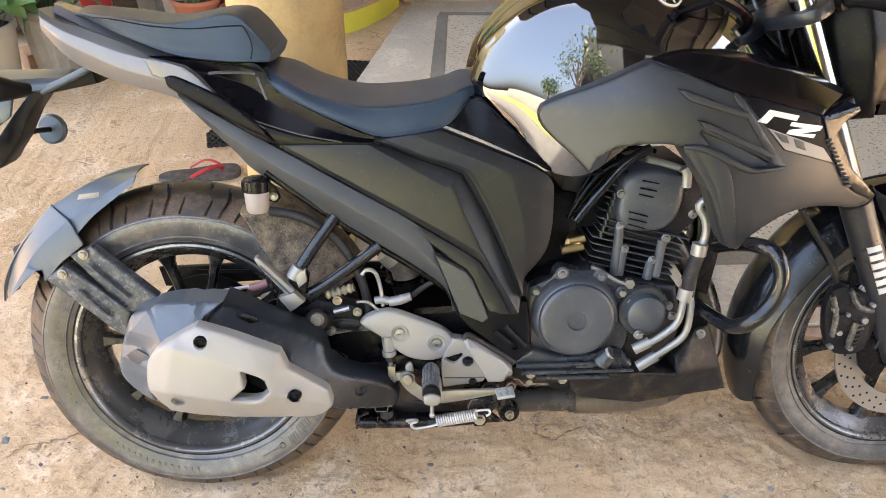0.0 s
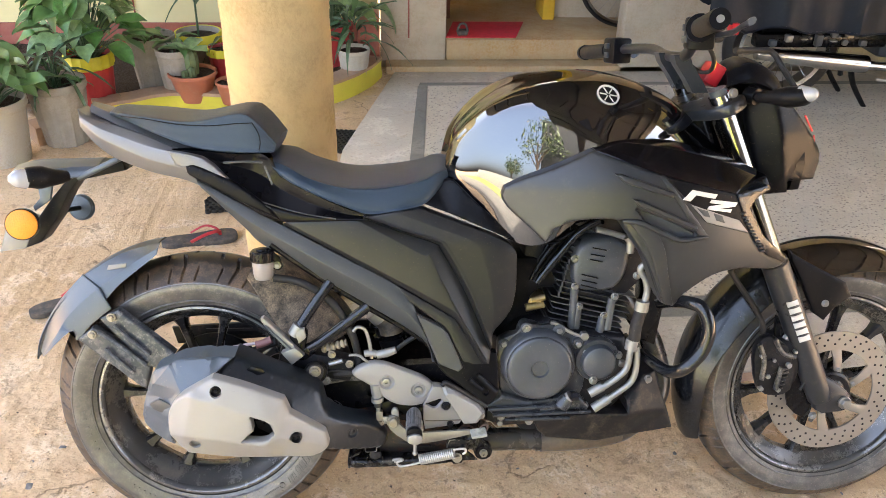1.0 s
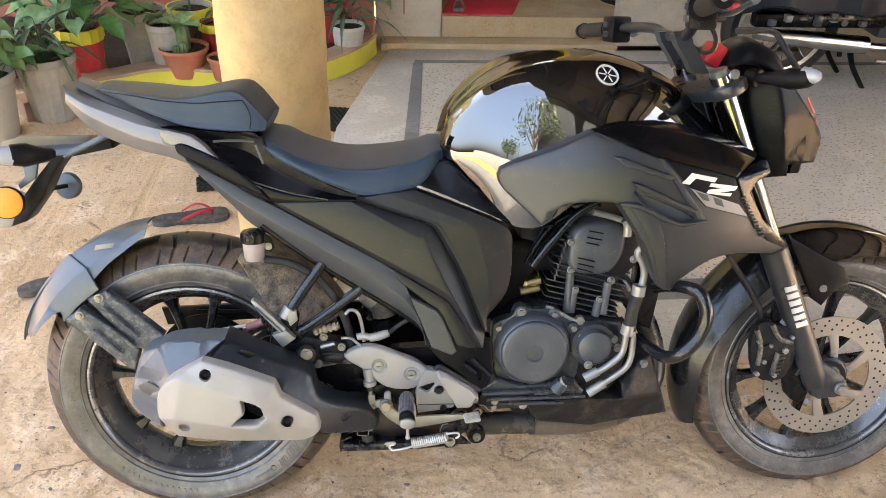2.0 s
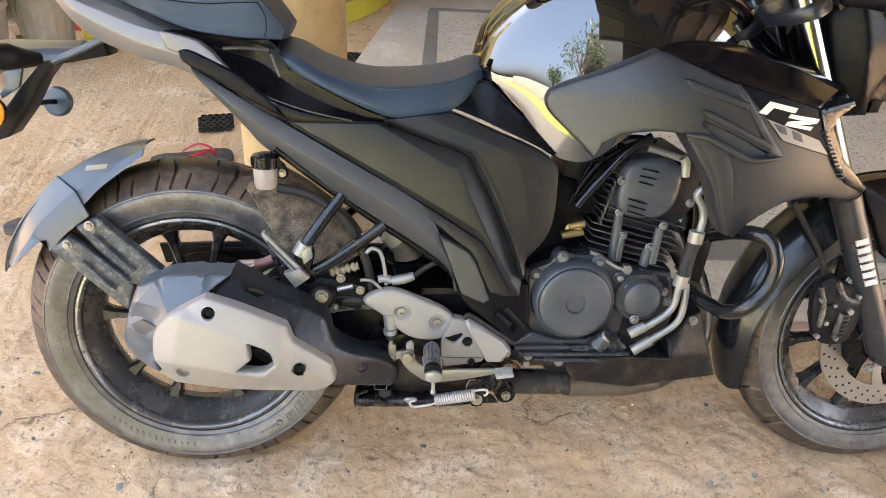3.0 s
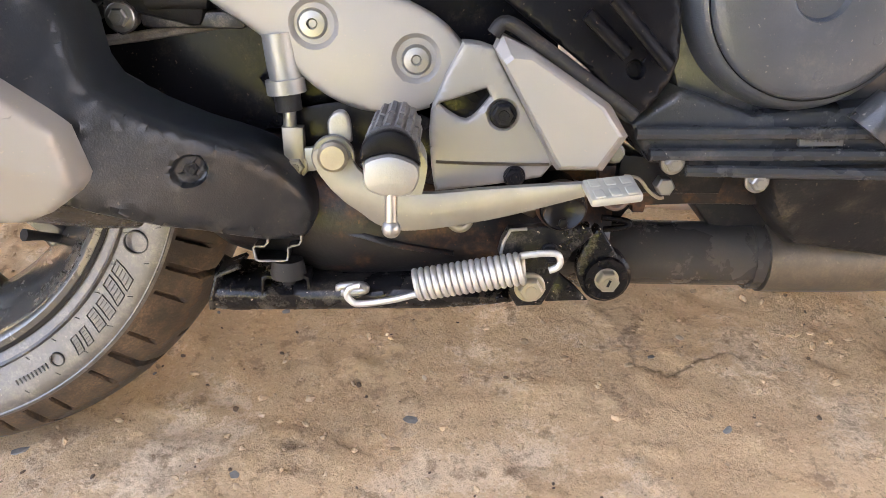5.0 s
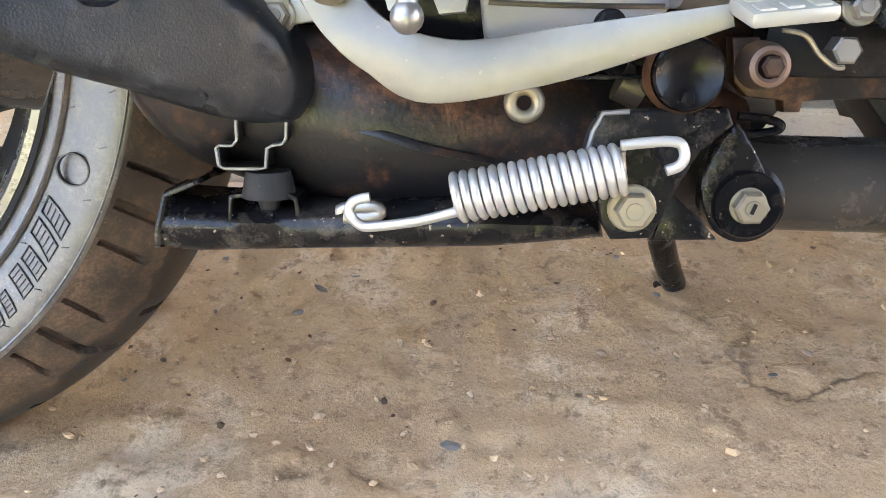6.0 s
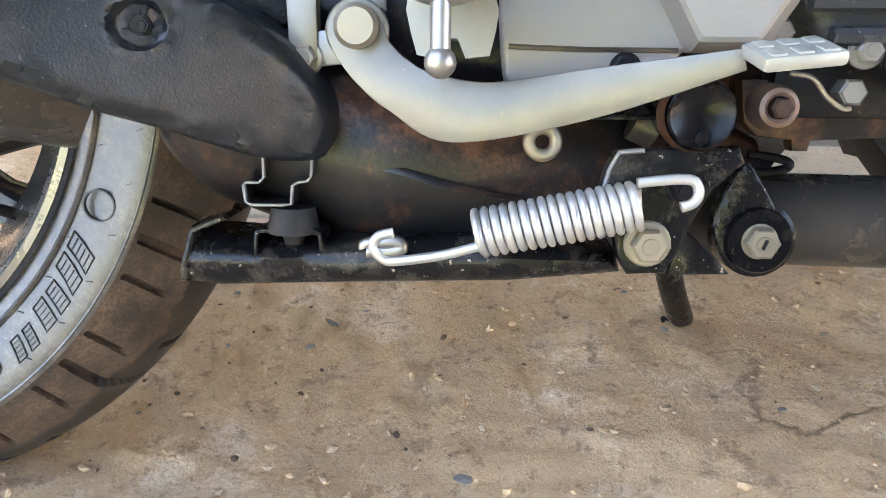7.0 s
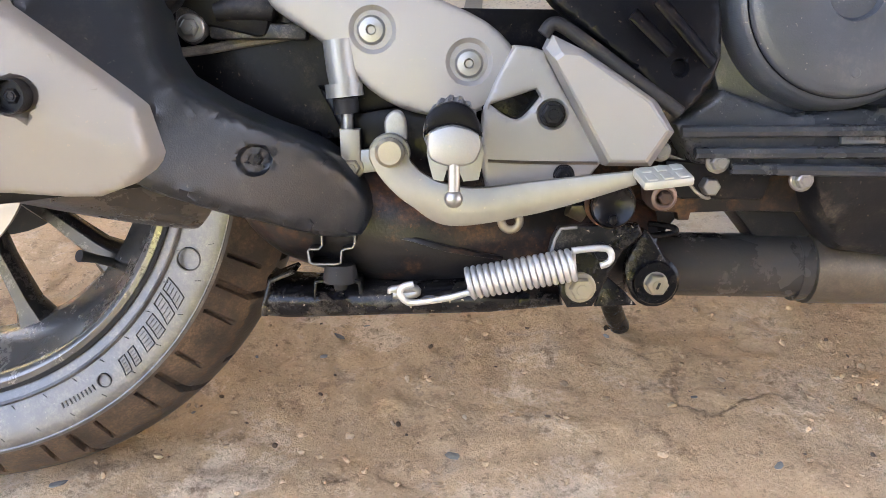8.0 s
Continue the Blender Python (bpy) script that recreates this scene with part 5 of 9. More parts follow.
part("front_shield", pad(smooth_outline(
    [(0.101, -0.236, 0.486), (0.123, -0.232, 0.475), (0.150, -0.226, 0.460), (0.221, -0.215, 0.425), (0.250, -0.210, 0.405), (0.258, -0.205, 0.382), (0.269, -0.195, 0.357)] + [(0.312, -0.200, 0.331), (0.328, -0.198, 0.324), (0.347, -0.190, 0.314), (0.361, -0.175, 0.302), (0.371, -0.180, 0.289), (0.377, -0.178, 0.276), (0.377, -0.165, 0.262), (0.371, -0.150, 0.252), (0.356, -0.155, 0.252), (0.335, -0.170, 0.259), (0.315, -0.195, 0.268), (0.296, -0.215, 0.275), (0.275, -0.235, 0.285), (0.259, -0.252, 0.293), (0.254, -0.256, 0.297), (0.252, -0.258, 0.302)] + [(0.257, -0.246, 0.336), (0.215, -0.250, 0.361), (0.202, -0.252, 0.375), (0.192, -0.252, 0.401), (0.179, -0.252, 0.411), (0.124, -0.256, 0.434), (0.071, -0.258, 0.456)], 2, 50),
    face=lambda u, w: -0.246 + 0.581 * (u - 0.23) + 0.363 * (w - 0.36) - 0.555 * (u - 0.23) ** 2 - 2.102 * (u - 0.23) * (w - 0.36) + 1.632 * (w - 0.36) ** 2,
    dents=[(0.3123, 0.3081, 0.008, 0.005)], edge=0.008, thick=0.05, soft=4, step=0.005), mat("shield_navy", (0.009, 0.012, 0.016), 0.34, 0, 0.15, bump=0.25, grain=1000, dust=(0.30, 0.25, 0.19), amount=0.08, spec=0.5, rvar=0.05), muffler, "matt navy-black exhaust cover")
bolt((0.3123, -0.203, 0.3081), 0.0042, muffler, engine_dark, "cover_screw", 1.5)
part("shield_slot", plate([(0.122, -0.238, 0.462), (0.132, -0.238, 0.469), (0.152, -0.238, 0.463), (0.156, -0.238, 0.454), (0.142, -0.238, 0.450)], 0.004, 0.001), frame_black, muffler)
part("shield_backing", plate([(0.187, -0.235, 0.371), (0.216, -0.235, 0.357), (0.264, -0.235, 0.317), (0.253, -0.235, 0.295), (0.165, -0.235, 0.284), (0.098, -0.235, 0.295), (0.106, -0.235, 0.368)], 0.006, 0.001), panel_black, muffler)
part("exhaust_pipe", tube([(0.56, -0.088, 0.219), (0.61, -0.09, 0.217), (0.70, -0.09, 0.216), (0.80, -0.09, 0.214), (0.90, -0.07, 0.222), (0.985, -0.02, 0.28), (0.965, 0.0, 0.40), (0.88, 0.0, 0.52)], [0.0250, 0.0246, 0.0246, 0.0240, 0.024, 0.024, 0.024, 0.022], None, 22, 6), exhaust_black, bike, "dust-coated black exhaust pipe")
part("collector_box", tube([(0.285, -0.10, 0.285), (0.32, -0.095, 0.270), (0.40, -0.085, 0.250), (0.50, -0.082, 0.240), (0.585, -0.086, 0.230)], [0.022, 0.046, 0.054, 0.050, 0.030], None, 26, 6), frame_rust, bike, "black exhaust collector streaked with rust")
part("pipe_sleeve", tube([(0.706, -0.0905, 0.2148), (0.76, -0.0905, 0.2142), (0.82, -0.088, 0.2150), (0.88, -0.076, 0.219)], [0.0278, 0.0274, 0.0268, 0.0262], None, 22, 5), exhaust_tan, bike, "tan heat-coloured exhaust pipe under the engine")
part("pipe_clamp", tube([(0.696, -0.09, 0.215), (0.704, -0.09, 0.215)], 0.0262, None, 24, 1), exhaust_black, bike)

# ---- engine ----
engine = part("engine", plate([(0.608, -0.120, 0.452), (0.651, -0.120, 0.488), (0.711, -0.120, 0.500), (0.730, -0.120, 0.480), (0.800, -0.120, 0.469), (0.870, -0.120, 0.458), (0.888, -0.120, 0.384), (0.874, -0.120, 0.321), (0.848, -0.120, 0.293), (0.819, -0.120, 0.285), (0.632, -0.120, 0.290), (0.607, -0.120, 0.321)], 0.24, 0.012, None, 3), engine_dark, bike, "dark grey air-cooled engine")
CC = (0.686, -0.167, 0.412)
part("clutch_cover", lathe([(0, 0.0050), (0.0160, 0.0048), (0.0175, 0.0025), (0.0180, 0.0005), (0.0195, 0.0), (0.058, 0.0015), (0.0635, 0.0030), (0.0655, 0.0050), (0.0660, 0.0075), (0.0672, 0.0080), (0.0705, 0.0105), (0.0745, 0.020), (0.0765, 0.034), (0.0765, 0.06), (0, 0.06)], CC, None, 96, (0, 1, 0), False), engine_grey, engine, "satin grey round clutch cover")
part("clutch_ring", lathe([(0.0662, 0.0068), (0.0669, 0.0068), (0.0669, 0.0100), (0.0662, 0.0100)], CC, None, 96), panel_black, engine)
for u, w in ((0.705, 0.362), (0.738, 0.384)):
    part("cover_chip", disc((CC[0] + u - 0.70, CC[1] + 0.0008, w), 0.0035, 0.002, None, 14, (0, 1, 0), 0.0006), engine_grey, engine)
part("clutch_flange", plate(smooth_outline([(0.605, -0.132, 0.452), (0.614, -0.132, 0.466), (0.642, -0.132, 0.478), (0.655, -0.132, 0.498), (0.690, -0.132, 0.493), (0.722, -0.132, 0.494), (0.740, -0.132, 0.478), (0.770, -0.132, 0.464), (0.788, -0.132, 0.440), (0.786, -0.132, 0.383), (0.776, -0.132, 0.335), (0.723, -0.132, 0.318), (0.649, -0.132, 0.321), (0.616, -0.132, 0.345), (0.606, -0.132, 0.400)], 3, 80), 0.03, 0.004), case_black, engine)
for p, r, back in (((0.660, -0.141, 0.490), 0.0125, 0.03), ((0.728, -0.137, 0.482), 0.0125, 0.03), ((0.617, -0.134, 0.455), 0.011, 0.02), ((0.767, -0.142, 0.454), 0.0115, 0.02), ((0.782, -0.142, 0.437), 0.011, 0.02)):
    part("bolt_boss", disc(p, r, back, None, 28, (0, 1, 0), 0.002), engine_grey if r > 0.012 else case_black, engine)
OC = (0.808, -0.163, 0.418)
part("oil_filter_cover", lathe([(0, 0), (0.028, 0.001), (0.033, 0.004), (0.0355, 0.012), (0.038, 0.030), (0.038, 0.04), (0, 0.04)], OC, None, 48, (0, 1, 0), False), engine_grey, engine)
part("filter_flange", lathe([(0.030, 0.018), (0.044, 0.018), (0.046, 0.021), (0.046, 0.045), (0.030, 0.045)], OC, None, 48), case_black, engine)
for p in [(0.660, -0.147, 0.490), (0.728, -0.142, 0.482), (0.617, -0.139, 0.455), (0.767, -0.147, 0.454), (0.782, -0.147, 0.437), (0.850, -0.150, 0.428), (0.858, -0.150, 0.410), (0.795, -0.172, 0.384)]:
    bolt(p, 0.0065, engine, depth=0.007)
for p in [(0.611, -0.160, 0.303), (0.669, -0.160, 0.291)]:
    bolt(p, 0.006, engine, depth=0.007)
for a, b in (((0.584, -0.157, 0.323), (0.742, -0.157, 0.325)), ((0.594, -0.157, 0.309), (0.795, -0.157, 0.311)), ((0.619, -0.157, 0.2985), (0.752, -0.157, 0.2975))):
    part("case_rib", tube([a, b], 0.0042, None, 8, 1), case_black, engine)
part("lower_case", pad([(0.579, -0.150, 0.328), (0.613, -0.150, 0.350), (0.662, -0.150, 0.334), (0.767, -0.150, 0.346), (0.795, -0.150, 0.318), (0.787, -0.150, 0.301), (0.671, -0.150, 0.294), (0.598, -0.150, 0.301)], edge=0.006, thick=0.1), case_black, engine)
part("case_skirt", plate([(0.586, -0.120, 0.300), (0.664, -0.120, 0.294), (0.658, -0.120, 0.272), (0.599, -0.120, 0.272), (0.584, -0.120, 0.281)], 0.02, 0.002), engine_dark, engine)
part("lower_rail", plate([(0.572, -0.112, 0.290), (0.700, -0.112, 0.290), (0.700, -0.112, 0.262), (0.640, -0.112, 0.262), (0.609, -0.112, 0.2605), (0.608, -0.112, 0.2550), (0.600, -0.112, 0.2550), (0.599, -0.112, 0.2605), (0.582, -0.112, 0.262), (0.575, -0.112, 0.269)], 0.012, 0.0015), frame_rust, engine, "black lower engine rail with a rusty edge")
part("sump", plate([(0.638, -0.095, 0.270), (0.760, -0.095, 0.270), (0.760, -0.095, 0.225), (0.676, -0.095, 0.225)], 0.04, 0.004), engine_dark, engine)
part("drain_boss", tube([(0.733, -0.158, 0.326), (0.747, -0.160, 0.345)], [0.016, 0.0135], None, 24, 1), case_black, engine)
part("drain_bolt", tube([(0.752, -0.168, 0.351), (0.766, -0.170, 0.352)], [0.0095, 0.0085], None, 6, 1), engine_dark, engine)
part("drain_collar", tube([(0.747, -0.162, 0.346), (0.751, -0.164, 0.350)], 0.0115, None, 24, 1), mark_grey, engine)
# cylinder with cooling fins
C0, C1 = Vector((0.783, -0.100, 0.461)), Vector((0.820, -0.100, 0.603))
ax = (C1 - C0).normalized()
fw = Vector((ax.z, 0, -ax.x))
cyl = part("cylinder", tube([Vector((C0.x, 0, C0.z)) - ax * 0.02, Vector((C1.x, 0, C1.z)) + ax * 0.06], 0.075, None, 28, 1), engine_dark, engine)
for k in range(15):
    c = Vector((C0.x, 0, C0.z)) + ax * (0.004 + 0.0118 * k)
    hx = 0.082 + 0.006 * math.sin(k * 1.7)
    wide = 0.102 if k < 9 else 0.088
    bm = bmesh.new()
    corners = []
    for sx, sy in ((-1, -1), (1, -1), (1, 1), (-1, 1)):
        for q in range(4):
            a = math.atan2(sy, sx) - math.pi / 4 + q * math.pi / 6
            rr = 0.007
            corners.append(c + fw * (sx * (hx - rr) + rr * math.cos(a)) + Vector((0, sy * (wide - rr) + rr * math.sin(a), 0)))
    part("cooling_fin", plate(corners, 0.0028, 0.0010, None, 1, ax), fin_grey, cyl)
for k in range(7):
    c = Vector((C0.x, -0.104, C0.z)) + ax * (0.072 + 0.0118 * k) - fw * 0.072
    part("fin_tie", box(c - Vector((0.0016, 0.002, 0.0059)), c + Vector((0.0016, 0.010, 0.0059)), None, 0.0005), fin_grey, cyl)
for a, b in ([(0.760, -0.104, 0.474), (0.763, -0.104, 0.560)], [(0.768, -0.104, 0.474), (0.772, -0.104, 0.520)], [(0.818, -0.104, 0.458), (0.824, -0.104, 0.498)], [(0.834, -0.104, 0.470), (0.841, -0.104, 0.538)]):
    part("stud_post", tube([a, b], 0.0085, None, 14, 1), engine_grey, cyl)
part("head_cover", pad(smooth_outline([(0.755, -0.110, 0.610), (0.768, -0.110, 0.653), (0.810, -0.110, 0.666), (0.849, -0.110, 0.661), (0.869, -0.110, 0.641), (0.866, -0.110, 0.593), (0.847, -0.110, 0.563), (0.817, -0.110, 0.553), (0.771, -0.110, 0.559), (0.755, -0.110, 0.582)], 3, 60),
    edge=0.010, thick=0.06, bulge=0.006), engine_grey, engine, "satin grey cylinder head cover")
part("cylinder_head", plate([(0.744, -0.095, 0.589), (0.771, -0.095, 0.657), (0.887, -0.095, 0.665), (0.909, -0.095, 0.626), (0.899, -0.095, 0.568), (0.853, -0.095, 0.520), (0.742, -0.095, 0.542)], 0.18, 0.008), engine_dark, engine)
for a, b in (((0.791, -0.118, 0.649), (0.820, -0.118, 0.643)), ((0.788, -0.118, 0.636), (0.817, -0.118, 0.630)), ((0.787, -0.118, 0.625), (0.813, -0.118, 0.619)), ((0.772, -0.118, 0.594), (0.806, -0.118, 0.585)), ((0.773, -0.118, 0.582), (0.805, -0.118, 0.574)), ((0.772, -0.118, 0.572), (0.804, -0.118, 0.563))):
    part("cover_groove", tube([a, b], 0.0014, None, 6, 1), panel_black, engine)
for p in [(0.759, -0.116, 0.624), (0.762, -0.116, 0.566), (0.773, -0.116, 0.523), (0.845, -0.116, 0.542), (0.825, -0.116, 0.502), (0.888, -0.116, 0.586)]:
    bolt(p, 0.006, engine, depth=0.007)
part("oil_banjo", hexhead((0.781, -0.135, 0.466), 0.010, 0.014), bolt_steel, engine)
part("oil_line", tube([(0.782, -0.130, 0.464), (0.763, -0.130, 0.470), (0.742, -0.130, 0.482), (0.725, -0.130, 0.493), (0.711, -0.130, 0.498)], 0.004), alloy, engine)
part("head_pipe", tube([(0.801, -0.100, 0.682), (0.828, -0.100, 0.675), (0.861, -0.100, 0.665), (0.875, -0.100, 0.661)], 0.0062), alloy, engine)
part("head_elbow", tube([(0.862, -0.110, 0.669), (0.869, -0.110, 0.658), (0.870, -0.110, 0.635)], 0.0085), alloy, engine)
inj = part("injector", disc((0.683, -0.100, 0.529), 0.014, 0.05, None, 16, (0.3, 1, 0)), brass, engine)
part("injector_pipe", tube([(0.664, -0.100, 0.519), (0.702, -0.100, 0.526)], [0.0085, 0.007], None, 16, 1), brass, inj)
part("injector_cap", tube([(0.676, -0.098, 0.535), (0.704, -0.098, 0.541)], [0.0065, 0.0072], None, 16, 1), brass, inj)
for pth, r in (([(0.683, -0.090, 0.592), (0.708, -0.090, 0.630), (0.743, -0.090, 0.667), (0.777, -0.090, 0.684)], 0.0055), ([(0.678, -0.070, 0.568), (0.706, -0.070, 0.632), (0.731, -0.070, 0.673), (0.779, -0.070, 0.694), (0.824, -0.070, 0.688)], 0.0045), ([(0.685, -0.100, 0.606), (0.720, -0.100, 0.655), (0.762, -0.100, 0.681)], 0.005)):
    part("hose", tube(pth, r), frame_black, engine)
part("head_frame_tube", tube([(0.684, -0.105, 0.575), (0.692, -0.105, 0.587), (0.723, -0.105, 0.627), (0.763, -0.105, 0.676), (0.805, -0.105, 0.702)], 0.0085, None, 14, 4), guard_black, bike, "glossy black frame tube beside the cylinder head")
for pth in ([(0.789, -0.170, 0.361), (0.821, -0.170, 0.375), (0.858, -0.170, 0.407), (0.865, -0.170, 0.443), (0.867, -0.170, 0.466)], [(0.801, -0.165, 0.325), (0.843, -0.165, 0.353), (0.876, -0.165, 0.383), (0.882, -0.165, 0.429), (0.878, -0.165, 0.458)]):
    part("oil_cooler_pipe", tube(pth, 0.0066), alloy, engine)
part("oil_cooler_hose", tube([(0.872, -0.168, 0.459), (0.874, -0.168, 0.500), (0.884, -0.168, 0.541)], 0.012), rubber, engine)
part("oil_cooler_pipe", tube([(0.885, -0.165, 0.536), (0.892, -0.165, 0.570), (0.887, -0.165, 0.596), (0.875, -0.165, 0.618), (0.891, -0.165, 0.635)], 0.0068), alloy, engine)
for a, b in ([(0.882, -0.168, 0.533), (0.884, -0.168, 0.553)], [(0.867, -0.168, 0.451), (0.870, -0.168, 0.472)]):
    part("hose_clip", tube([a, b], 0.0135, None, 14, 1), alloy, engine)
for a, b in ([(0.787, -0.170, 0.358), (0.814, -0.170, 0.373)], [(0.797, -0.168, 0.323), (0.829, -0.168, 0.345)]):
    part("pipe_union", tube([a, b], 0.0098, None, 12, 1), alloy, engine)

# belly pan and frame bits
part("belly_pan", pad([(0.675, -0.158, 0.300)] + [(0.789, -0.155, 0.304)] + [(0.878, -0.150, 0.298)] + [(0.873, -0.130, 0.325), (0.914, -0.115, 0.368), (0.943, -0.105, 0.375), (0.978, -0.105, 0.281), (0.992, -0.105, 0.237), (0.885, -0.120, 0.230)] + [(0.82, -0.125, 0.222), (0.712, -0.125, 0.236), (0.690, -0.145, 0.262)], edge=0.006, thick=0.2, step=0.007), plastic_dusty, bike, "dusty black belly pan")
bolt((0.926, -0.120, 0.358), 0.007, bike)
part("crash_guard", tube([(0.943, -0.100, 0.523), (0.939, -0.190, 0.559), (0.945, -0.250, 0.578), (0.962, -0.275, 0.573), (0.972, -0.285, 0.536), (0.962, -0.285, 0.493), (0.935, -0.280, 0.459), (0.918, -0.250, 0.439), (0.909, -0.200, 0.432), (0.905, -0.130, 0.423)], 0.0125, None, 14), guard_black, bike, "black tubular crash guard")

# ---- footrests, brake pedal, rear brake ----
heel = part("heel_guard", pad(smooth_outline(
    [(0.311, -0.150, 0.407), (0.322, -0.150, 0.418), (0.348, -0.150, 0.428), (0.374, -0.150, 0.427), (0.416, -0.150, 0.410), (0.454, -0.150, 0.393), (0.474, -0.150, 0.374), (0.482, -0.150, 0.357), (0.475, -0.150, 0.346), (0.447, -0.150, 0.334), (0.422, -0.150, 0.332), (0.400, -0.150, 0.336), (0.377, -0.150, 0.349), (0.349, -0.150, 0.377), (0.318, -0.150, 0.398)], 3, 70),
    dents=[(q[0], q[2], 0.0125, 0.0045) for q in [(0.380, -0.150, 0.387), (0.443, -0.150, 0.367)]], edge=0.0045, thick=0.012, bulge=0.003, step=0.004), silver_paint, bike, "dusty silver heel guard with two bolts")
for q in [(0.379, -0.148, 0.387), (0.443, -0.148, 0.366)]:
    bm = lathe([(0.0035, -0.004), (0.0078, -0.0035), (0.0096, 0.0), (0.0096, 0.006), (0.0035, 0.0)], q, None, 28)
    disc((q[0], q[1] - 0.001, q[2]), 0.0035, 0.003, bm, 8)
    part("guard_bolt", bm, bolt_steel, heel)
    part("bolt_ring", lathe([(0.0097, 0.0012), (0.0122, 0.0012), (0.0122, 0.008), (0.0097, 0.008)], q, None, 32), engine_dark, heel)
rearset = part("footrest_bracket", pad(smooth_outline(
    [(0.453, -0.158, 0.338), (0.472, -0.158, 0.378), (0.483, -0.158, 0.377), (0.492, -0.158, 0.374), (0.503, -0.158, 0.353), (0.536, -0.158, 0.302), (0.531, -0.158, 0.301), (0.525, -0.158, 0.293), (0.508, -0.158, 0.290), (0.482, -0.158, 0.286), (0.456, -0.158, 0.283), (0.453, -0.158, 0.301)], 2, 30),
    holes=[smooth_outline([(0.457, -0.158, 0.340), (0.487, -0.158, 0.350), (0.490, -0.158, 0.345), (0.482, -0.158, 0.335), (0.475, -0.158, 0.330), (0.467, -0.158, 0.333)], 2, 60)],
    dents=[(0.498, 0.334, 0.0085, 0.003)], edge=0.0025, thick=0.02, soft=0, step=0.005), silver_paint, bike, "cast silver footrest bracket")
part("bracket_rib", loft([[(u, v, w) for u, w in ring] for v, ring in (
    (-0.156, [(0.490, 0.376), (0.494, 0.385), (0.515, 0.375), (0.563, 0.344), (0.576, 0.324), (0.562, 0.301), (0.532, 0.301)]),
    (-0.170, [(0.4905, 0.3755), (0.4945, 0.384), (0.515, 0.3745), (0.5625, 0.344), (0.5755, 0.324), (0.5615, 0.3015), (0.532, 0.3015)]),
    (-0.180, [(0.4945, 0.370), (0.499, 0.3735), (0.512, 0.3725), (0.5565, 0.3435), (0.5695, 0.3255), (0.5565, 0.305), (0.532, 0.305)]),
    (-0.1815, [(0.4965, 0.368), (0.501, 0.3715), (0.511, 0.3708), (0.5545, 0.3425), (0.5670, 0.3255), (0.5550, 0.307), (0.533, 0.307)]))]), silver_paint, rearset, "", 25)
part("bracket_backing", plate([(0.448, -0.150, 0.345), (0.489, -0.150, 0.355), (0.494, -0.150, 0.340), (0.474, -0.150, 0.325), (0.456, -0.150, 0.329)], 0.004, 0.001), frame_black, rearset)
for q, r in zip([(0.498, -0.163, 0.334), (0.507, -0.163, 0.294), (0.571, -0.163, 0.310)], (0.0075, 0.0065, 0.006)):
    bolt(q, r, rearset, engine_dark if r > 0.0062 else bolt_steel, "bracket_bolt", 1.15)
part("bracket_seam", tube([(0.456, -0.1582, 0.303), (0.487, -0.1582, 0.302), (0.529, -0.1582, 0.302)], 0.0012, None, 6, 2), exhaust_tan, rearset)
part("rubber_edge", tube([(0.489, -0.168, 0.384), (0.497, -0.168, 0.391), (0.517, -0.168, 0.379), (0.543, -0.168, 0.361), (0.562, -0.168, 0.348), (0.579, -0.168, 0.336)], 0.0045), rubber, rearset)
part("bracket_plate", plate([(0.340, -0.130, 0.351), (0.370, -0.130, 0.333), (0.417, -0.130, 0.341), (0.472, -0.130, 0.318), (0.537, -0.130, 0.287), (0.529, -0.130, 0.270), (0.457, -0.130, 0.278), (0.393, -0.130, 0.294), (0.370, -0.130, 0.293)], 0.02, 0.003), frame_black, bike)

pedal = part("brake_pedal", bands([
    [(0.392, -0.172, 0.319), (0.401, -0.172, 0.314), (0.406, -0.173, 0.303), (0.417, -0.175, 0.294), (0.429, -0.177, 0.290), (0.450, -0.180, 0.288), (0.489, -0.189, 0.294), (0.543, -0.203, 0.302)],
    [(0.379, -0.172, 0.312), (0.3795, -0.172, 0.305), (0.383, -0.172, 0.297), (0.392, -0.173, 0.286), (0.405, -0.174, 0.2755), (0.432, -0.177, 0.2625), (0.488, -0.188, 0.2735), (0.545, -0.203, 0.294)]], 8, 0.006, 0.0008), pedal_zinc, bike, "flat zinc-plated rear brake pedal")
part("pedal_boss", disc((0.3915, -0.1715, 0.3085), 0.0135, 0.006, None, 36, (0, 1, 0), 0.0008), pedal_zinc, pedal)
part("pedal_pivot", disc((0.392, -0.180, 0.310), 0.0095, 0.012, None, 28, (0, 1, 0), 0.002), zinc, pedal)
part("pedal_tab", pad(smooth_outline([(0.389, -0.166, 0.316), (0.388, -0.166, 0.329), (0.392, -0.166, 0.335), (0.398, -0.166, 0.336), (0.402, -0.166, 0.330), (0.403, -0.166, 0.317)], 3, 70), edge=0.002, thick=0.005, step=0.004), alloy, pedal)
PT = Vector((0.5585, -0.2105, 0.3015))
turn = pose(0, 0, 0, 15, -6, 4)
toe = part("toe_pad", box(PT - Vector((0.0155, 0.0120, 0.0045)), PT + Vector((0.0155, 0.0120, 0.0015)), None, 0.002, turn), pedal_alloy, pedal, "knurled alloy toe pad")
for a in (-0.0095, 0.0, 0.0095):
    for b in (-0.0065, 0.0055):
        c = PT + turn @ Vector((a, b, 0.002))
        part("toe_stud", box(c - Vector((0.0032, 0.0042, 0.0016)), c + Vector((0.0032, 0.0042, 0.0003)), None, 0.001, turn), pedal_alloy, toe)

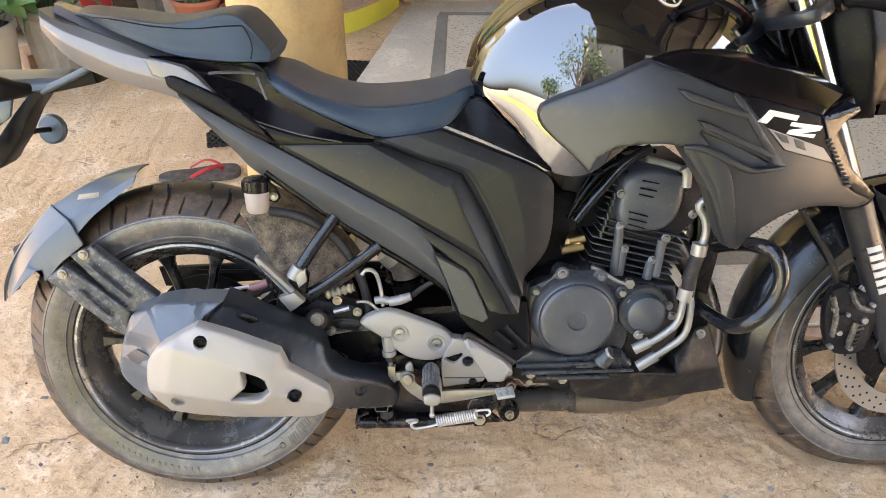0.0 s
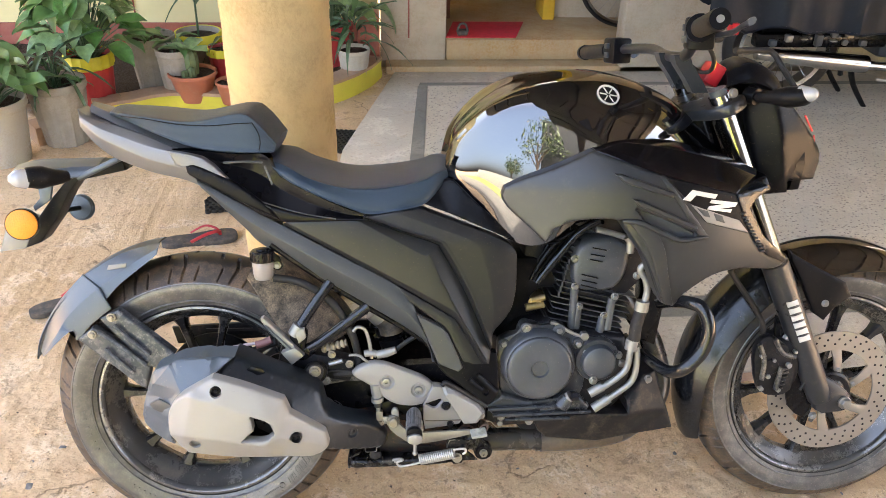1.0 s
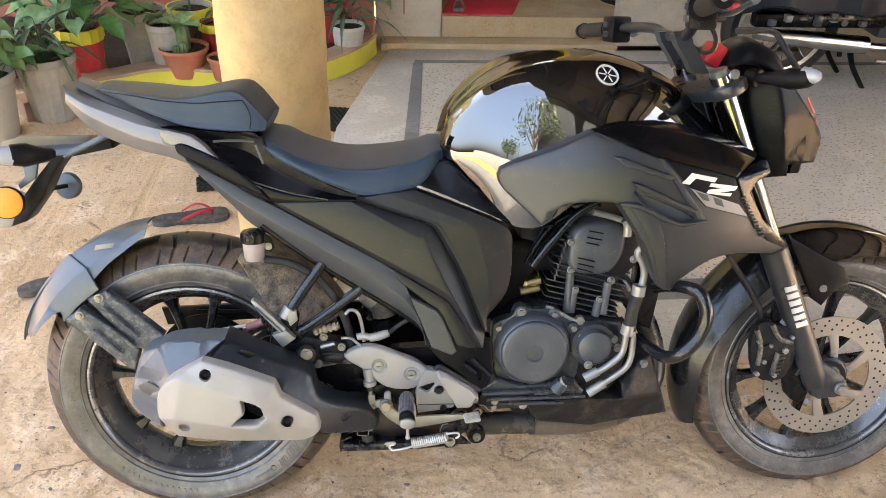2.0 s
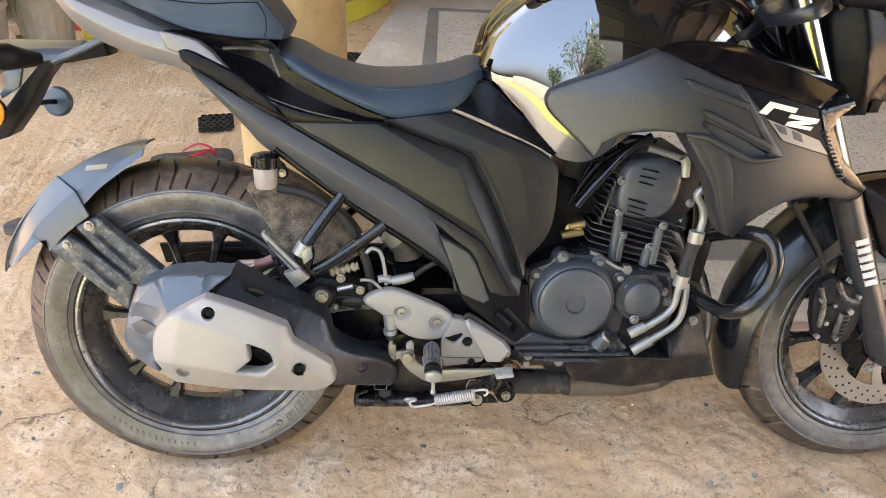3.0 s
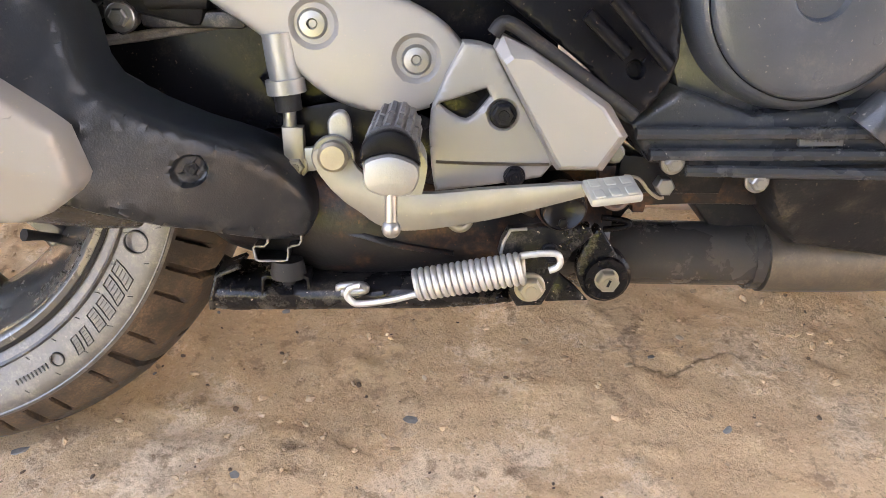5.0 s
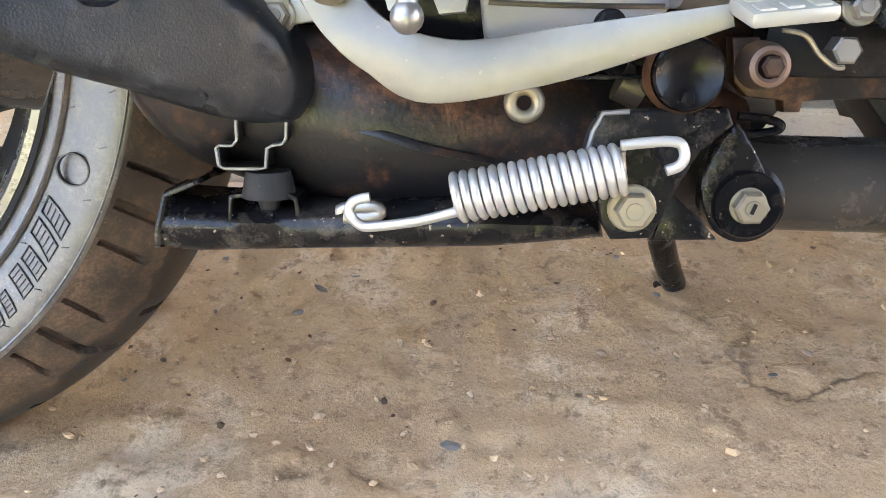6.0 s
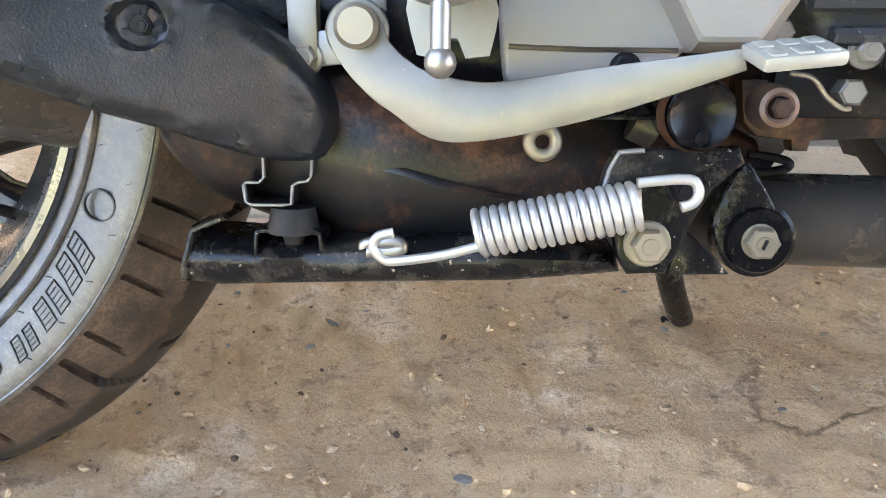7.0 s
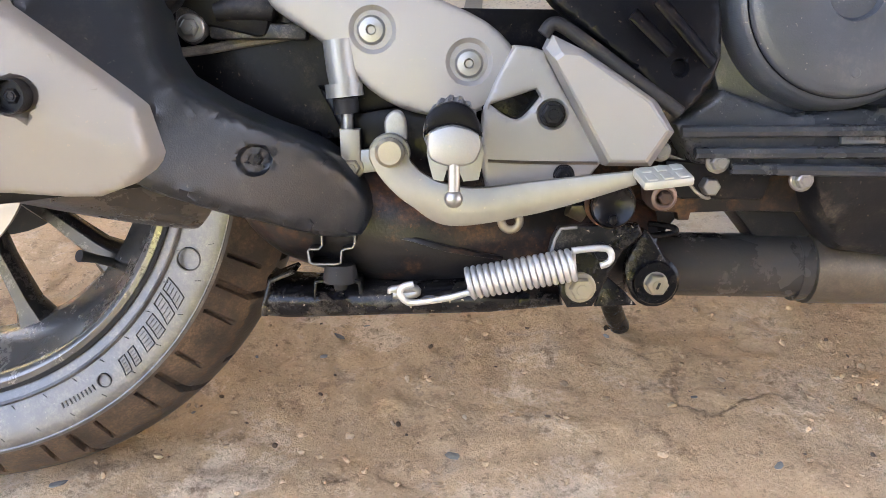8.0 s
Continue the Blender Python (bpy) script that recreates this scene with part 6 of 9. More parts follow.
# rider footrest, points out to the right
f0, f1 = Vector((0.4325, -0.178, 0.3325)), Vector((0.4288, -0.2560, 0.3290))
peg_dir = (f1 - f0).normalized()
L = (f1 - f0).length
peg = part("footrest", lathe([(0, 0), (0.012, 0), (0.0132, 0.004), (0.0132, L - 0.016), (0.0142, L - 0.014), (0.0146, L - 0.004), (0.0138, L), (0, L)], f0, None, 32, peg_dir, False), peg_rubber, bike, "folding footrest with a ribbed rubber")
e1 = peg_dir.orthogonal().normalized()
e2 = peg_dir.cross(e1)
for k in range(14):
    a = 2 * math.pi * k / 14
    d = e1 * math.cos(a) + e2 * math.sin(a)
    for lo, hi in ((0.10, 0.42), (0.47, 0.80)):
        part("tread_rib", tube([f0 + d * 0.0128 + peg_dir * L * lo, f0 + d * 0.0128 + peg_dir * L * hi], 0.0024, None, 6, 1), peg_rubber, peg)
part("peg_cap", plate(smooth_outline([(0.415, -0.266, 0.327), (0.416, -0.266, 0.337), (0.421, -0.266, 0.343), (0.430, -0.266, 0.346), (0.439, -0.266, 0.343), (0.444, -0.266, 0.336), (0.446, -0.266, 0.327), (0.441, -0.266, 0.331), (0.430, -0.266, 0.334), (0.419, -0.266, 0.331)], 3, 70), 0.012, 0.002), panel_black, peg)
part("peg_end", plate(smooth_outline([(0.417, -0.270, 0.327), (0.419, -0.270, 0.331), (0.430, -0.270, 0.334), (0.441, -0.270, 0.331), (0.445, -0.270, 0.327), (0.445, -0.270, 0.321), (0.441, -0.270, 0.314), (0.430, -0.270, 0.312), (0.420, -0.270, 0.315), (0.417, -0.270, 0.320)], 3, 70), 0.014, 0.003), alloy, peg, "pale alloy end of the footrest")
pin = Vector((0.431, -0.266, 0.318))
ball = Vector((0.431, -0.268, 0.295))
part("feeler_pin", tube([pin, pin.lerp(ball, 0.5), ball], 0.0032, None, 16, 2), bolt_steel, peg)
part("feeler_tip", lathe([(0.0050 * math.sin(math.pi * k / 12), -0.0050 * math.cos(math.pi * k / 12)) for k in range(13)], ball, None, 24, (0, 0, 1), False), bolt_steel, peg)
part("peg_clevis", loft([[Vector(q) + Vector((0, dv, 0)) for q in smooth_outline([(0.418, -0.215, 0.321), (0.446, -0.215, 0.323), (0.450, -0.215, 0.314), (0.447, -0.215, 0.298), (0.438, -0.215, 0.297), (0.435, -0.215, 0.304), (0.428, -0.215, 0.304), (0.426, -0.215, 0.297), (0.420, -0.215, 0.298), (0.416, -0.215, 0.314)], 2, 60)] for dv in (0.03, 0.004, 0.0)]), alloy, bike)

# master cylinder and its rod
mc = part("master_cylinder", tube([(0.357, -0.145, 0.381), (0.359, -0.145, 0.363), (0.361, -0.145, 0.352)], 0.0105, None, 18, 2), alloy, bike, "grey rear brake master cylinder")
part("collar", tube([(0.360, -0.147, 0.353), (0.361, -0.147, 0.344)], 0.0125, None, 18, 1), alloy, mc)
part("boot", tube([(0.361, -0.147, 0.343), (0.362, -0.147, 0.333)], 0.0085, None, 18, 1), rubber, mc)
part("push_rod", tube([(0.362, -0.147, 0.333), (0.362, -0.147, 0.321)], 0.0042, None, 10, 1), bolt_steel, mc)
part("clevis", plate([(0.357, -0.152, 0.323), (0.371, -0.152, 0.323), (0.371, -0.152, 0.296), (0.364, -0.152, 0.292), (0.358, -0.152, 0.296)], 0.010, 0.0015), zinc, mc)
bolt((0.365, -0.156, 0.297), 0.006, mc, zinc, "clevis_pin")
part("pedal_link", plate([(0.361, -0.150, 0.308), (0.381, -0.150, 0.310), (0.391, -0.150, 0.311), (0.391, -0.150, 0.296), (0.371, -0.150, 0.293)], 0.006, 0.001), alloy, mc)

# pillion footrest on its two stays
stay = part("footrest_stay", tube([(0.275, -0.125, 0.594), (0.234, -0.135, 0.538), (0.205, -0.145, 0.495)], 0.0105, None, 14, 3), guard_black, bike, "black tubular pillion footrest stay")
part("stay_lower", tube([(0.347, -0.125, 0.541), (0.296, -0.130, 0.503), (0.247, -0.140, 0.471), (0.227, -0.145, 0.461)], 0.0105, None, 14, 3), guard_black, stay)
part("stay_clamp", tube([(0.213, -0.146, 0.512), (0.201, -0.146, 0.492)], 0.0125, None, 14, 1), alloy, stay)
part("stay_joint", plate(smooth_outline([(0.197, -0.150, 0.499), (0.215, -0.150, 0.508), (0.228, -0.150, 0.494), (0.222, -0.150, 0.465), (0.248, -0.150, 0.473), (0.250, -0.150, 0.463), (0.221, -0.150, 0.438), (0.202, -0.150, 0.444), (0.193, -0.150, 0.474)], 2, 80), 0.022, 0.004), frame_black, stay)
part("stay_cup", plate([(0.204, -0.158, 0.502), (0.223, -0.158, 0.510), (0.225, -0.158, 0.489), (0.211, -0.158, 0.477)], 0.010, 0.002), alloy, stay)
peg2 = part("pillion_footrest", pad(smooth_outline([(0.141, -0.162, 0.532), (0.146, -0.162, 0.534), (0.152, -0.162, 0.529), (0.198, -0.162, 0.480), (0.209, -0.162, 0.462), (0.204, -0.162, 0.453), (0.188, -0.162, 0.468), (0.147, -0.162, 0.518)], 2, 60), edge=0.003, thick=0.014, step=0.005), alloy, bike, "folded alloy pillion footrest")
part("peg_groove", tube([(0.150, -0.1635, 0.520), (0.200, -0.1635, 0.466)], 0.0016, None, 8, 1), engine_grey, peg2)
part("peg_block", plate([(0.177, -0.166, 0.462), (0.204, -0.166, 0.473), (0.221, -0.166, 0.455), (0.196, -0.166, 0.436)], 0.02, 0.003), alloy, peg2)

# frame rail, hoses, cables
part("frame_rail", tube([(0.164, -0.120, 0.670), (0.206, -0.120, 0.637), (0.266, -0.120, 0.593), (0.344, -0.120, 0.539), (0.426, -0.120, 0.486), (0.484, -0.120, 0.441)], 0.0080), frame_black, bike, "black rear frame rail")
part("frame_rail", tube(mirrored([(0.164, -0.120, 0.670), (0.206, -0.120, 0.637), (0.266, -0.120, 0.593), (0.344, -0.120, 0.539), (0.426, -0.120, 0.486), (0.484, -0.120, 0.441)]), 0.0115), frame_black, bike)
part("left_stay", tube([(0.259, 0.120, 0.472), (0.297, 0.120, 0.502), (0.345, 0.120, 0.537)], 0.011), frame_black, bike)
res = part("brake_reservoir", lathe([(0, 0), (0.016, 0), (0.0185, 0.006), (0.0205, 0.034), (0.0195, 0.036), (0, 0.036)], (0.147, -0.125, 0.602), None, 28, (0, 0, 1), False), milky, bike, "milky brake fluid reservoir with a black cap")
rb = Vector((0.147, -0.125, 0.602))
part("reservoir_cap", lathe([(0, 0.036), (0.0225, 0.036), (0.0225, 0.054), (0.020, 0.057), (0.012, 0.0575), (0.011, 0.060), (0, 0.0605)], rb, None, 28, (0, 0, 1), False), frame_black, res, "ribbed black screw cap")
for k in range(18):
    a = 2 * math.pi * k / 18
    p = rb + Vector((0.0226 * math.cos(a), 0.0226 * math.sin(a), 0.039))
    part("cap_rib", tube([p, p + Vector((0, 0, 0.013))], 0.0014, None, 5, 1), frame_black, res)
part("reservoir_bracket", plate([(0.156, -0.112, 0.670), (0.163, -0.112, 0.658), (0.168, -0.112, 0.648), (0.178, -0.112, 0.639), (0.184, -0.112, 0.622), (0.177, -0.112, 0.613), (0.164, -0.112, 0.616), (0.159, -0.112, 0.639), (0.150, -0.112, 0.648)], 0.004, 0.001), frame_black, res)
bolt((0.172, -0.118, 0.624), 0.0055, res, bolt_steel, "bracket_bolt")
part("reservoir_hose", tube([(0.165, -0.120, 0.601), (0.215, -0.120, 0.591), (0.260, -0.120, 0.563), (0.287, -0.120, 0.532), (0.309, -0.120, 0.489), (0.321, -0.120, 0.449), (0.325, -0.120, 0.413), (0.320, -0.120, 0.392)], 0.008), rubber, bike)
part("brake_pipe", tube([(0.351, -0.140, 0.435), (0.347, -0.140, 0.469), (0.339, -0.140, 0.496), (0.325, -0.140, 0.502), (0.316, -0.140, 0.493)], 0.0035), alloy, bike)
part("brake_union", tube([(0.337, -0.140, 0.445), (0.351, -0.140, 0.447), (0.361, -0.140, 0.443)], 0.007, None, 12, 2), alloy, bike)
part("switch_body", tube([(0.361, -0.140, 0.442), (0.380, -0.140, 0.446), (0.399, -0.140, 0.452)], [0.008, 0.009, 0.007], None, 12, 3), alloy, bike)
part("switch_wire", tube([(0.402, -0.120, 0.445), (0.424, -0.120, 0.462), (0.457, -0.120, 0.480), (0.489, -0.120, 0.491)], 0.005), rubber, bike)
part("brake_pipe", tube([(0.306, -0.140, 0.443), (0.325, -0.140, 0.442), (0.340, -0.140, 0.429), (0.351, -0.140, 0.421)], 0.0028), alloy, bike)
part("sensor_cable", tube([(0.038, -0.130, 0.444), (0.070, -0.130, 0.460), (0.107, -0.130, 0.467), (0.141, -0.130, 0.471), (0.159, -0.130, 0.470)], 0.0032), mat("cable_pink", (0.50, 0.42, 0.42), 0.4, 0, 0.1), bike)
part("cable_end", tube([(0.125, -0.130, 0.466), (0.141, -0.130, 0.470), (0.156, -0.130, 0.477)], 0.008, None, 10, 2), mat("cable_grip", (0.22, 0.10, 0.09), 0.5, 0, 0.1), bike)
part("brake_hose", tube([(0.103, -0.125, 0.432), (0.123, -0.125, 0.451), (0.146, -0.125, 0.464), (0.164, -0.125, 0.470)], 0.009, None, 10, 3), rubber, bike)
part("hose_ferrule", tube([(0.098, -0.130, 0.432), (0.112, -0.130, 0.443)], 0.0085, None, 10, 1), alloy, bike)
cal_r = part("rear_caliper", box((0.165, -0.135, 0.395), (0.315, -0.095, 0.445), None, 0.008, pose(0, 0, 0, 0, 12, 0)), engine_dark, bike, "dusty black rear brake caliper")
boot_tan = mat("boot_tan", (0.22, 0.18, 0.12), 0.6, 0, 0.1, dust=DUST, amount=0.4)
part("caliper_boot", tube([Vector((0.252, -0.128, 0.452)).lerp(Vector((0.302, -0.128, 0.465)), k / 16) for k in range(17)], [0.0085 if k % 3 else 0.0055 for k in range(17)], None, 14, 2), boot_tan, cal_r, "dusty ribbed rubber boot")
for q in [(0.272, -0.140, 0.443), (0.306, -0.140, 0.421)]:
    bolt(q, 0.006, cal_r, zinc)
part("caliper_pin", tube([(0.266, -0.138, 0.424), (0.293, -0.138, 0.431)], 0.005, None, 8, 1), bolt_steel, cal_r)
part("caliper_ear", plate(smooth_outline([(0.249, -0.1385, 0.398), (0.256, -0.1385, 0.401), (0.266, -0.1385, 0.394), (0.268, -0.1385, 0.384), (0.258, -0.1385, 0.377), (0.250, -0.1385, 0.384)], 2, 90), 0.012, 0.002), caliper_dusty, cal_r)
bolt((0.2585, -0.1440, 0.388), 0.0062, cal_r, bolt_steel, "slide_bolt", 1.5)
part("slide_boot", tube([(0.274, -0.132, 0.398), (0.290, -0.132, 0.401), (0.304, -0.132, 0.401), (0.313, -0.132, 0.399)], [0.0065, 0.0085, 0.0085, 0.006], None, 14, 3), rubber, cal_r)
part("sensor_lead", tube([(0.240, -0.136, 0.412), (0.255, -0.138, 0.408), (0.280, -0.138, 0.410), (0.310, -0.136, 0.404), (0.335, -0.132, 0.392)], 0.0024, None, 8, 4), rubber, cal_r)
part("caliper_foot", box((0.268, -0.130, 0.381), (0.334, -0.112, 0.392), None, 0.003), caliper_dusty, cal_r)
part("down_frame", plate([(0.915, -0.030, 0.643), (0.971, -0.030, 0.632), (0.984, -0.030, 0.539), (0.977, -0.030, 0.469), (0.967, -0.030, 0.396), (0.930, -0.030, 0.412), (0.930, -0.030, 0.523)], 0.06, 0.008), frame_black, bike, "black front frame member beside the cylinder head")
part("case_tag", plate([(0.691, -0.156, 0.324), (0.720, -0.156, 0.325), (0.721, -0.156, 0.316), (0.692, -0.156, 0.315)], 0.004, 0.0006), engine_grey, engine)
for k in range(6):
    part("tag_bar", box((0.695 + 0.004 * k, -0.1565, 0.3185), (0.6975 + 0.004 * k, -0.1555, 0.3225)), case_black, engine)
hang = part("muffler_hanger", pad(smooth_outline([(0.173, -0.165, 0.416), (0.195, -0.165, 0.419), (0.213, -0.165, 0.416), (0.226, -0.165, 0.431), (0.241, -0.165, 0.437), (0.260, -0.165, 0.431), (0.264, -0.165, 0.414), (0.253, -0.165, 0.397), (0.234, -0.165, 0.390), (0.194, -0.165, 0.404)], 3, 80), edge=0.003, thick=0.012), panel_black, bike, "black silencer hanger")
part("hanger_grommet", disc((0.241, -0.170, 0.421), 0.017, 0.014, None, 28), rubber, hang)
bolt((0.241, -0.178, 0.424), 0.009, hang, zinc, washer=1.3, depth=0.008)

# swingarm, chain side, shock absorber
arm = part("swingarm", loft([[(u, v0 - 0.014, w - h), (u, v0 + 0.014, w - h), (u, v0 + 0.014, w + h), (u, v0 - 0.014, w + h)] for u, v0, w, h in ((-0.05, -0.105, 0.308, 0.03), (0.06, -0.105, 0.315, 0.034), (0.24, -0.10, 0.345, 0.040), (0.42, -0.095, 0.362, 0.042), (0.54, -0.085, 0.362, 0.042))]), frame_black, bike, "black box-section swingarm")
part("swingarm_left", loft([[(u, v0 - 0.014, w - h), (u, v0 + 0.014, w - h), (u, v0 + 0.014, w + h), (u, v0 - 0.014, w + h)] for u, v0, w, h in ((-0.05, 0.105, 0.308, 0.03), (0.24, 0.10, 0.345, 0.038), (0.54, 0.085, 0.362, 0.04))]), frame_black, arm)
part("swingarm_ridge", tube([(0.215, -0.117, 0.372), (0.232, -0.118, 0.371), (0.259, -0.118, 0.374), (0.288, -0.118, 0.379), (0.318, -0.118, 0.384), (0.36, -0.115, 0.392)], 0.0035, None, 8, 4), dust_cake, arm, "dust-caked upper edge of the swingarm")
part("chain_guard", plate([(-0.10, 0.105, 0.415), (0.14, 0.105, 0.425), (0.42, 0.105, 0.42), (0.42, 0.105, 0.385), (0.10, 0.105, 0.385), (-0.09, 0.105, 0.375)], 0.012, 0.002), plastic_dusty, arm)
part("chain", tube([(-0.02, 0.085, 0.412), (0.45, 0.085, 0.40), (0.50, 0.085, 0.37), (0.45, 0.085, 0.335), (-0.02, 0.085, 0.204)], 0.007, None, 6, 2), engine_dark, arm)
shock = part("shock_absorber", tube([(0.395, 0.0, 0.40), (0.36, 0.0, 0.52), (0.345, 0.0, 0.60)], 0.026, None, 20, 2), engine_dark, bike, "dusty rear shock absorber")
part("shock_canister", tube([(0.370, -0.040, 0.491), (0.387, -0.040, 0.472), (0.393, -0.040, 0.451)], 0.026, None, 20, 2), mat("shock_dusty", (0.07, 0.06, 0.05), 0.5, 0.3, 0.2, dust=DUST, amount=0.55), shock)
part("shock_cap", tube([(0.361, -0.050, 0.508), (0.377, -0.050, 0.491)], 0.029, None, 20, 1), alloy, shock)
coil = []
for k in range(90):
    a, f = k * 0.45, k / 89
    coil.append((0.345 + 0.05 * (1 - f) + 0.034 * math.cos(a), 0.034 * math.sin(a), 0.41 + 0.18 * f))
part("shock_spring", tube(coil, 0.006, None, 6, 1), frame_black, shock)
part("air_box", box((0.53, -0.07, 0.44), (0.70, 0.08, 0.62), None, 0.02), plastic_black, bike)
part("centre_frame", plate([(0.332, -0.075, 0.350), (0.545, -0.075, 0.331), (0.631, -0.075, 0.275), (0.603, -0.075, 0.235), (0.524, -0.075, 0.230), (0.461, -0.075, 0.225), (0.390, -0.075, 0.229), (0.364, -0.075, 0.233), (0.329, -0.075, 0.242), (0.291, -0.075, 0.286)], 0.06, 0.01), frame_rust, bike, "rust-streaked black lower frame")
part("collector_flange", bands([[(0.371, -0.128, 0.269), (0.382, -0.134, 0.253), (0.408, -0.138, 0.247), (0.432, -0.138, 0.240), (0.470, -0.134, 0.232)], [(0.371, -0.130, 0.265), (0.382, -0.136, 0.250), (0.408, -0.140, 0.243), (0.433, -0.140, 0.236), (0.470, -0.136, 0.230)]], 5, 0.02, 0.0006), frame_rust, bike)
part("weld_seam", tube([(0.356, -0.085, 0.243), (0.393, -0.085, 0.242), (0.430, -0.085, 0.234), (0.461, -0.085, 0.228), (0.486, -0.085, 0.225)], 0.0025), frame_rust, bike)

# ---- centre stand, folded up ----
stand = part("centre_stand", pad(
    [(0.300, -0.132, 0.214), (0.305, -0.132, 0.211), (0.334, -0.134, 0.210), (0.365, -0.137, 0.210), (0.405, -0.142, 0.211), (0.443, -0.146, 0.214), (0.485, -0.150, 0.213), (0.509, -0.152, 0.211), (0.512, -0.152, 0.200), (0.460, -0.150, 0.194), (0.389, -0.144, 0.190), (0.315, -0.136, 0.185), (0.297, -0.134, 0.186), (0.295, -0.132, 0.192)],
    lines=[[(0.301, -0.140, 0.201), (0.389, -0.148, 0.204), (0.459, -0.156, 0.207), (0.505, -0.158, 0.207)]], edge=0.006, thick=0.032, soft=2, step=0.005), stand_black, bike, "black centre stand folded up, scratched")
part("stand_toe", plate([(0.297, -0.139, 0.188), (0.297, -0.139, 0.196), (0.303, -0.139, 0.215), (0.320, -0.139, 0.222), (0.322, -0.139, 0.220), (0.306, -0.139, 0.213), (0.302, -0.139, 0.197), (0.301, -0.139, 0.188)], 0.03, 0.002), stand_black, stand)
part("stand_bumper_bracket", plate([(0.335, -0.142, 0.200), (0.336, -0.142, 0.215), (0.338, -0.142, 0.216), (0.365, -0.142, 0.217), (0.369, -0.142, 0.215), (0.371, -0.142, 0.199), (0.368, -0.142, 0.199), (0.367, -0.142, 0.213), (0.363, -0.142, 0.215), (0.340, -0.142, 0.215), (0.338, -0.142, 0.212), (0.337, -0.142, 0.200)], 0.022, 0.001), stand_black, stand)
gus = part("stand_gusset", pad([(0.499, -0.160, 0.241), (0.501, -0.160, 0.250), (0.505, -0.160, 0.258), (0.527, -0.160, 0.260), (0.542, -0.160, 0.260), (0.559, -0.160, 0.261), (0.562, -0.160, 0.254), (0.549, -0.160, 0.242), (0.540, -0.160, 0.225), (0.535, -0.160, 0.212), (0.530, -0.160, 0.203), (0.513, -0.160, 0.202), (0.508, -0.160, 0.210), (0.505, -0.160, 0.225)], edge=0.0015, thick=0.008, step=0.005), stand_black, bike, "black stand bracket with pivot bolts")
part("gusset_fold", tube([(0.500, -0.161, 0.241), (0.502, -0.161, 0.250), (0.506, -0.161, 0.258), (0.517, -0.161, 0.259)], 0.0012, None, 6, 1), mark_grey, gus)
part("pivot_plate", pad(smooth_outline([(0.569, -0.138, 0.253), (0.574, -0.138, 0.249), (0.589, -0.138, 0.225), (0.594, -0.138, 0.211), (0.592, -0.138, 0.202), (0.580, -0.138, 0.197), (0.568, -0.138, 0.200), (0.560, -0.138, 0.210), (0.557, -0.138, 0.221), (0.560, -0.138, 0.237)], 2, 60), edge=0.0015, thick=0.008, step=0.006), stand_black, gus)
part("lower_plate", plate([(0.544, -0.140, 0.219), (0.557, -0.140, 0.208), (0.566, -0.140, 0.198), (0.536, -0.140, 0.197), (0.539, -0.140, 0.208)], 0.006, 0.001), stand_black, gus)
q = (0.578, -0.142, 0.215)
part("pivot_bush", lathe([(0, 0.0), (0.0150, 0.0), (0.0158, 0.001), (0.0160, 0.004), (0.0185, 0.005), (0.0190, 0.02), (0, 0.02)], q, None, 40, (0, 1, 0), False), frame_black, gus)
bolt((q[0], q[1] - 0.007, q[2]), 0.0080, gus, zinc, "pivot_bolt", 1.15, 0.009)
part("bolt_slot", box((q[0] - 0.0008, q[1] - 0.0078, q[2] - 0.0025), (q[0] + 0.0008, q[1] - 0.006, q[2] + 0.0025), None, 0.0, pose(0, 0, 0, 0, 20, 0)), engine_dark, gus)
q = (0.521, -0.162, 0.217)
bolt((q[0], q[1] - 0.007, q[2]), 0.0082, gus, zinc, "stand_bolt", 1.3, 0.009)
bolt((0.533, -0.172, 0.243), 0.0050, gus, engine_dark, "spring_post", 1.2, 0.012)
q = (0.539, -0.169, 0.275)
part("swingarm_cap", lathe([(0, 0.003), (0.0105, 0.002), (0.0138, 0.000), (0.0148, 0.001), (0.0154, 0.006), (0.0156, 0.04), (0, 0.04)], q, None, 40, (0, 1, 0), False), frame_black, bike)
part("cap_notch", plate([(0.536, -0.170, 0.264), (0.537, -0.170, 0.268), (0.541, -0.170, 0.269), (0.542, -0.170, 0.264), (0.539, -0.170, 0.262)], 0.003, 0.0004), panel_black, bike)
part("dust_rim", lathe([(0.0155, 0.003), (0.0164, 0.006), (0.0172, 0.012), (0.0155, 0.014)], q, None, 40), frame_rust, bike)
part("bracket_bar", plate([(0.493, -0.150, 0.271), (0.528, -0.150, 0.272), (0.528, -0.150, 0.274), (0.493, -0.150, 0.273)], 0.01, 0.001), stand_black, bike)
part("linkage_bush", tube([(0.517, -0.130, 0.270), (0.528, -0.130, 0.265)], 0.009, None, 18, 1), exhaust_tan, bike)
q = (0.577, -0.150, 0.278)
rusty_bolt = mat("rusty_bolt", (0.17, 0.125, 0.105), 0.45, 0.6, 0.25, 60, bump=0.3, dust=(0.28, 0.12, 0.06), amount=0.4, dust_scale=90)
nut = part("frame_bolt", lathe([(0.0052, -0.002), (0.0068, -0.0032), (0.0088, -0.0022), (0.0098, 0.001), (0.0104, 0.004), (0.0108, 0.012), (0.0052, 0.012)], q, None, 36), rusty_bolt, bike, "worn round frame nut with a rusty stud")
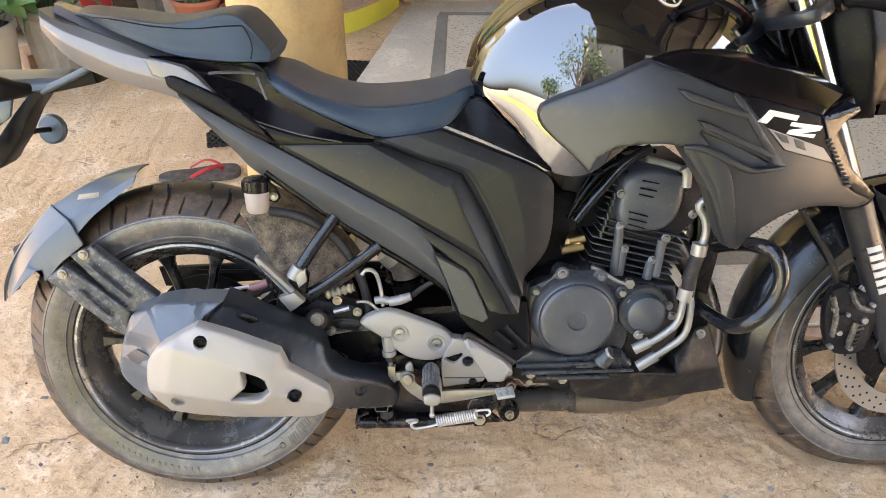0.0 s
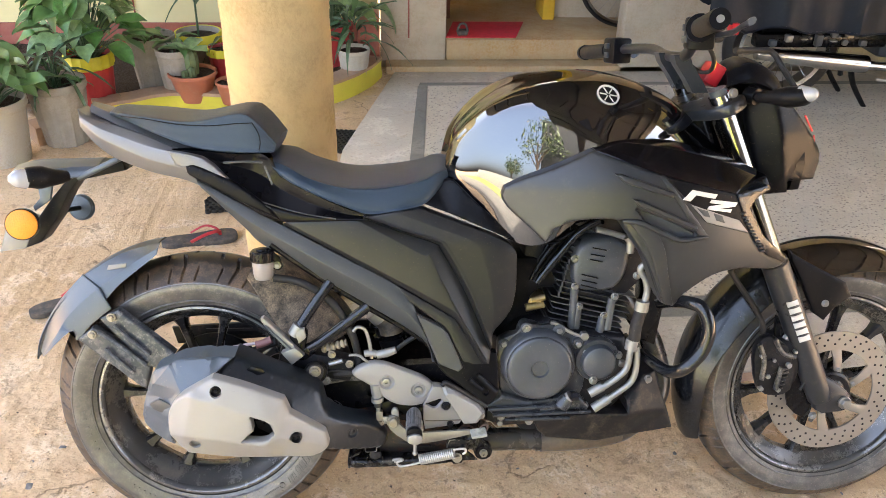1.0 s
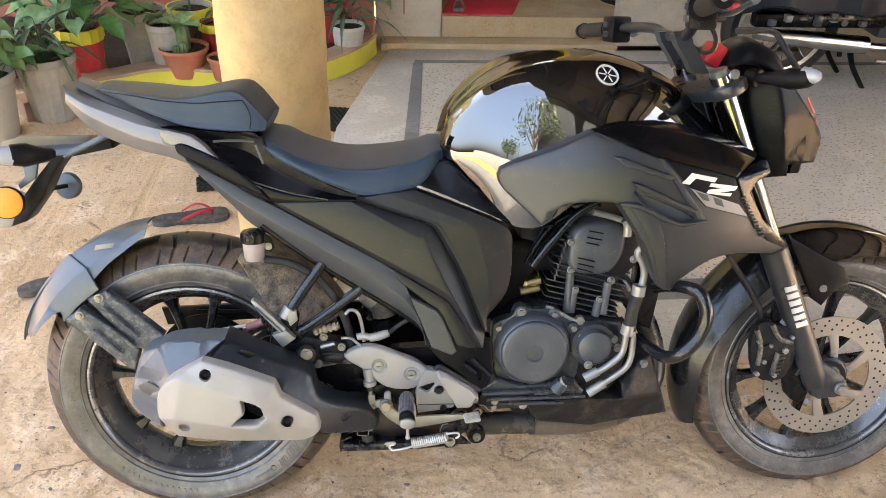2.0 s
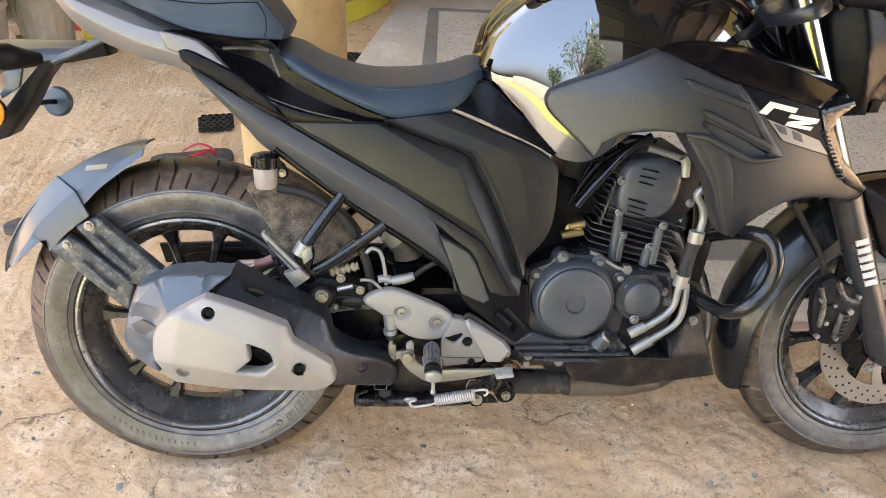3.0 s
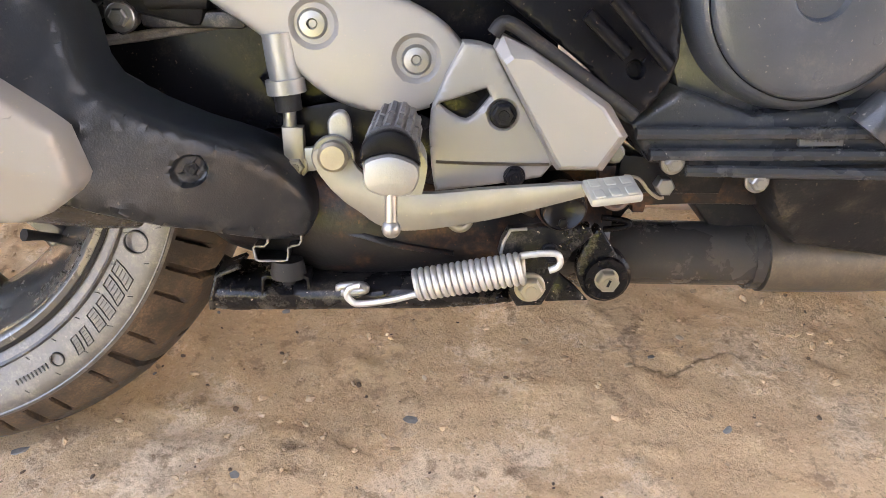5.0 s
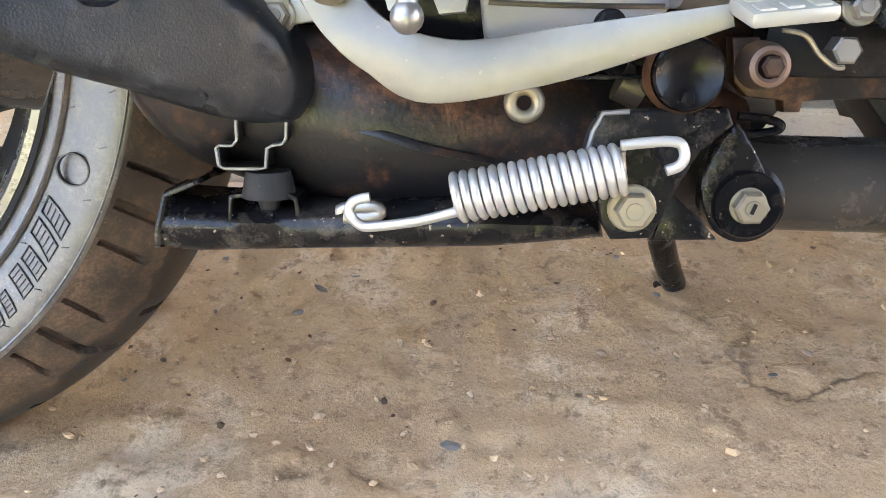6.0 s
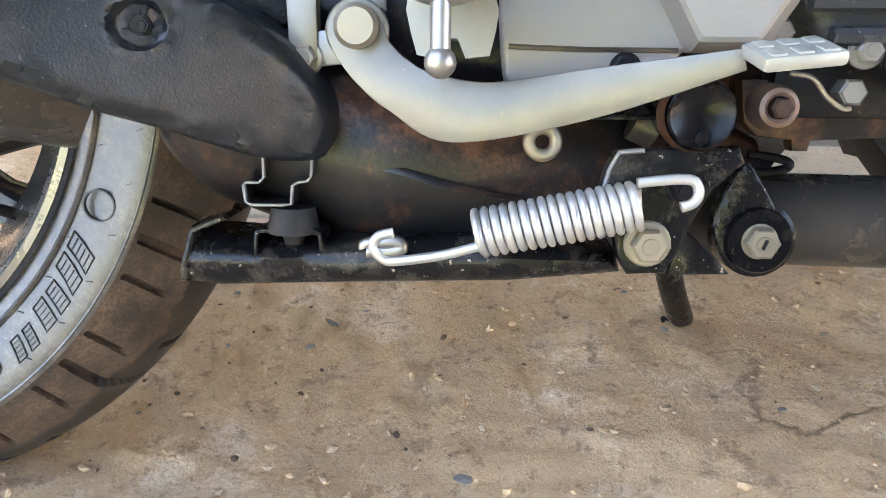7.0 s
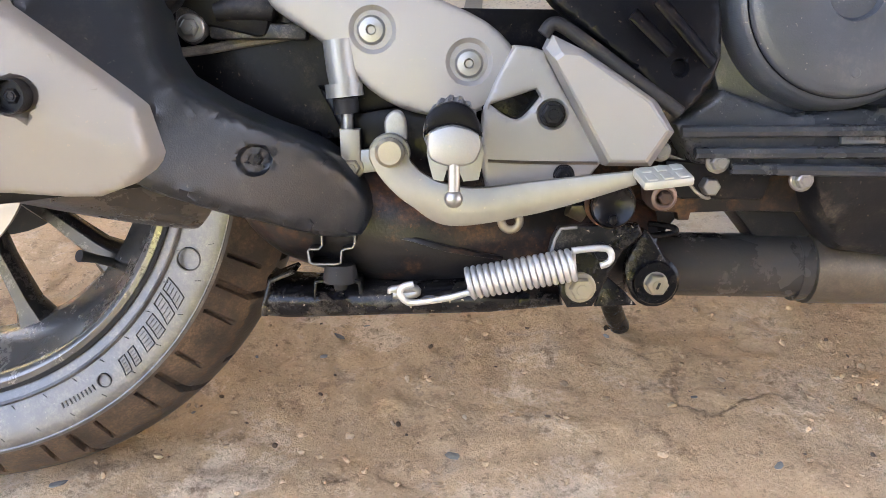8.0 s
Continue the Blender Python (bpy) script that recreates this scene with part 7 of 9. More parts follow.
part("stud", hexhead((q[0] + 0.0008, q[1] - 0.005, q[2]), 0.0050, 0.012), mat("rust_dark", (0.040, 0.024, 0.018), 0.55, 0.3, 0.3, 90, bump=0.4, dust=(0.16, 0.06, 0.03), amount=0.4, dust_scale=120), nut)
part("case_bolt", hexhead((0.610, -0.150, 0.285), 0.0065, 0.012), bolt_steel, bike)
part("breather_wire", tube([(0.581, -0.150, 0.293), (0.591, -0.150, 0.291), (0.598, -0.150, 0.283), (0.605, -0.150, 0.278), (0.609, -0.150, 0.278)], 0.0012, None, 6, 4), zinc, bike)
part("wire_clip", tube([(0.576, -0.120, 0.254), (0.586, -0.120, 0.253), (0.595, -0.120, 0.251), (0.596, -0.120, 0.248), (0.589, -0.120, 0.246), (0.578, -0.120, 0.245)], 0.0022), frame_black, bike)
s0, s1 = Vector((0.444, -0.170, 0.222)), Vector((0.514, -0.176, 0.237))
d = (s1 - s0).normalized()
e1 = d.orthogonal().normalized()
e2 = d.cross(e1)
turns, pts = 17, []
for k in range(turns * 12 + 1):
    a = 2 * math.pi * k / 12
    pts.append(s0 + d * ((s1 - s0).length * k / (turns * 12)) + (e1 * math.cos(a) + e2 * math.sin(a)) * 0.0095)
spring = part("stand_spring", tube(pts, 0.0020, None, 12, 1), spring_steel, bike, "bright coiled stand return spring")
part("spring_hook", tube([(0.445, -0.172, 0.225), (0.445, -0.172, 0.217), (0.443, -0.172, 0.216), (0.428, -0.172, 0.212), (0.408, -0.172, 0.209), (0.402, -0.172, 0.210), (0.398, -0.172, 0.215), (0.400, -0.172, 0.220), (0.407, -0.172, 0.222)], 0.0023, None, 16, 5), spring_steel, spring)
part("spring_hook", tube([(0.511, -0.180, 0.247), (0.518, -0.180, 0.248), (0.529, -0.180, 0.249), (0.535, -0.180, 0.248), (0.537, -0.180, 0.243), (0.535, -0.180, 0.239), (0.530, -0.180, 0.237)], 0.0023, None, 16, 5), spring_steel, spring)
part("hook_eye", tube([(0.391, -0.150, 0.210), (0.392, -0.150, 0.212), (0.406, -0.150, 0.213), (0.409, -0.150, 0.210), (0.403, -0.150, 0.208), (0.392, -0.150, 0.208)], 0.003, None, 16, 3), bolt_steel, stand)
part("bumper_bracket", strip([(0.342, -0.146, 0.256), (0.342, -0.146, 0.242), (0.340, -0.146, 0.240), (0.334, -0.146, 0.240), (0.332, -0.146, 0.238), (0.333, -0.146, 0.230), (0.336, -0.146, 0.228), (0.351, -0.146, 0.228), (0.356, -0.146, 0.229), (0.357, -0.146, 0.238), (0.359, -0.146, 0.239), (0.364, -0.146, 0.240), (0.366, -0.146, 0.243), (0.367, -0.146, 0.256)], 0.0014, 0.002), mark_grey, bike, "bent steel bumper bracket with a bright cut edge")
part("bracket_channel", strip([(0.342, -0.1438, 0.256), (0.342, -0.1438, 0.242), (0.340, -0.1438, 0.240), (0.334, -0.1438, 0.240), (0.332, -0.1438, 0.238), (0.333, -0.1438, 0.230), (0.336, -0.1438, 0.228), (0.351, -0.1438, 0.228), (0.356, -0.1438, 0.229), (0.357, -0.1438, 0.238), (0.359, -0.1438, 0.239), (0.364, -0.1438, 0.240), (0.366, -0.1438, 0.243), (0.367, -0.1438, 0.256)], 0.0014, 0.045), frame_rust, bike)
part("bracket_block", plate([(0.362, -0.120, 0.254), (0.375, -0.120, 0.260), (0.386, -0.120, 0.243), (0.374, -0.120, 0.222), (0.352, -0.120, 0.222), (0.352, -0.120, 0.233), (0.360, -0.120, 0.235)], 0.05, 0.003), frame_rust, bike)
q = Vector((0.354, -0.135, 0.220))
part("rubber_stop", lathe([(0, 0.0065), (0.0105, 0.0065), (0.0112, 0.004), (0.0128, -0.004), (0.0128, -0.006), (0.006, -0.0065), (0.0045, -0.012), (0, -0.012)], q, None, 28, (0, 0, 1), False), rubber, bike, "rubber stop of the stand")
part("return_spring", tube([Vector((0.428, -0.110, 0.254)) + Vector((0.0011 * k, 0.005 * math.cos(k * 1.05), 0.005 * math.sin(k * 1.05))) for k in range(34)], 0.0013, None, 5, 1), alloy, bike)
part("spring_ring", tube([Vector((0.473, -0.149, 0.261)) + Vector((0.0062 * math.cos(a), 0, 0.0062 * math.sin(a))) for a in np.linspace(0, 2 * math.pi, 29)[:-1]], 0.0030, None, 16, 1, True), zinc, bike)
part("side_stand", tube([(0.585, 0.10, 0.20), (0.615, 0.165, 0.115), (0.643, 0.225, 0.063)], [0.012, 0.0115, 0.0115], None, 14, 3), stand_black, bike, "black side stand leg, out and carrying the bike")
part("side_stand_foot", box((0.625, 0.212, 0.054), (0.69, 0.262, 0.0605), None, 0.002, pose(0, 0, 0, 15, 0, 0)), stand_black, bike)


# ---- mudguards ----
def mudguard(name, centre, stations, material, parent, label="", thick=0.003, n=8):
    """A guard over a wheel: stations of (angle, radius, half width, drop of its sides)."""
    rings = []
    for a, r, h, drop in mix_rows(stations, n):
        ring = []
        cols = 13
        for layer in (0, 1):
            order = range(cols) if layer == 0 else range(cols - 1, -1, -1)
            for k in order:
                x = -1 + 2 * k / (cols - 1)
                rr = r - drop * (0.35 * x * x + 0.65 * abs(x) ** 5) - layer * thick
                ring.append((centre[0] + rr * math.cos(radians(a)), centre[1] + x * (h - layer * thick * 0.6), centre[2] + rr * math.sin(radians(a))))
        rings.append(ring)
    return part(name, loft(rings), material, parent, label)


hugger = mudguard("rear_mudguard", RW, [(103, 0.346, 0.050, 0.004), (110, 0.350, 0.056, 0.006), (124, 0.356, 0.058, 0.008), (136, 0.359, 0.058, 0.008), (147, 0.360, 0.056, 0.008), (156, 0.359, 0.050, 0.006), (164, 0.358, 0.030, 0.004)], plastic_sky_tint, bike, "dark grey rear tyre hugger, tinted blue for sky reflection, dusty along its edge")
part("guard_blade", bands([[(-0.064, -0.050, 0.655), (-0.112, -0.050, 0.645), (-0.163, -0.050, 0.625), (-0.221, -0.050, 0.590)], [(-0.059, -0.082, 0.655), (-0.101, -0.082, 0.630), (-0.141, -0.082, 0.603), (-0.183, -0.082, 0.574)], [(-0.062, -0.090, 0.642), (-0.100, -0.090, 0.613), (-0.137, -0.090, 0.584), (-0.166, -0.090, 0.554)]], 6, 0.004), plastic_sky_tint, hugger)
part("guard_lobe", bands([[(-0.220, -0.052, 0.594), (-0.255, -0.052, 0.557), (-0.282, -0.052, 0.522), (-0.304, -0.052, 0.481), (-0.321, -0.052, 0.432)], [(-0.178, -0.090, 0.578), (-0.219, -0.090, 0.544), (-0.248, -0.090, 0.514), (-0.268, -0.090, 0.485), (-0.302, -0.090, 0.439)], [(-0.156, -0.099, 0.537), (-0.199, -0.099, 0.503), (-0.228, -0.099, 0.472), (-0.240, -0.099, 0.491), (-0.297, -0.099, 0.439)]], 6, 0.005), plastic_sky_tint, hugger)
part("guard_badge", plate([(-0.155, -0.088, 0.623), (-0.120, -0.088, 0.627), (-0.123, -0.088, 0.618), (-0.159, -0.088, 0.613)], 0.002, 0.0004), mark_grey, hugger)
for oa, ob_, wv in (([(-0.226, -0.105, 0.476), (-0.193, -0.105, 0.502), (-0.089, -0.105, 0.414), (-0.103, -0.105, 0.364), (-0.116, -0.105, 0.372)], 0.016, -0.105), ([(-0.180, -0.105, 0.519), (-0.141, -0.105, 0.537), (-0.040, -0.105, 0.442), (-0.061, -0.105, 0.408), (-0.098, -0.105, 0.414)], 0.016, -0.105)):
    st = part("guard_arm", pad(oa, edge=0.005, thick=ob_), arm_slate, hugger, "dusty black mudguard arm")
part("guard_arm_rib", tube([(-0.180, -0.112, 0.495), (-0.138, -0.112, 0.460), (-0.096, -0.112, 0.422)], 0.005, None, 8, 2), arm_slate, hugger)
for a, b in ([(-0.149, -0.113, 0.507), (-0.087, -0.113, 0.442)], [(-0.171, -0.113, 0.459), (-0.121, -0.113, 0.406)]):
    part("arm_rib", tube([a, b], 0.004, None, 8, 1), arm_slate, hugger)
for q in [(-0.194, -0.115, 0.488), (-0.154, -0.115, 0.523)]:
    bolt(q, 0.006, hugger, zinc, washer=1.5)
mudguard("inner_mudguard", RW, [(69, 0.335, 0.080, 0.035), (58, 0.338, 0.082, 0.075), (44, 0.345, 0.082, 0.110), (33, 0.352, 0.080, 0.115), (26, 0.352, 0.074, 0.095)], fender_dust, bike, "dusty black inner mudguard")

front_guard = mudguard("front_mudguard", FW, [(38, 0.318, 0.030, 0.006), (52, 0.326, 0.058, 0.020), (72, 0.332, 0.070, 0.040), (92, 0.336, 0.074, 0.060), (108, 0.338, 0.074, 0.062), (113, 0.338, 0.070, 0.050)], gloss_black, bike, "glossy black front mudguard")
mudguard("guard_rear", FW, [(113, 0.334, 0.068, 0.055), (132, 0.334, 0.072, 0.066), (152, 0.332, 0.072, 0.062), (172, 0.330, 0.068, 0.044), (190, 0.330, 0.062, 0.034), (202, 0.330, 0.050, 0.022)], guard_black, front_guard)
part("guard_stay", pad([(1.217, -0.080, 0.626), (1.226, -0.082, 0.617), (1.290, -0.085, 0.582), (1.347, -0.085, 0.553), (1.364, -0.085, 0.521), (1.328, -0.090, 0.499), (1.307, -0.090, 0.470), (1.282, -0.090, 0.487), (1.249, -0.088, 0.556), (1.223, -0.085, 0.603)], edge=0.003, thick=0.01), panel_black, front_guard)
bolt((1.305, -0.094, 0.508), 0.0065, front_guard)

# ---- fork and steering ----
fa, fb = Vector((1.026, 0, 0.945)), Vector((1.318, 0, 0.292))
fd = (fb - fa).normalized()
for s in (-1, 1):
    off = Vector((0, 0.098 * s, 0))
    mid = fa + fd * 0.375
    leg = part("fork_leg", tube([mid + off, mid + fd * 0.03 + off, fa + fd * 0.68 + off, fb + off], [0.0285, 0.0275, 0.0265, 0.0225], None, 24, 3), fork_black, bike, "dark grey lower fork leg")
    part("fork_tube", tube([fa + off, mid + fd * 0.02 + off], 0.0205, None, 24, 1), fork_gold, leg, "polished steel fork tube")
    part("dust_seal", tube([mid + off - fd * 0.012, mid + off + fd * 0.004], 0.026, None, 24, 1), rubber, leg)
    part("fork_cap", tube([fa + off - fd * 0.012, fa + off], 0.017, None, 24, 1), engine_grey, leg)
    part("axle_lug", plate(smooth_outline([tuple(fb + off + Vector((x, -0.018 * 1, z))) for x, z in ((-0.025, 0.07), (0.02, 0.045), (0.055, 0.018), (0.062, -0.004), (0.05, -0.022), (0.02, -0.026), (-0.015, -0.02))], 2, 80), 0.032, 0.005), fork_black, leg)
    part("reflector_band", tube([fa + fd * 0.19 + off, fa + fd * 0.215 + off], 0.027, None, 24, 1), frame_black, leg)
axle = part("front_axle", disc((1.362, -0.122, 0.291), 0.0125, 0.24, None, 24), bolt_steel, bike)
bolt((1.362, -0.130, 0.291), 0.011, bike, bolt_steel, "axle_nut", 1.3, 0.010)
# raised mark on the fork leg, as plain bars
fn = Vector((fd.z, 0, -fd.x))
for k in range(6):
    c = fa + fd * (0.462 + 0.0172 * k) + Vector((0, -0.098 - 0.0274, 0))
    pts = [c + fn * a + fd * b for a, b in ((-0.012, -0.0045), (0.012, -0.0075), (0.012, 0.0045), (-0.012, 0.0075))]
    part("fork_mark", plate([tuple(p) for p in pts], 0.004, 0.0008), mark_white, bike)
tops = fa + fd * 0.028
clamp = part("top_clamp", plate(smooth_outline([(tops.x + x, y, tops.z + 0.012 + x * 0.45) for x, y in ((-0.03, -0.11), (0.0, -0.135), (0.034, -0.11), (0.03, -0.07), (0.045, 0.0), (0.03, 0.07), (0.034, 0.11), (0.0, 0.135), (-0.03, 0.11), (-0.05, 0.05), (-0.06, 0.0), (-0.05, -0.05))], 3, 90), 0.024, 0.005, None, 2, (0.38, 0, -0.92)), fork_black, bike, "dark grey cast top clamp of the fork")
bolt((1.044, -0.128, 0.950), 0.007, clamp)
low = fa + fd * 0.20
part("lower_clamp", box((low.x - 0.05, -0.13, low.z - 0.02), (low.x + 0.03, 0.13, low.z + 0.02), None, 0.01, pose(0, 0, 0, 0, -24, 0)), frame_black, bike)
part("steering_stem", tube([fa + fd * 0.03 - Vector((0.03, 0, 0)), low - Vector((0.03, 0, 0))], 0.03, None, 20, 1), frame_black, bike)
for y in (-0.045, 0.045):
    part("bar_riser", loft([[(u - 0.016, y - 0.015, w), (u + 0.016, y - 0.015, w), (u + 0.016, y + 0.015, w), (u - 0.016, y + 0.015, w)] for u, w in ((1.005, 0.945), (0.99, 0.97), (0.968, 1.000), (0.962, 1.018))]), fork_black, clamp)
bars = part("handlebar", tube([(0.880, 0.375, 1.003), (0.900, 0.27, 1.012), (0.925, 0.20, 1.018), (0.958, 0.115, 1.022), (0.968, 0.05, 1.012), (0.968, -0.05, 1.014), (0.960, -0.115, 1.040), (0.935, -0.20, 1.062), (0.915, -0.27, 1.075), (0.897, -0.365, 1.085)], 0.011, None, 14, 5), fork_black, bike, "dark grey tubular handlebar")
grip_r = part("grip", tube([(0.921, -0.245, 1.071), (0.897, -0.372, 1.085)], 0.0165, None, 20, 1), rubber, bars, "black rubber grip")
part("bar_end", tube([(0.897, -0.372, 1.085), (0.8945, -0.388, 1.0865)], [0.0175, 0.0165], None, 20, 1), panel_black, bars)
part("bar_end_screw", tube([(0.8945, -0.388, 1.0865), (0.894, -0.391, 1.0867)], 0.006, None, 14, 1), bolt_steel, bars)
part("throttle_flange", tube([(0.922, -0.236, 1.070), (0.920, -0.247, 1.071)], 0.024, None, 20, 1), panel_black, bars)
part("grip", tube([(0.905, 0.262, 1.012), (0.881, 0.376, 1.003)], 0.0165, None, 20, 1), rubber, bars, "black rubber grip")
part("bar_end", tube([(0.881, 0.376, 1.003), (0.878, 0.390, 1.002)], [0.0185, 0.0165], None, 20, 1), panel_black, bars)
for y, u, w in ((-0.205, 0.935, 1.063), (0.225, 0.915, 1.016)):
    sw = part("switch_box", box((u - 0.022, y - 0.026, w - 0.03), (u + 0.024, y + 0.026, w + 0.026), None, 0.006, pose(0, 0, 0, 0, 0, 12 if y > 0 else -12)), plastic_black, bars, "black handlebar switch box")
    for dz in (-0.012, 0.008):
        part("switch_button", box((u - 0.027, y - 0.012, w + dz - 0.006), (u - 0.02, y + 0.012, w + dz + 0.006), None, 0.002), panel_grey, sw)
part("brake_lever", tube([(0.955, -0.20, 1.058), (0.975, -0.24, 1.062), (0.965, -0.31, 1.075), (0.955, -0.365, 1.083)], [0.008, 0.007, 0.006, 0.008], None, 10, 4, flat=0.7), engine_grey, bars)
part("clutch_lever", tube([(0.945, 0.19, 1.005), (0.965, 0.24, 1.005), (0.950, 0.31, 0.998), (0.935, 0.365, 0.992)], [0.008, 0.007, 0.006, 0.008], None, 10, 4, flat=0.7), engine_grey, bars)
part("front_master_cylinder", box((0.945, -0.20, 1.045), (0.985, -0.135, 1.085), None, 0.006), engine_dark, bars)
for pth, r in (([(0.940, -0.200, 1.060), (0.987, -0.150, 1.019), (1.005, -0.100, 0.991), (1.002, -0.060, 0.985), (0.999, -0.020, 0.993)], 0.004), ([(1.070, -0.050, 1.025), (1.108, -0.040, 1.025), (1.154, -0.030, 1.022), (1.171, -0.050, 0.992), (1.200, -0.060, 0.949)], 0.006), ([(1.145, 0.000, 0.967), (1.172, 0.000, 0.989), (1.195, 0.020, 1.005)], 0.005), ([(1.067, 0.000, 0.922), (1.106, 0.020, 0.965), (1.167, 0.040, 0.993)], 0.006)):
    part("control_cable", tube(pth, r, None, 8, 5), rubber, bars)
part("yellow_wire", tube([(1.007, -0.100, 1.022), (1.013, -0.100, 1.004), (1.010, -0.100, 0.992)], 0.0022), mat("wire_yellow", (0.6, 0.42, 0.05), 0.5), bars)
part("key_tag", box((1.028, -0.03, 0.955), (1.062, 0.02, 1.0), None, 0.006, pose(0, 0, 0, 0, 28, 0)), red_plastic, bars, "red plastic switch cover")

# instrument and headlamp
lamp = part("headlamp", pad(smooth_outline([(1.109, -0.070, 0.961), (1.121, -0.085, 0.954), (1.161, -0.090, 0.943), (1.195, -0.085, 0.910), (1.239, -0.070, 0.863), (1.268, -0.050, 0.832), (1.274, -0.050, 0.806), (1.260, -0.060, 0.769), (1.194, -0.085, 0.770), (1.195, -0.085, 0.747), (1.148, -0.080, 0.742), (1.126, -0.080, 0.795), (1.105, -0.075, 0.863), (1.093, -0.070, 0.918)], 2, 60),
    lines=[[(1.139, -0.105, 0.937), (1.158, -0.110, 0.867), (1.176, -0.100, 0.778)]], edge=0.006, thick=0.15, soft=2), panel_black, bike, "black headlamp shell")
part("lamp_lens", loft([[(1.205 + dx, y, w) for y, w in ((-0.07 * k, 0.75), (-0.085 * k, 0.80), (-0.07 * k, 0.87), (0, 0.895), (0.07 * k, 0.87), (0.085 * k, 0.80), (0.07 * k, 0.75), (0, 0.735))] for dx, k in ((0.0, 1.0), (0.02, 0.95), (0.032, 0.7), (0.036, 0.2))]), gloss_trim, lamp, "dark headlamp lens")
for a, b in ([(1.216, -0.075, 0.901), (1.240, -0.066, 0.869)], [(1.246, -0.062, 0.860), (1.260, -0.052, 0.818)]):
    part("lamp_bezel", tube([a, b], 0.002, None, 8, 1), red_plastic, lamp)
part("instrument", rails([(1.06, -0.05, 0.955), (1.10, -0.075, 0.965), (1.15, -0.075, 0.945), (1.18, -0.06, 0.915)], [(1.065, 0.03, 0.985), (1.10, 0.05, 1.005), (1.15, 0.05, 0.985), (1.185, 0.035, 0.945)], bulge=0.006, n=16), panel_black, bike, "black instrument housing")
bl = part("indicator", tube([(1.090, -0.080, 0.943), (1.102, -0.100, 0.940)], 0.016, None, 16, 2), panel_black, bike, "dark indicator on a rubber stalk")
part("indicator_body", tube([(1.100, -0.100, 0.940), (1.118, -0.125, 0.943), (1.138, -0.150, 0.945), (1.157, -0.175, 0.949), (1.164, -0.185, 0.951)], [0.009, 0.013, 0.020, 0.018, 0.010], None, 20, 4), plastic_black, bl)
part("indicator_lens", tube([(1.153, -0.168, 0.953), (1.165, -0.190, 0.953), (1.171, -0.196, 0.953)], [0.016, 0.013, 0.004], None, 18, 3), smoke_lens, bl)
part("fork_shroud", plate([(1.070, -0.060, 0.928), (1.100, -0.060, 0.917), (1.121, -0.060, 0.838), (1.148, -0.060, 0.756), (1.102, -0.060, 0.792), (1.064, -0.060, 0.872)], 0.1, 0.006), frame_black, bike)
part("brake_hose", tube([(1.094, -0.080, 0.584), (1.123, -0.080, 0.544), (1.152, -0.080, 0.506), (1.176, -0.080, 0.467), (1.184, -0.080, 0.441), (1.199, -0.080, 0.414)], 0.006), rubber, bike)
part("hose_sleeve", tube([(1.186, -0.100, 0.449), (1.182, -0.100, 0.410), (1.182, -0.100, 0.378)], 0.009), engine_dark, bike)

# front caliper
cal = part("front_caliper", box((1.185, -0.112, 0.335), (1.262, -0.05, 0.435), None, 0.012, pose(0, 0, 0, 0, 12, 0)), engine_dark, bike, "dusty black front brake caliper")
part("caliper_piston", disc((1.188, -0.120, 0.380), 0.017, 0.03), engine_dark, cal)
part("caliper_piston", disc((1.208, -0.120, 0.418), 0.013, 0.03), engine_dark, cal)
part("caliper_bracket", plate(smooth_outline([(1.200, -0.095, 0.485), (1.233, -0.095, 0.465), (1.255, -0.095, 0.406), (1.287, -0.095, 0.339), (1.307, -0.095, 0.285), (1.287, -0.095, 0.244), (1.251, -0.095, 0.273), (1.232, -0.095, 0.354), (1.203, -0.095, 0.408)], 2, 80), 0.012, 0.003), frame_black, cal)
for k, q in enumerate([(1.215, -0.106, 0.480), (1.224, -0.106, 0.438), (1.306, -0.106, 0.252), (1.224, -0.106, 0.344)]):
    bolt(q, 0.0065, cal)
for k in range(6):
    a = Vector((1.215, -0.118, 0.372)).lerp(Vector((1.204, -0.118, 0.326)), k / 5)
    part("caliper_rib", tube([a, a + Vector((0.016, 0, 0.004))], 0.0022, None, 6, 1), caliper_dusty, cal)
for p, r in zip([(1.167, -0.124, 0.406), (1.183, -0.124, 0.359), (1.193, -0.124, 0.395), (1.226, -0.124, 0.383), (1.209, -0.124, 0.327), (1.237, -0.124, 0.413), (1.171, -0.124, 0.331)], (0.006, 0.005, 0.004, 0.006, 0.005, 0.004, 0.005)):
    part("caliper_pin", disc(p, r, 0.012, None, 14), alloy, cal)
for pth in ([(1.157, -0.120, 0.433), (1.171, -0.120, 0.394), (1.170, -0.120, 0.352)], [(1.190, -0.118, 0.443), (1.210, -0.118, 0.411), (1.239, -0.118, 0.401)], [(1.210, -0.122, 0.380), (1.206, -0.122, 0.357), (1.202, -0.122, 0.329)]):
    part("caliper_web", tube(pth, 0.0055, None, 8, 3), caliper_dusty, cal)
part("caliper_body", plate(smooth_outline([(1.152, -0.116, 0.393), (1.156, -0.116, 0.431), (1.178, -0.116, 0.449), (1.217, -0.116, 0.427), (1.240, -0.116, 0.377), (1.240, -0.116, 0.324), (1.205, -0.116, 0.310), (1.168, -0.116, 0.327)], 2, 80), 0.02, 0.004), engine_dark, cal)
part("sensor_wire", tube([(1.232, -0.105, 0.437), (1.263, -0.105, 0.384), (1.275, -0.105, 0.344), (1.266, -0.105, 0.318)], 0.003), rubber, cal)
part("tone_ring", lathe([(0.030, -0.072), (0.040, -0.072), (0.040, -0.068), (0.030, -0.068)], FW, None, 36), engine_dark, front_wheel)

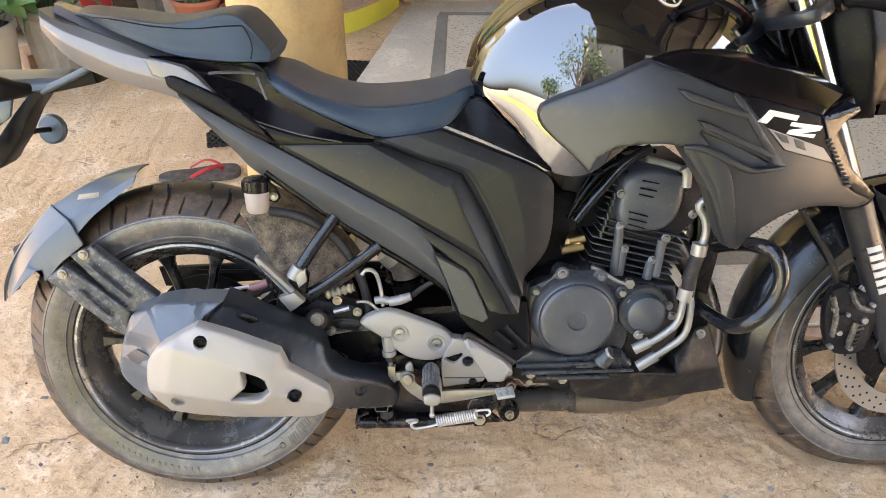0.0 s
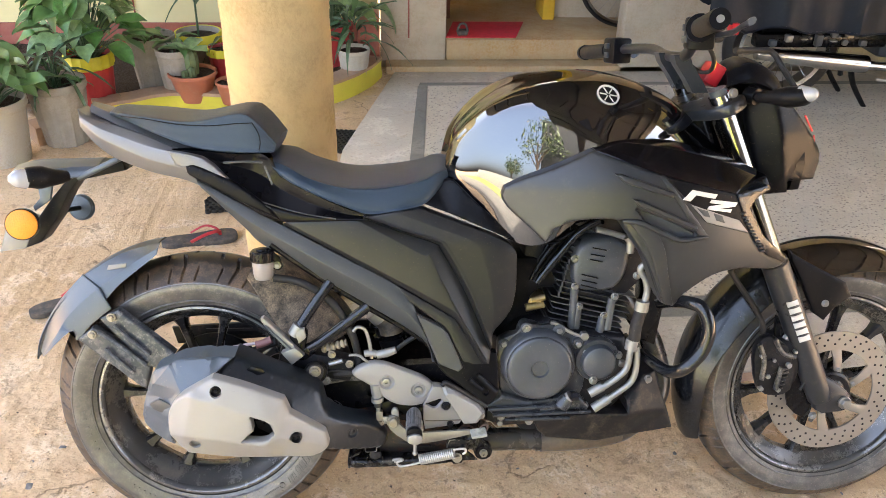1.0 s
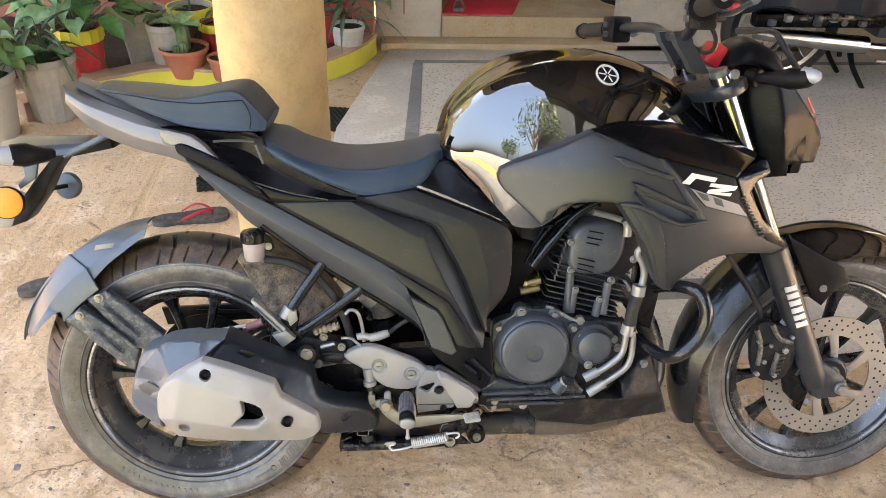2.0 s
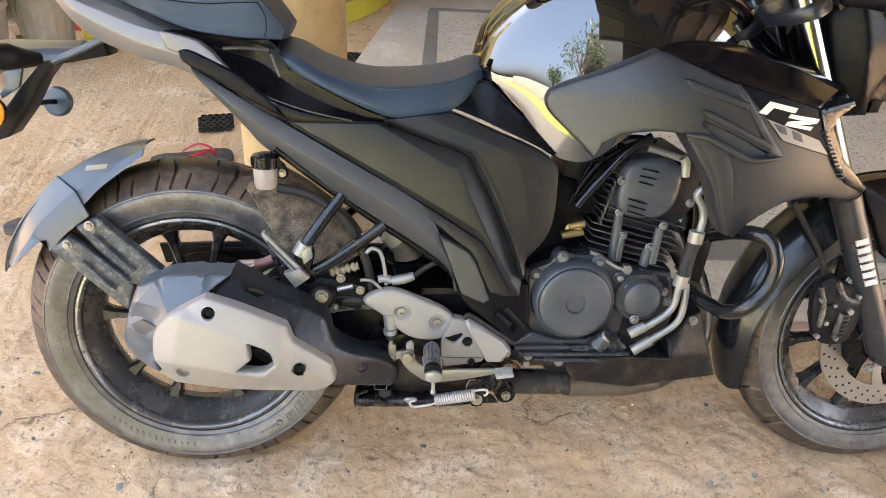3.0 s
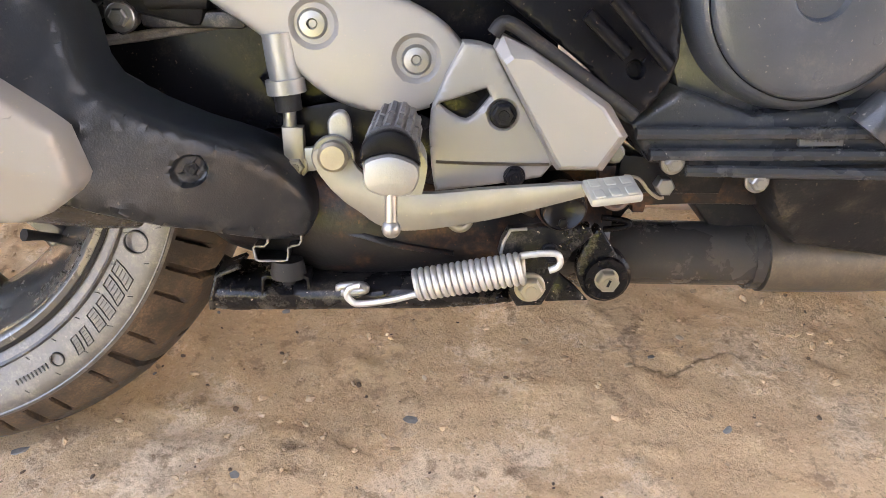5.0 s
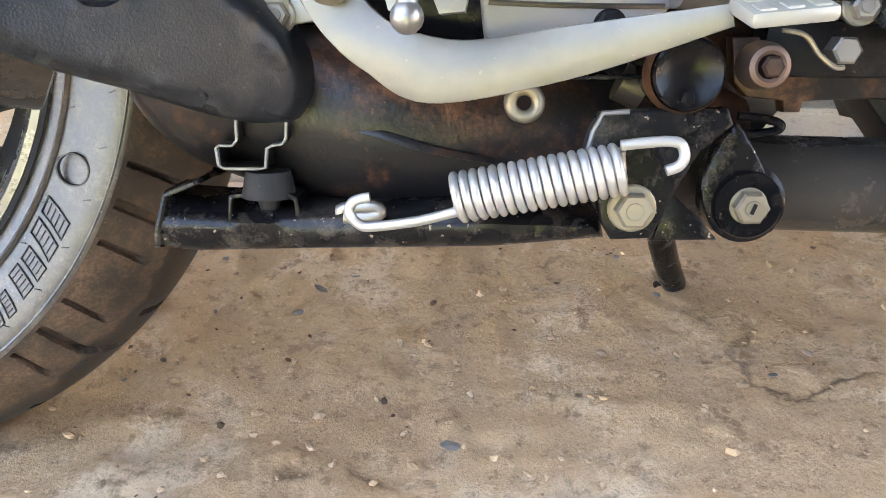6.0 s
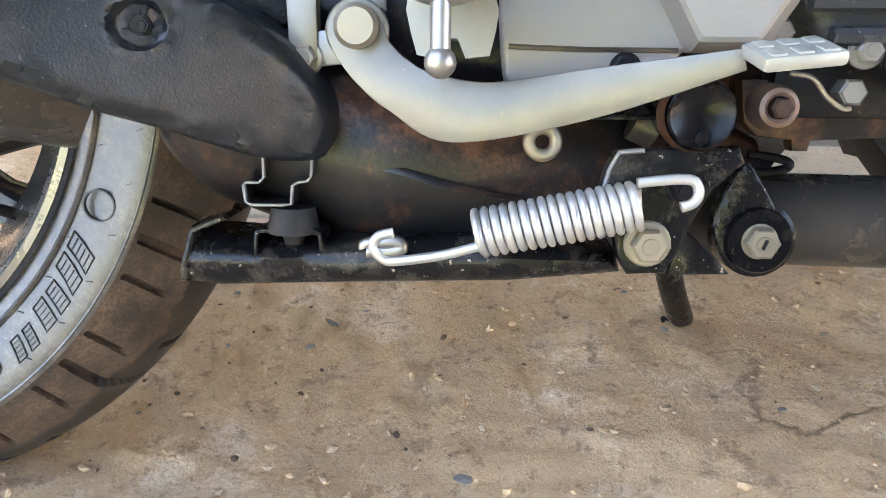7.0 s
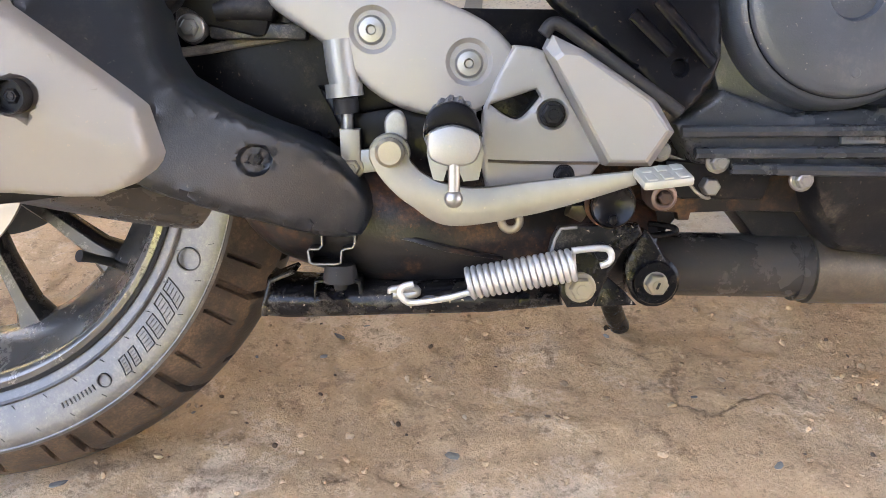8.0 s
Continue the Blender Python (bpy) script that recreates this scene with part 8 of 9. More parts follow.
# ---- tail lights and plate holder ----
tb = part("plate_holder", plate([(-0.126, -0.030, 0.823), (-0.121, -0.030, 0.798), (-0.213, -0.030, 0.779), (-0.236, -0.030, 0.751), (-0.264, -0.030, 0.701), (-0.300, -0.030, 0.655), (-0.331, -0.030, 0.644), (-0.308, -0.030, 0.695), (-0.267, -0.030, 0.746), (-0.232, -0.030, 0.784), (-0.208, -0.030, 0.801)], 0.06, 0.004), plastic_black, bike, "black number plate holder under the tail")
part("holder_arm", tube([(-0.123, -0.050, 0.826), (-0.158, -0.050, 0.809), (-0.205, -0.050, 0.788)], 0.006, None, 10, 2), plastic_sky_tint, tb)
part("holder_body", rails([(-0.297, -0.045, 0.805), (-0.253, -0.055, 0.794), (-0.212, -0.055, 0.789), (-0.151, -0.040, 0.807)], [(-0.334, 0.030, 0.799), (-0.295, 0.045, 0.808), (-0.234, 0.045, 0.809), (-0.168, 0.030, 0.811)], bulge=0.006, n=14), plastic_sky_tint, tb)
part("holder_web", plate([(-0.283, -0.050, 0.773), (-0.255, -0.050, 0.775), (-0.263, -0.050, 0.745), (-0.294, -0.050, 0.724), (-0.297, -0.050, 0.733), (-0.282, -0.050, 0.749)], 0.01, 0.002), plastic_sky_tint, tb)
ti = part("tail_indicator", tube([(-0.224, -0.050, 0.792), (-0.237, -0.075, 0.795), (-0.255, -0.100, 0.800), (-0.274, -0.115, 0.803), (-0.281, -0.120, 0.805)], [0.010, 0.015, 0.022, 0.019, 0.010], None, 18, 4), plastic_black, bike, "dark tail indicator with a clear tip")
part("indicator_lens", tube([(-0.275, -0.115, 0.801), (-0.288, -0.128, 0.804), (-0.296, -0.135, 0.807)], [0.0195, 0.016, 0.004], None, 18, 3), smoke_lens, ti)
q = (-0.308, -0.085, 0.706)
rf = part("side_reflector", lathe([(0, 0), (0.026, 0.0005), (0.0285, 0.002), (0.029, 0.010), (0, 0.010)], q, None, 36, (-0.12, 1, -0.1), False), amber, bike, "round amber reflector")
part("reflector_cup", lathe([(0, 0.011), (0.0305, 0.004), (0.0305, 0.014), (0, 0.018)], q, None, 36, (-0.12, 1, -0.1), False), panel_black, rf)
part("reflector_cup", disc((-0.265, 0.100, 0.695), 0.028, 0.014, None, 32, (0.15, 1, -0.1), 0.004), plastic_sky_tint, bike)
part("reflector_arm", tube([(-0.266, 0.105, 0.694), (-0.275, 0.060, 0.700), (-0.283, 0.020, 0.702)], 0.005), plastic_black, bike)
part("number_plate", plate([(-0.377, 0.000, 0.677), (-0.335, 0.000, 0.653), (-0.345, 0.000, 0.635), (-0.395, 0.000, 0.629)], 0.14, 0.001), mark_grey, tb)

# ---- marks on tank and shroud, as plain shapes ----
skin = BVHTree.FromPolygons([v.co for v in tank.data.vertices], [tuple(f.vertices) for f in tank.data.polygons])
a, b = Vector((0.725, -0.400, 0.974)), Vector((0.865, 0.100, 0.926))
q, nrm = skin.ray_cast(a, (b - a).normalized())[:2]
nrm = nrm if nrm.z > 0 else -nrm
q = q - nrm * 0.004
bd = part("tank_badge", lathe([(0.019, 0.0), (0.022, -0.0012), (0.022, 0.003), (0.019, 0.003)], q + nrm * 0.006, None, 40, -nrm), mark_white, tank, "round silver badge")
part("badge_face", disc(q + nrm * 0.0055, 0.019, 0.003, None, 36, -nrm), panel_black, bd)
t1 = nrm.orthogonal().normalized()
t2 = nrm.cross(t1)
for k in range(6):
    a = 2 * math.pi * k / 6
    c = q + nrm * 0.0062
    part("badge_ray", tube([c + (t1 * math.cos(a) + t2 * math.sin(a)) * 0.003, c + (t1 * math.cos(a) + t2 * math.sin(a)) * 0.017], 0.0012, None, 5, 1), mark_white, bd)
for name, pts, lift, m in (
        ("shroud_mark", [(0.915, 0, 0.774), (0.931, 0, 0.792), (0.980, 0, 0.782), (0.976, 0, 0.774), (0.939, 0, 0.782), (0.929, 0, 0.771)], 0.003, mark_white),
        ("shroud_mark", [(0.969, 0, 0.773), (1.022, 0, 0.765), (1.018, 0, 0.758), (0.988, 0, 0.755), (1.012, 0, 0.753), (1.009, 0, 0.747), (0.962, 0, 0.755), (0.966, 0, 0.761), (0.990, 0, 0.763), (0.966, 0, 0.767)], 0.003, mark_white),
        ("shroud_mark", [(0.931, 0, 0.765), (1.029, 0, 0.731), (1.052, 0, 0.706), (0.964, 0, 0.731)], 0.0028, mark_grey),
        ("shroud_mark_bar", [(0.942, 0, 0.759), (0.964, 0, 0.752), (0.970, 0, 0.740), (0.957, 0, 0.743)], 0.0034, panel_grey),
        ("shroud_mark_bar", [(0.975, 0, 0.748), (0.993, 0, 0.742), (1.000, 0, 0.728), (0.982, 0, 0.734)], 0.0034, panel_grey)):
    part(name, pad(pts, edge=0.0004, thick=0.003, soft=0, step=0.005, face=lambda u, w: flank(u, w) - lift), m, bike)

# ---- plants by the house ----
terracotta = mat("terracotta", (0.40, 0.13, 0.07), 0.7, 0, 0.15, 8, bump=0.3, dust=(0.45, 0.30, 0.2), amount=0.3, dust_scale=12)
pot_grey = mat("pot_grey", (0.32, 0.285, 0.24), 0.75, 0, 0.2, 8, bump=0.4, grain=160, dust=(0.20, 0.14, 0.095), amount=0.55, dust_scale=9)
pot_white = mat("pot_white", (0.42, 0.39, 0.33), 0.7, 0, 0.15, 8, bump=0.3, grain=160, dust=(0.24, 0.18, 0.12), amount=0.52, dust_scale=8)
pot_red = mat("pot_red", (0.44, 0.035, 0.04), 0.5, 0, 0.15, 8, bump=0.2, dust=(0.5, 0.25, 0.2), amount=0.2)
pot_yellow = mat("pot_yellow", (0.62, 0.55, 0.03), 0.5, 0, 0.15, 8, bump=0.2, dust=(0.4, 0.3, 0.1), amount=0.25)


def leaf_material(name, a, b):
    m = mat(name, a, 0.38, 0, 0.4, 40, bump=0.3, grain=160, rvar=0.05, dust=[min(1, c * 2.2) for c in a], amount=0.40, dust_scale=45)
    nt = m.node_tree
    p = nt.nodes["Principled BSDF"]
    rnd = nt.nodes.new("ShaderNodeObjectInfo").outputs["Random"]
    src = p.inputs["Base Color"].links[0].from_socket
    f = ramp(nt, rnd, (0, 0, 0), (1, 1, 1), 0.1, 0.9)
    nt.links.new(mixed(nt, f, src, b), p.inputs["Base Color"])
    p.inputs["Subsurface Weight"].default_value = 0.0
    return m


leaf_green = leaf_material("leaf_green", (0.065, 0.16, 0.035), (0.13, 0.22, 0.08))
leaf_pale = leaf_material("leaf_pale", (0.22, 0.32, 0.15), (0.10, 0.20, 0.06))
leaf_strap = leaf_material("leaf_strap", (0.035, 0.085, 0.035), (0.10, 0.15, 0.08))


def leaf_mesh(name, length, width, droop, fold, material, tip=0.5):
    """One arched leaf along x, folded on its rib."""
    bm = bmesh.new()
    n, rows = 8, []
    for i in range(n + 1):
        t = i / n
        w = width * math.sin(math.pi * min(1, t ** tip)) ** 0.9 * (1 - 0.1 * t) if 0 < i < n else 0.0015
        z = length * (0.25 * t - droop * t * t)
        x = length * t * (1 - 0.15 * droop * t)
        rows.append([bm.verts.new((x, s * w * 0.5, z + abs(s) * w * fold + 0.006 * math.sin(9 * t + s) * abs(s))) for s in (-1, -0.5, 0, 0.5, 1)])
    for a, b in zip(rows, rows[1:]):
        for k in range(4):
            bm.faces.new((a[k], a[k + 1], b[k + 1], b[k]))
    me = bpy.data.meshes.new(name)
    bm.to_mesh(me), bm.free()
    for f in me.polygons:
        f.use_smooth = True
    me.materials.append(material)
    return me


BROAD = [leaf_mesh("leaf", 0.145, 0.095, d, 0.22, m, 0.8) for d in (0.25, 0.5, 0.8) for m in (leaf_green, leaf_pale)]
STRAP = [leaf_mesh("leaf", 0.26, 0.026, d, 0.35, leaf_strap, 0.6) for d in (0.3, 0.6, 0.9)]
SMALL = [leaf_mesh("leaf", 0.11, 0.055, d, 0.2, leaf_green, 0.8) for d in (0.2, 0.5)]


def pot(x, y, z, r, h, material, label, ribs=0, lip=None, taper=0.72, name="potted_plant"):
    bm = bmesh.new()
    segs = 48
    prof = [(0.0, 0.0), (r * taper, 0.0), (r * (taper + 0.02), h * 0.03), (r * 0.93, h * 0.86), (r * 0.95, h * 0.88), (r, h * 0.89), (r, h * 0.985), (r * 0.985, h), (r * 0.93, h), (r * 0.91, h * 0.97), (r * 0.88, h * 0.88), (0.0, h * 0.86)]
    lathe(prof, (0, 0, 0), bm, segs, (0, 0, 1), False)
    for v in bm.verts:
        rr = math.hypot(v.co.x, v.co.y)
        if ribs and rr > r * 0.5 and v.co.z < h * 0.87:
            k = 1 + 0.035 * math.cos(ribs * math.atan2(v.co.y, v.co.x))
            v.co.x, v.co.y = v.co.x * k, v.co.y * k
    ob = tagged(part(name, bm, material), label, "plant pot", "potted plants")
    ob.matrix_basis = pose(x, y, z, 0, 0, random.uniform(0, 360))
    if lip:
        bm = lathe([(r * 0.96, h * 0.80), (r * 1.02, h * 0.82), (r * 1.03, h * 0.99), (r * 1.0, h * 1.01), (r * 0.94, h * 1.01), (r * 0.93, h * 0.9)], (0, 0, 0), None, segs, (0, 0, 1))
        if ribs:
            for v in bm.verts:
                k = 1 + 0.03 * math.cos(ribs * math.atan2(v.co.y, v.co.x))
                v.co.x, v.co.y = v.co.x * k, v.co.y * k
        part("rim_band", bm, lip, ob)
    bm = bmesh.new()
    lathe([(0, h * 0.90), (r * 0.45, h * 0.905), (r * 0.90, h * 0.89)], (0, 0, 0), bm, 24, (0, 0, 1), False)
    for v in bm.verts:
        v.co.z += 0.006 * noise.noise(v.co * 40)
    part("soil", bm, soil, ob)
    return ob


def grow(ob, h, meshes, count, spread_, rise, size=1.0, stems=True, base=0.0, tilt=(10, 60)):
    """Leaves on stems from the pot's soil."""
    for k in range(count):
        a = k * 2.399 + random.uniform(-0.4, 0.4)
        f = (k + 0.5) / count
        top = h * 0.9 + base + rise * (0.2 + 0.8 * (1 - f)) + random.uniform(-0.02, 0.02)
        out = spread_ * (0.15 + 0.6 * f) * random.uniform(0.6, 1.1)
        p = Vector((out * math.cos(a), out * math.sin(a), top))
        if stems:
            part("stem", tube([(0.02 * math.cos(a), 0.02 * math.sin(a), h * 0.88), (out * 0.5 * math.cos(a), out * 0.5 * math.sin(a), h * 0.9 + (top - h * 0.9) * 0.6), p], [0.004, 0.003, 0.002], None, 5, 3), leaf_strap, ob)
        lf = new("leaf", random.choice(meshes))
        lf.parent = ob
        s = size * random.uniform(0.75, 1.2)
        lf.matrix_basis = Matrix.Translation(p) @ Euler((random.uniform(-0.4, 0.4), radians(random.uniform(*tilt)) - 0.55, a + random.uniform(-0.3, 0.3))).to_matrix().to_4x4() @ Matrix.Diagonal((s, s, s, 1))


a = pot(-1.21, 1.93, 0.0, 0.135, 0.27, pot_white, "chipped white cement pot with broad leaves")
grow(a, 0.27, BROAD, 60, 0.22, 0.25, 0.95)
b = pot(-1.02, 2.13, 0.0, 0.125, 0.28, pot_grey, "weathered grey ribbed cement pot with slim leaves", 18)
grow(b, 0.28, STRAP, 18, 0.10, 0.16, 0.9)
grow(b, 0.28, SMALL, 8, 0.10, 0.10, 1.0)
c = pot(-0.97, 2.44, 0.0, 0.105, 0.30, pot_red, "red fluted pot with a yellow rim and a variegated plant", 16, pot_yellow)
grow(c, 0.30, BROAD, 90, 0.28, 0.42, 1.0)
d = pot(-0.74, 2.66, 0.05, 0.115, 0.27, pot_grey, "grey ribbed cement pot of dry soil", 20)
grow(d, 0.27, SMALL, 4, 0.10, 0.06, 1.0)
e = pot(-0.60, 2.52, 0.05, 0.088, 0.25, pot_grey, "brown weathered clay pot", 14)
grow(e, 0.25, BROAD, 4, 0.08, 0.08, 0.7)
f_ = pot(-0.52, 2.48, 0.06, 0.115, 0.14, terracotta, "terracotta bowl with a clump of cactus", 0, None, 0.62)
cactus = mat("cactus", (0.10, 0.13, 0.05), 0.6, 0, 0.3, 30, bump=0.5, grain=150)
for x, y, r, h in ((0, 0, 0.032, 0.13), (0.04, -0.03, 0.018, 0.06), (-0.035, -0.03, 0.02, 0.05), (0.02, -0.055, 0.017, 0.045), (-0.05, 0.02, 0.016, 0.06)):
    bm = lathe([(0, h), (r * 0.5, h * 0.97), (r * 0.9, h * 0.85), (r, h * 0.5), (r * 0.85, 0.0)], (x, y, 0.115), None, 24, (0, 0, 1), False)
    for v in bm.verts:
        k = 1 + 0.12 * math.cos(8 * math.atan2(v.co.y - y, v.co.x - x))
        v.co.x, v.co.y = x + (v.co.x - x) * k, y + (v.co.y - y) * k
    part("cactus_stem", bm, cactus, f_)
for k in range(3):
    lf = new("leaf", BROAD[1])
    lf.parent = f_
    lf.matrix_basis = pose(0.0, 0.0, 0.23, 0, -10, 120 * k)
g = pot(-0.335, 2.43, 0.06, 0.075, 0.11, terracotta, "small plain terracotta flower pot", 0, None, 0.65)
h_ = pot(-0.40, 2.70, 0.05, 0.085, 0.20, pot_red, "small red pot with a lime rim", 14, pot_yellow)
grow(h_, 0.20, STRAP, 8, 0.05, 0.08, 0.6)
i_ = pot(-0.545, 2.82, 0.05, 0.115, 0.24, pot_grey, "wide pot with a palm seedling", 0, pot_yellow)
for k in range(9):
    az = k * 2.4
    lf = new("leaf", STRAP[k % 3])
    lf.parent = i_
    lf.matrix_basis = pose(0.0, 0.0, 0.36 + 0.02 * k, 0, -40 + 6 * (k % 4), math.degrees(az))
part("stem", tube([(0, 0, 0.2), (0.005, 0, 0.4), (0.0, 0.01, 0.58)], [0.006, 0.005, 0.003], None, 6, 3), leaf_strap, i_)
j_ = pot(0.235, 2.80, 0.05, 0.085, 0.16, pot_white, "pale pot with long striped leaves", 16)
grow(j_, 0.16, STRAP, 34, 0.08, 0.20, 0.9, False, 0.0, (0, 50))
k_ = pot(0.12, 3.05, 0.05, 0.11, 0.22, pot_red, "red pot with large drooping leaves")
grow(k_, 0.22, BROAD, 40, 0.26, 0.42, 1.2)

# kerb of the bed, in lime paint with a bare top
kerb_line = catmull([(0.375, 2.965, 0), (0.30, 2.78, 0), (0.14, 2.57, 0), (-0.10, 2.46, 0), (-0.36, 2.41, 0), (-0.62, 2.42, 0), (-0.80, 2.33, 0), (-0.93, 2.27, 0)], 6)


def sweep(line, section):
    secs = []
    for i, p in enumerate(line):
        t = (line[min(i + 1, len(line) - 1)] - line[max(i - 1, 0)]).normalized()
        nrm = Vector((-t.y, t.x, 0))
        wob = 0.004 * noise.noise(p * 9)
        secs.append([p + nrm * (-a) + Vector((0, 0, z + wob * (z > 0.03))) for a, z in section])
    return loft(secs)


setting("bed_kerb", sweep(kerb_line, [(-0.004, 0.0), (0.0, 0.05), (-0.002, 0.098), (0.10, 0.098), (0.10, 0.0)]), lime_paint, "curved kerb in flaking lime-yellow paint", "kerb")
setting("kerb_cap", sweep(kerb_line, [(-0.008, 0.0985), (-0.004, 0.112), (0.10, 0.114), (0.106, 0.0985)]), kerb_top, "bare brown top of the kerb", "kerb")
setting("kerb_end", sweep(catmull([(-1.00, 2.20, 0), (-1.05, 2.12, 0), (-1.12, 2.06, 0)], 4), [(0.0, 0.0), (0.0, 0.085), (0.11, 0.09), (0.11, 0.0)]), kerb_top, "broken end of the kerb", "kerb")
bm = bmesh.new()
nx, ny = 60, 26
vs = [[bm.verts.new((-3.0 + 3.34 * i / nx, 2.30 + 1.09 * j / ny, 0.055 + 0.02 * noise.noise(Vector((i * 0.4, j * 0.4, 0))) + 0.03 * noise.noise(Vector((i * 0.13, j * 0.13, 3))))) for i in range(nx + 1)] for j in range(ny + 1)]
for j in range(ny):
    for i in range(nx):
        x = -3.0 + 3.34 * (i + 0.5) / nx
        y = 2.30 + 1.09 * (j + 0.5) / ny
        if x > -0.95 and y < 2.50 + max(0, (x + 0.1)) * 0.95 or x <= -0.95 and y < 2.42:
            continue
        bm.faces.new((vs[j][i], vs[j][i + 1], vs[j + 1][i + 1], vs[j + 1][i]))
bmesh.ops.delete(bm, geom=[v for v in bm.verts if not v.link_faces], context="VERTS")
setting("bed_soil", bm, soil, "dark loose soil of the plant bed", "soil")
setting("bed_end_wall", box((0.25, 3.0, 0.0), (0.368, 3.40, 0.28), None, 0.01), red_oxide, "low red painted wall at the end of the bed", "wall")

# trees beyond the garden wall, mirrored in the tank
leaf_far = leaf_material("leaf_far", (0.05, 0.09, 0.03), (0.08, 0.12, 0.04))
bark = mat("bark", (0.12, 0.085, 0.06), 0.9, 0, 0.3, 6, bump=0.8, grain=60)


def garden_tree(x, y, h, r, seed):
    rnd = random.Random(seed)
    ob = root("tree", "leafy garden tree behind the wall", "tree", pose(x, y, 0), "garden trees")
    part("trunk", tube([(0, 0, 0), (0.05, 0.03, h * 0.35), (-0.04, 0.02, h * 0.65), (0, 0, h * 0.85)], [0.13, 0.10, 0.07, 0.03], None, 10, 4), bark, ob)
    vs, fs, heads = [], [], []
    for k in range(7):
        a, e = k * 2.4 + rnd.uniform(-0.3, 0.3), rnd.uniform(0.2, 1.0)
        tip = Vector((r * 0.75 * math.cos(a) * (1.1 - 0.5 * e), r * 0.75 * math.sin(a) * (1.1 - 0.5 * e), h * (0.55 + 0.38 * e)))
        part("limb", tube([(0, 0, h * (0.35 + 0.3 * e)), tip * 0.6 + Vector((0, 0, h * 0.25)), tip], [0.05, 0.035, 0.012], None, 7, 3), bark, ob)
        heads.append(tip)
    for k in range(900):
        c = rnd.choice(heads) + Vector((rnd.gauss(0, r * 0.26), rnd.gauss(0, r * 0.26), rnd.gauss(0, h * 0.07)))
        m = Euler((rnd.uniform(0, 6.3), rnd.uniform(-0.9, 0.9), rnd.uniform(0, 6.3))).to_matrix()
        s = rnd.uniform(0.06, 0.13)
        n = len(vs)
        vs += [tuple(c + m @ Vector(q)) for q in ((-s, 0, 0), (0, -s * 0.45, 0.01), (s, 0, 0), (0, s * 0.45, 0.01))]
        fs.append((n, n + 1, n + 2, n + 3))
    me = bpy.data.meshes.new("crown")
    me.from_pydata(vs, [], fs)
    me.materials.append(leaf_far)
    crown = new("crown", me)
    crown.parent = ob


garden_tree(-1.0, -8.8, 4.8, 1.5, 3)
garden_tree(-3.6, -9.4, 2.9, 1.0, 8)
garden_tree(3.2, -8.2, 4.2, 1.6, 5)
# ---- slippers, mats ----
sole_dark = mat("sole_dark", (0.035, 0.032, 0.032), 0.7, 0, 0.2, 20, bump=0.4, dust=DUST, amount=0.4)
strap_red = mat("strap_red", (0.42, 0.02, 0.03), 0.45, 0, 0.1, bump=0.2)


def slipper(m, label):
    pts = smooth_outline([(0.13, 0.0, 0), (0.115, 0.038, 0), (0.06, 0.046, 0), (-0.02, 0.034, 0), (-0.09, 0.034, 0), (-0.125, 0.018, 0), (-0.13, 0.0, 0), (-0.125, -0.018, 0), (-0.09, -0.032, 0), (-0.02, -0.032, 0), (0.06, -0.042, 0), (0.115, -0.034, 0)], 3, 120)
    ob = tagged(part("slipper", plate([tuple(p + Vector((0, 0, 0.02))) for p in pts], 0.02, 0.004, None, 2, (0, 0, -1)), sole_dark), label, "slipper", "pair of slippers")
    for s in (-1, 1):
        part("strap", tube([(0.072, 0.0, 0.02), (0.06, s * 0.012, 0.040), (0.02, s * 0.034, 0.044), (-0.03, s * 0.034, 0.022)], 0.006, None, 8, 4, flat=0.5), strap_red, ob)
    part("toe_post", tube([(0.072, 0, 0.015), (0.072, 0, 0.036)], 0.004, None, 8, 1), strap_red, ob)
    ob.matrix_basis = m
    return ob


slipper(pose(-0.275, 1.215, 0.001, 0, 0, 12), "dark rubber slipper with red straps lying on the concrete")
slipper(pose(-0.590, 0.84, 0.001, 0, 0, 28), "dark rubber slipper with red straps beside the tyre")


RING = bpy.data.meshes.new("ring")
bm = lathe([(0.0075, 0.0), (0.0118, 0.0), (0.0118, 0.012), (0.0075, 0.012)], (0, 0, 0), None, 12, (0, 0, 1))
bm.to_mesh(RING), bm.free()
RING.materials.append(rubber)


def ring_mat(x, y, nx, ny, label, rot):
    ob = root("rubber_mat", label, "rubber mat", pose(x, y, 0.001, 0, 0, rot))
    for i in range(nx):
        for j in range(ny):
            r = new("ring", RING)
            r.parent, r.location = ob, (i * 0.0225 + (j % 2) * 0.011, j * 0.020, 0)


ring_mat(-0.285, 1.43, 5, 6, "scrap of black rubber ring mat on the concrete", 12)
ring_mat(0.10, 1.98, 6, 12, "black rubber ring mat beside the veranda floor", -8)
shoe = tagged(part("sandal", box((0.80, 3.14, 0.173), (0.86, 3.20, 0.20), None, 0.008), sole_dark), "black strapped sandal on the red door mat", "sandal")
part("strap", tube([(0.80, 3.15, 0.195), (0.815, 3.15, 0.235), (0.845, 3.15, 0.235), (0.86, 3.15, 0.195)], 0.006), sole_dark, shoe)

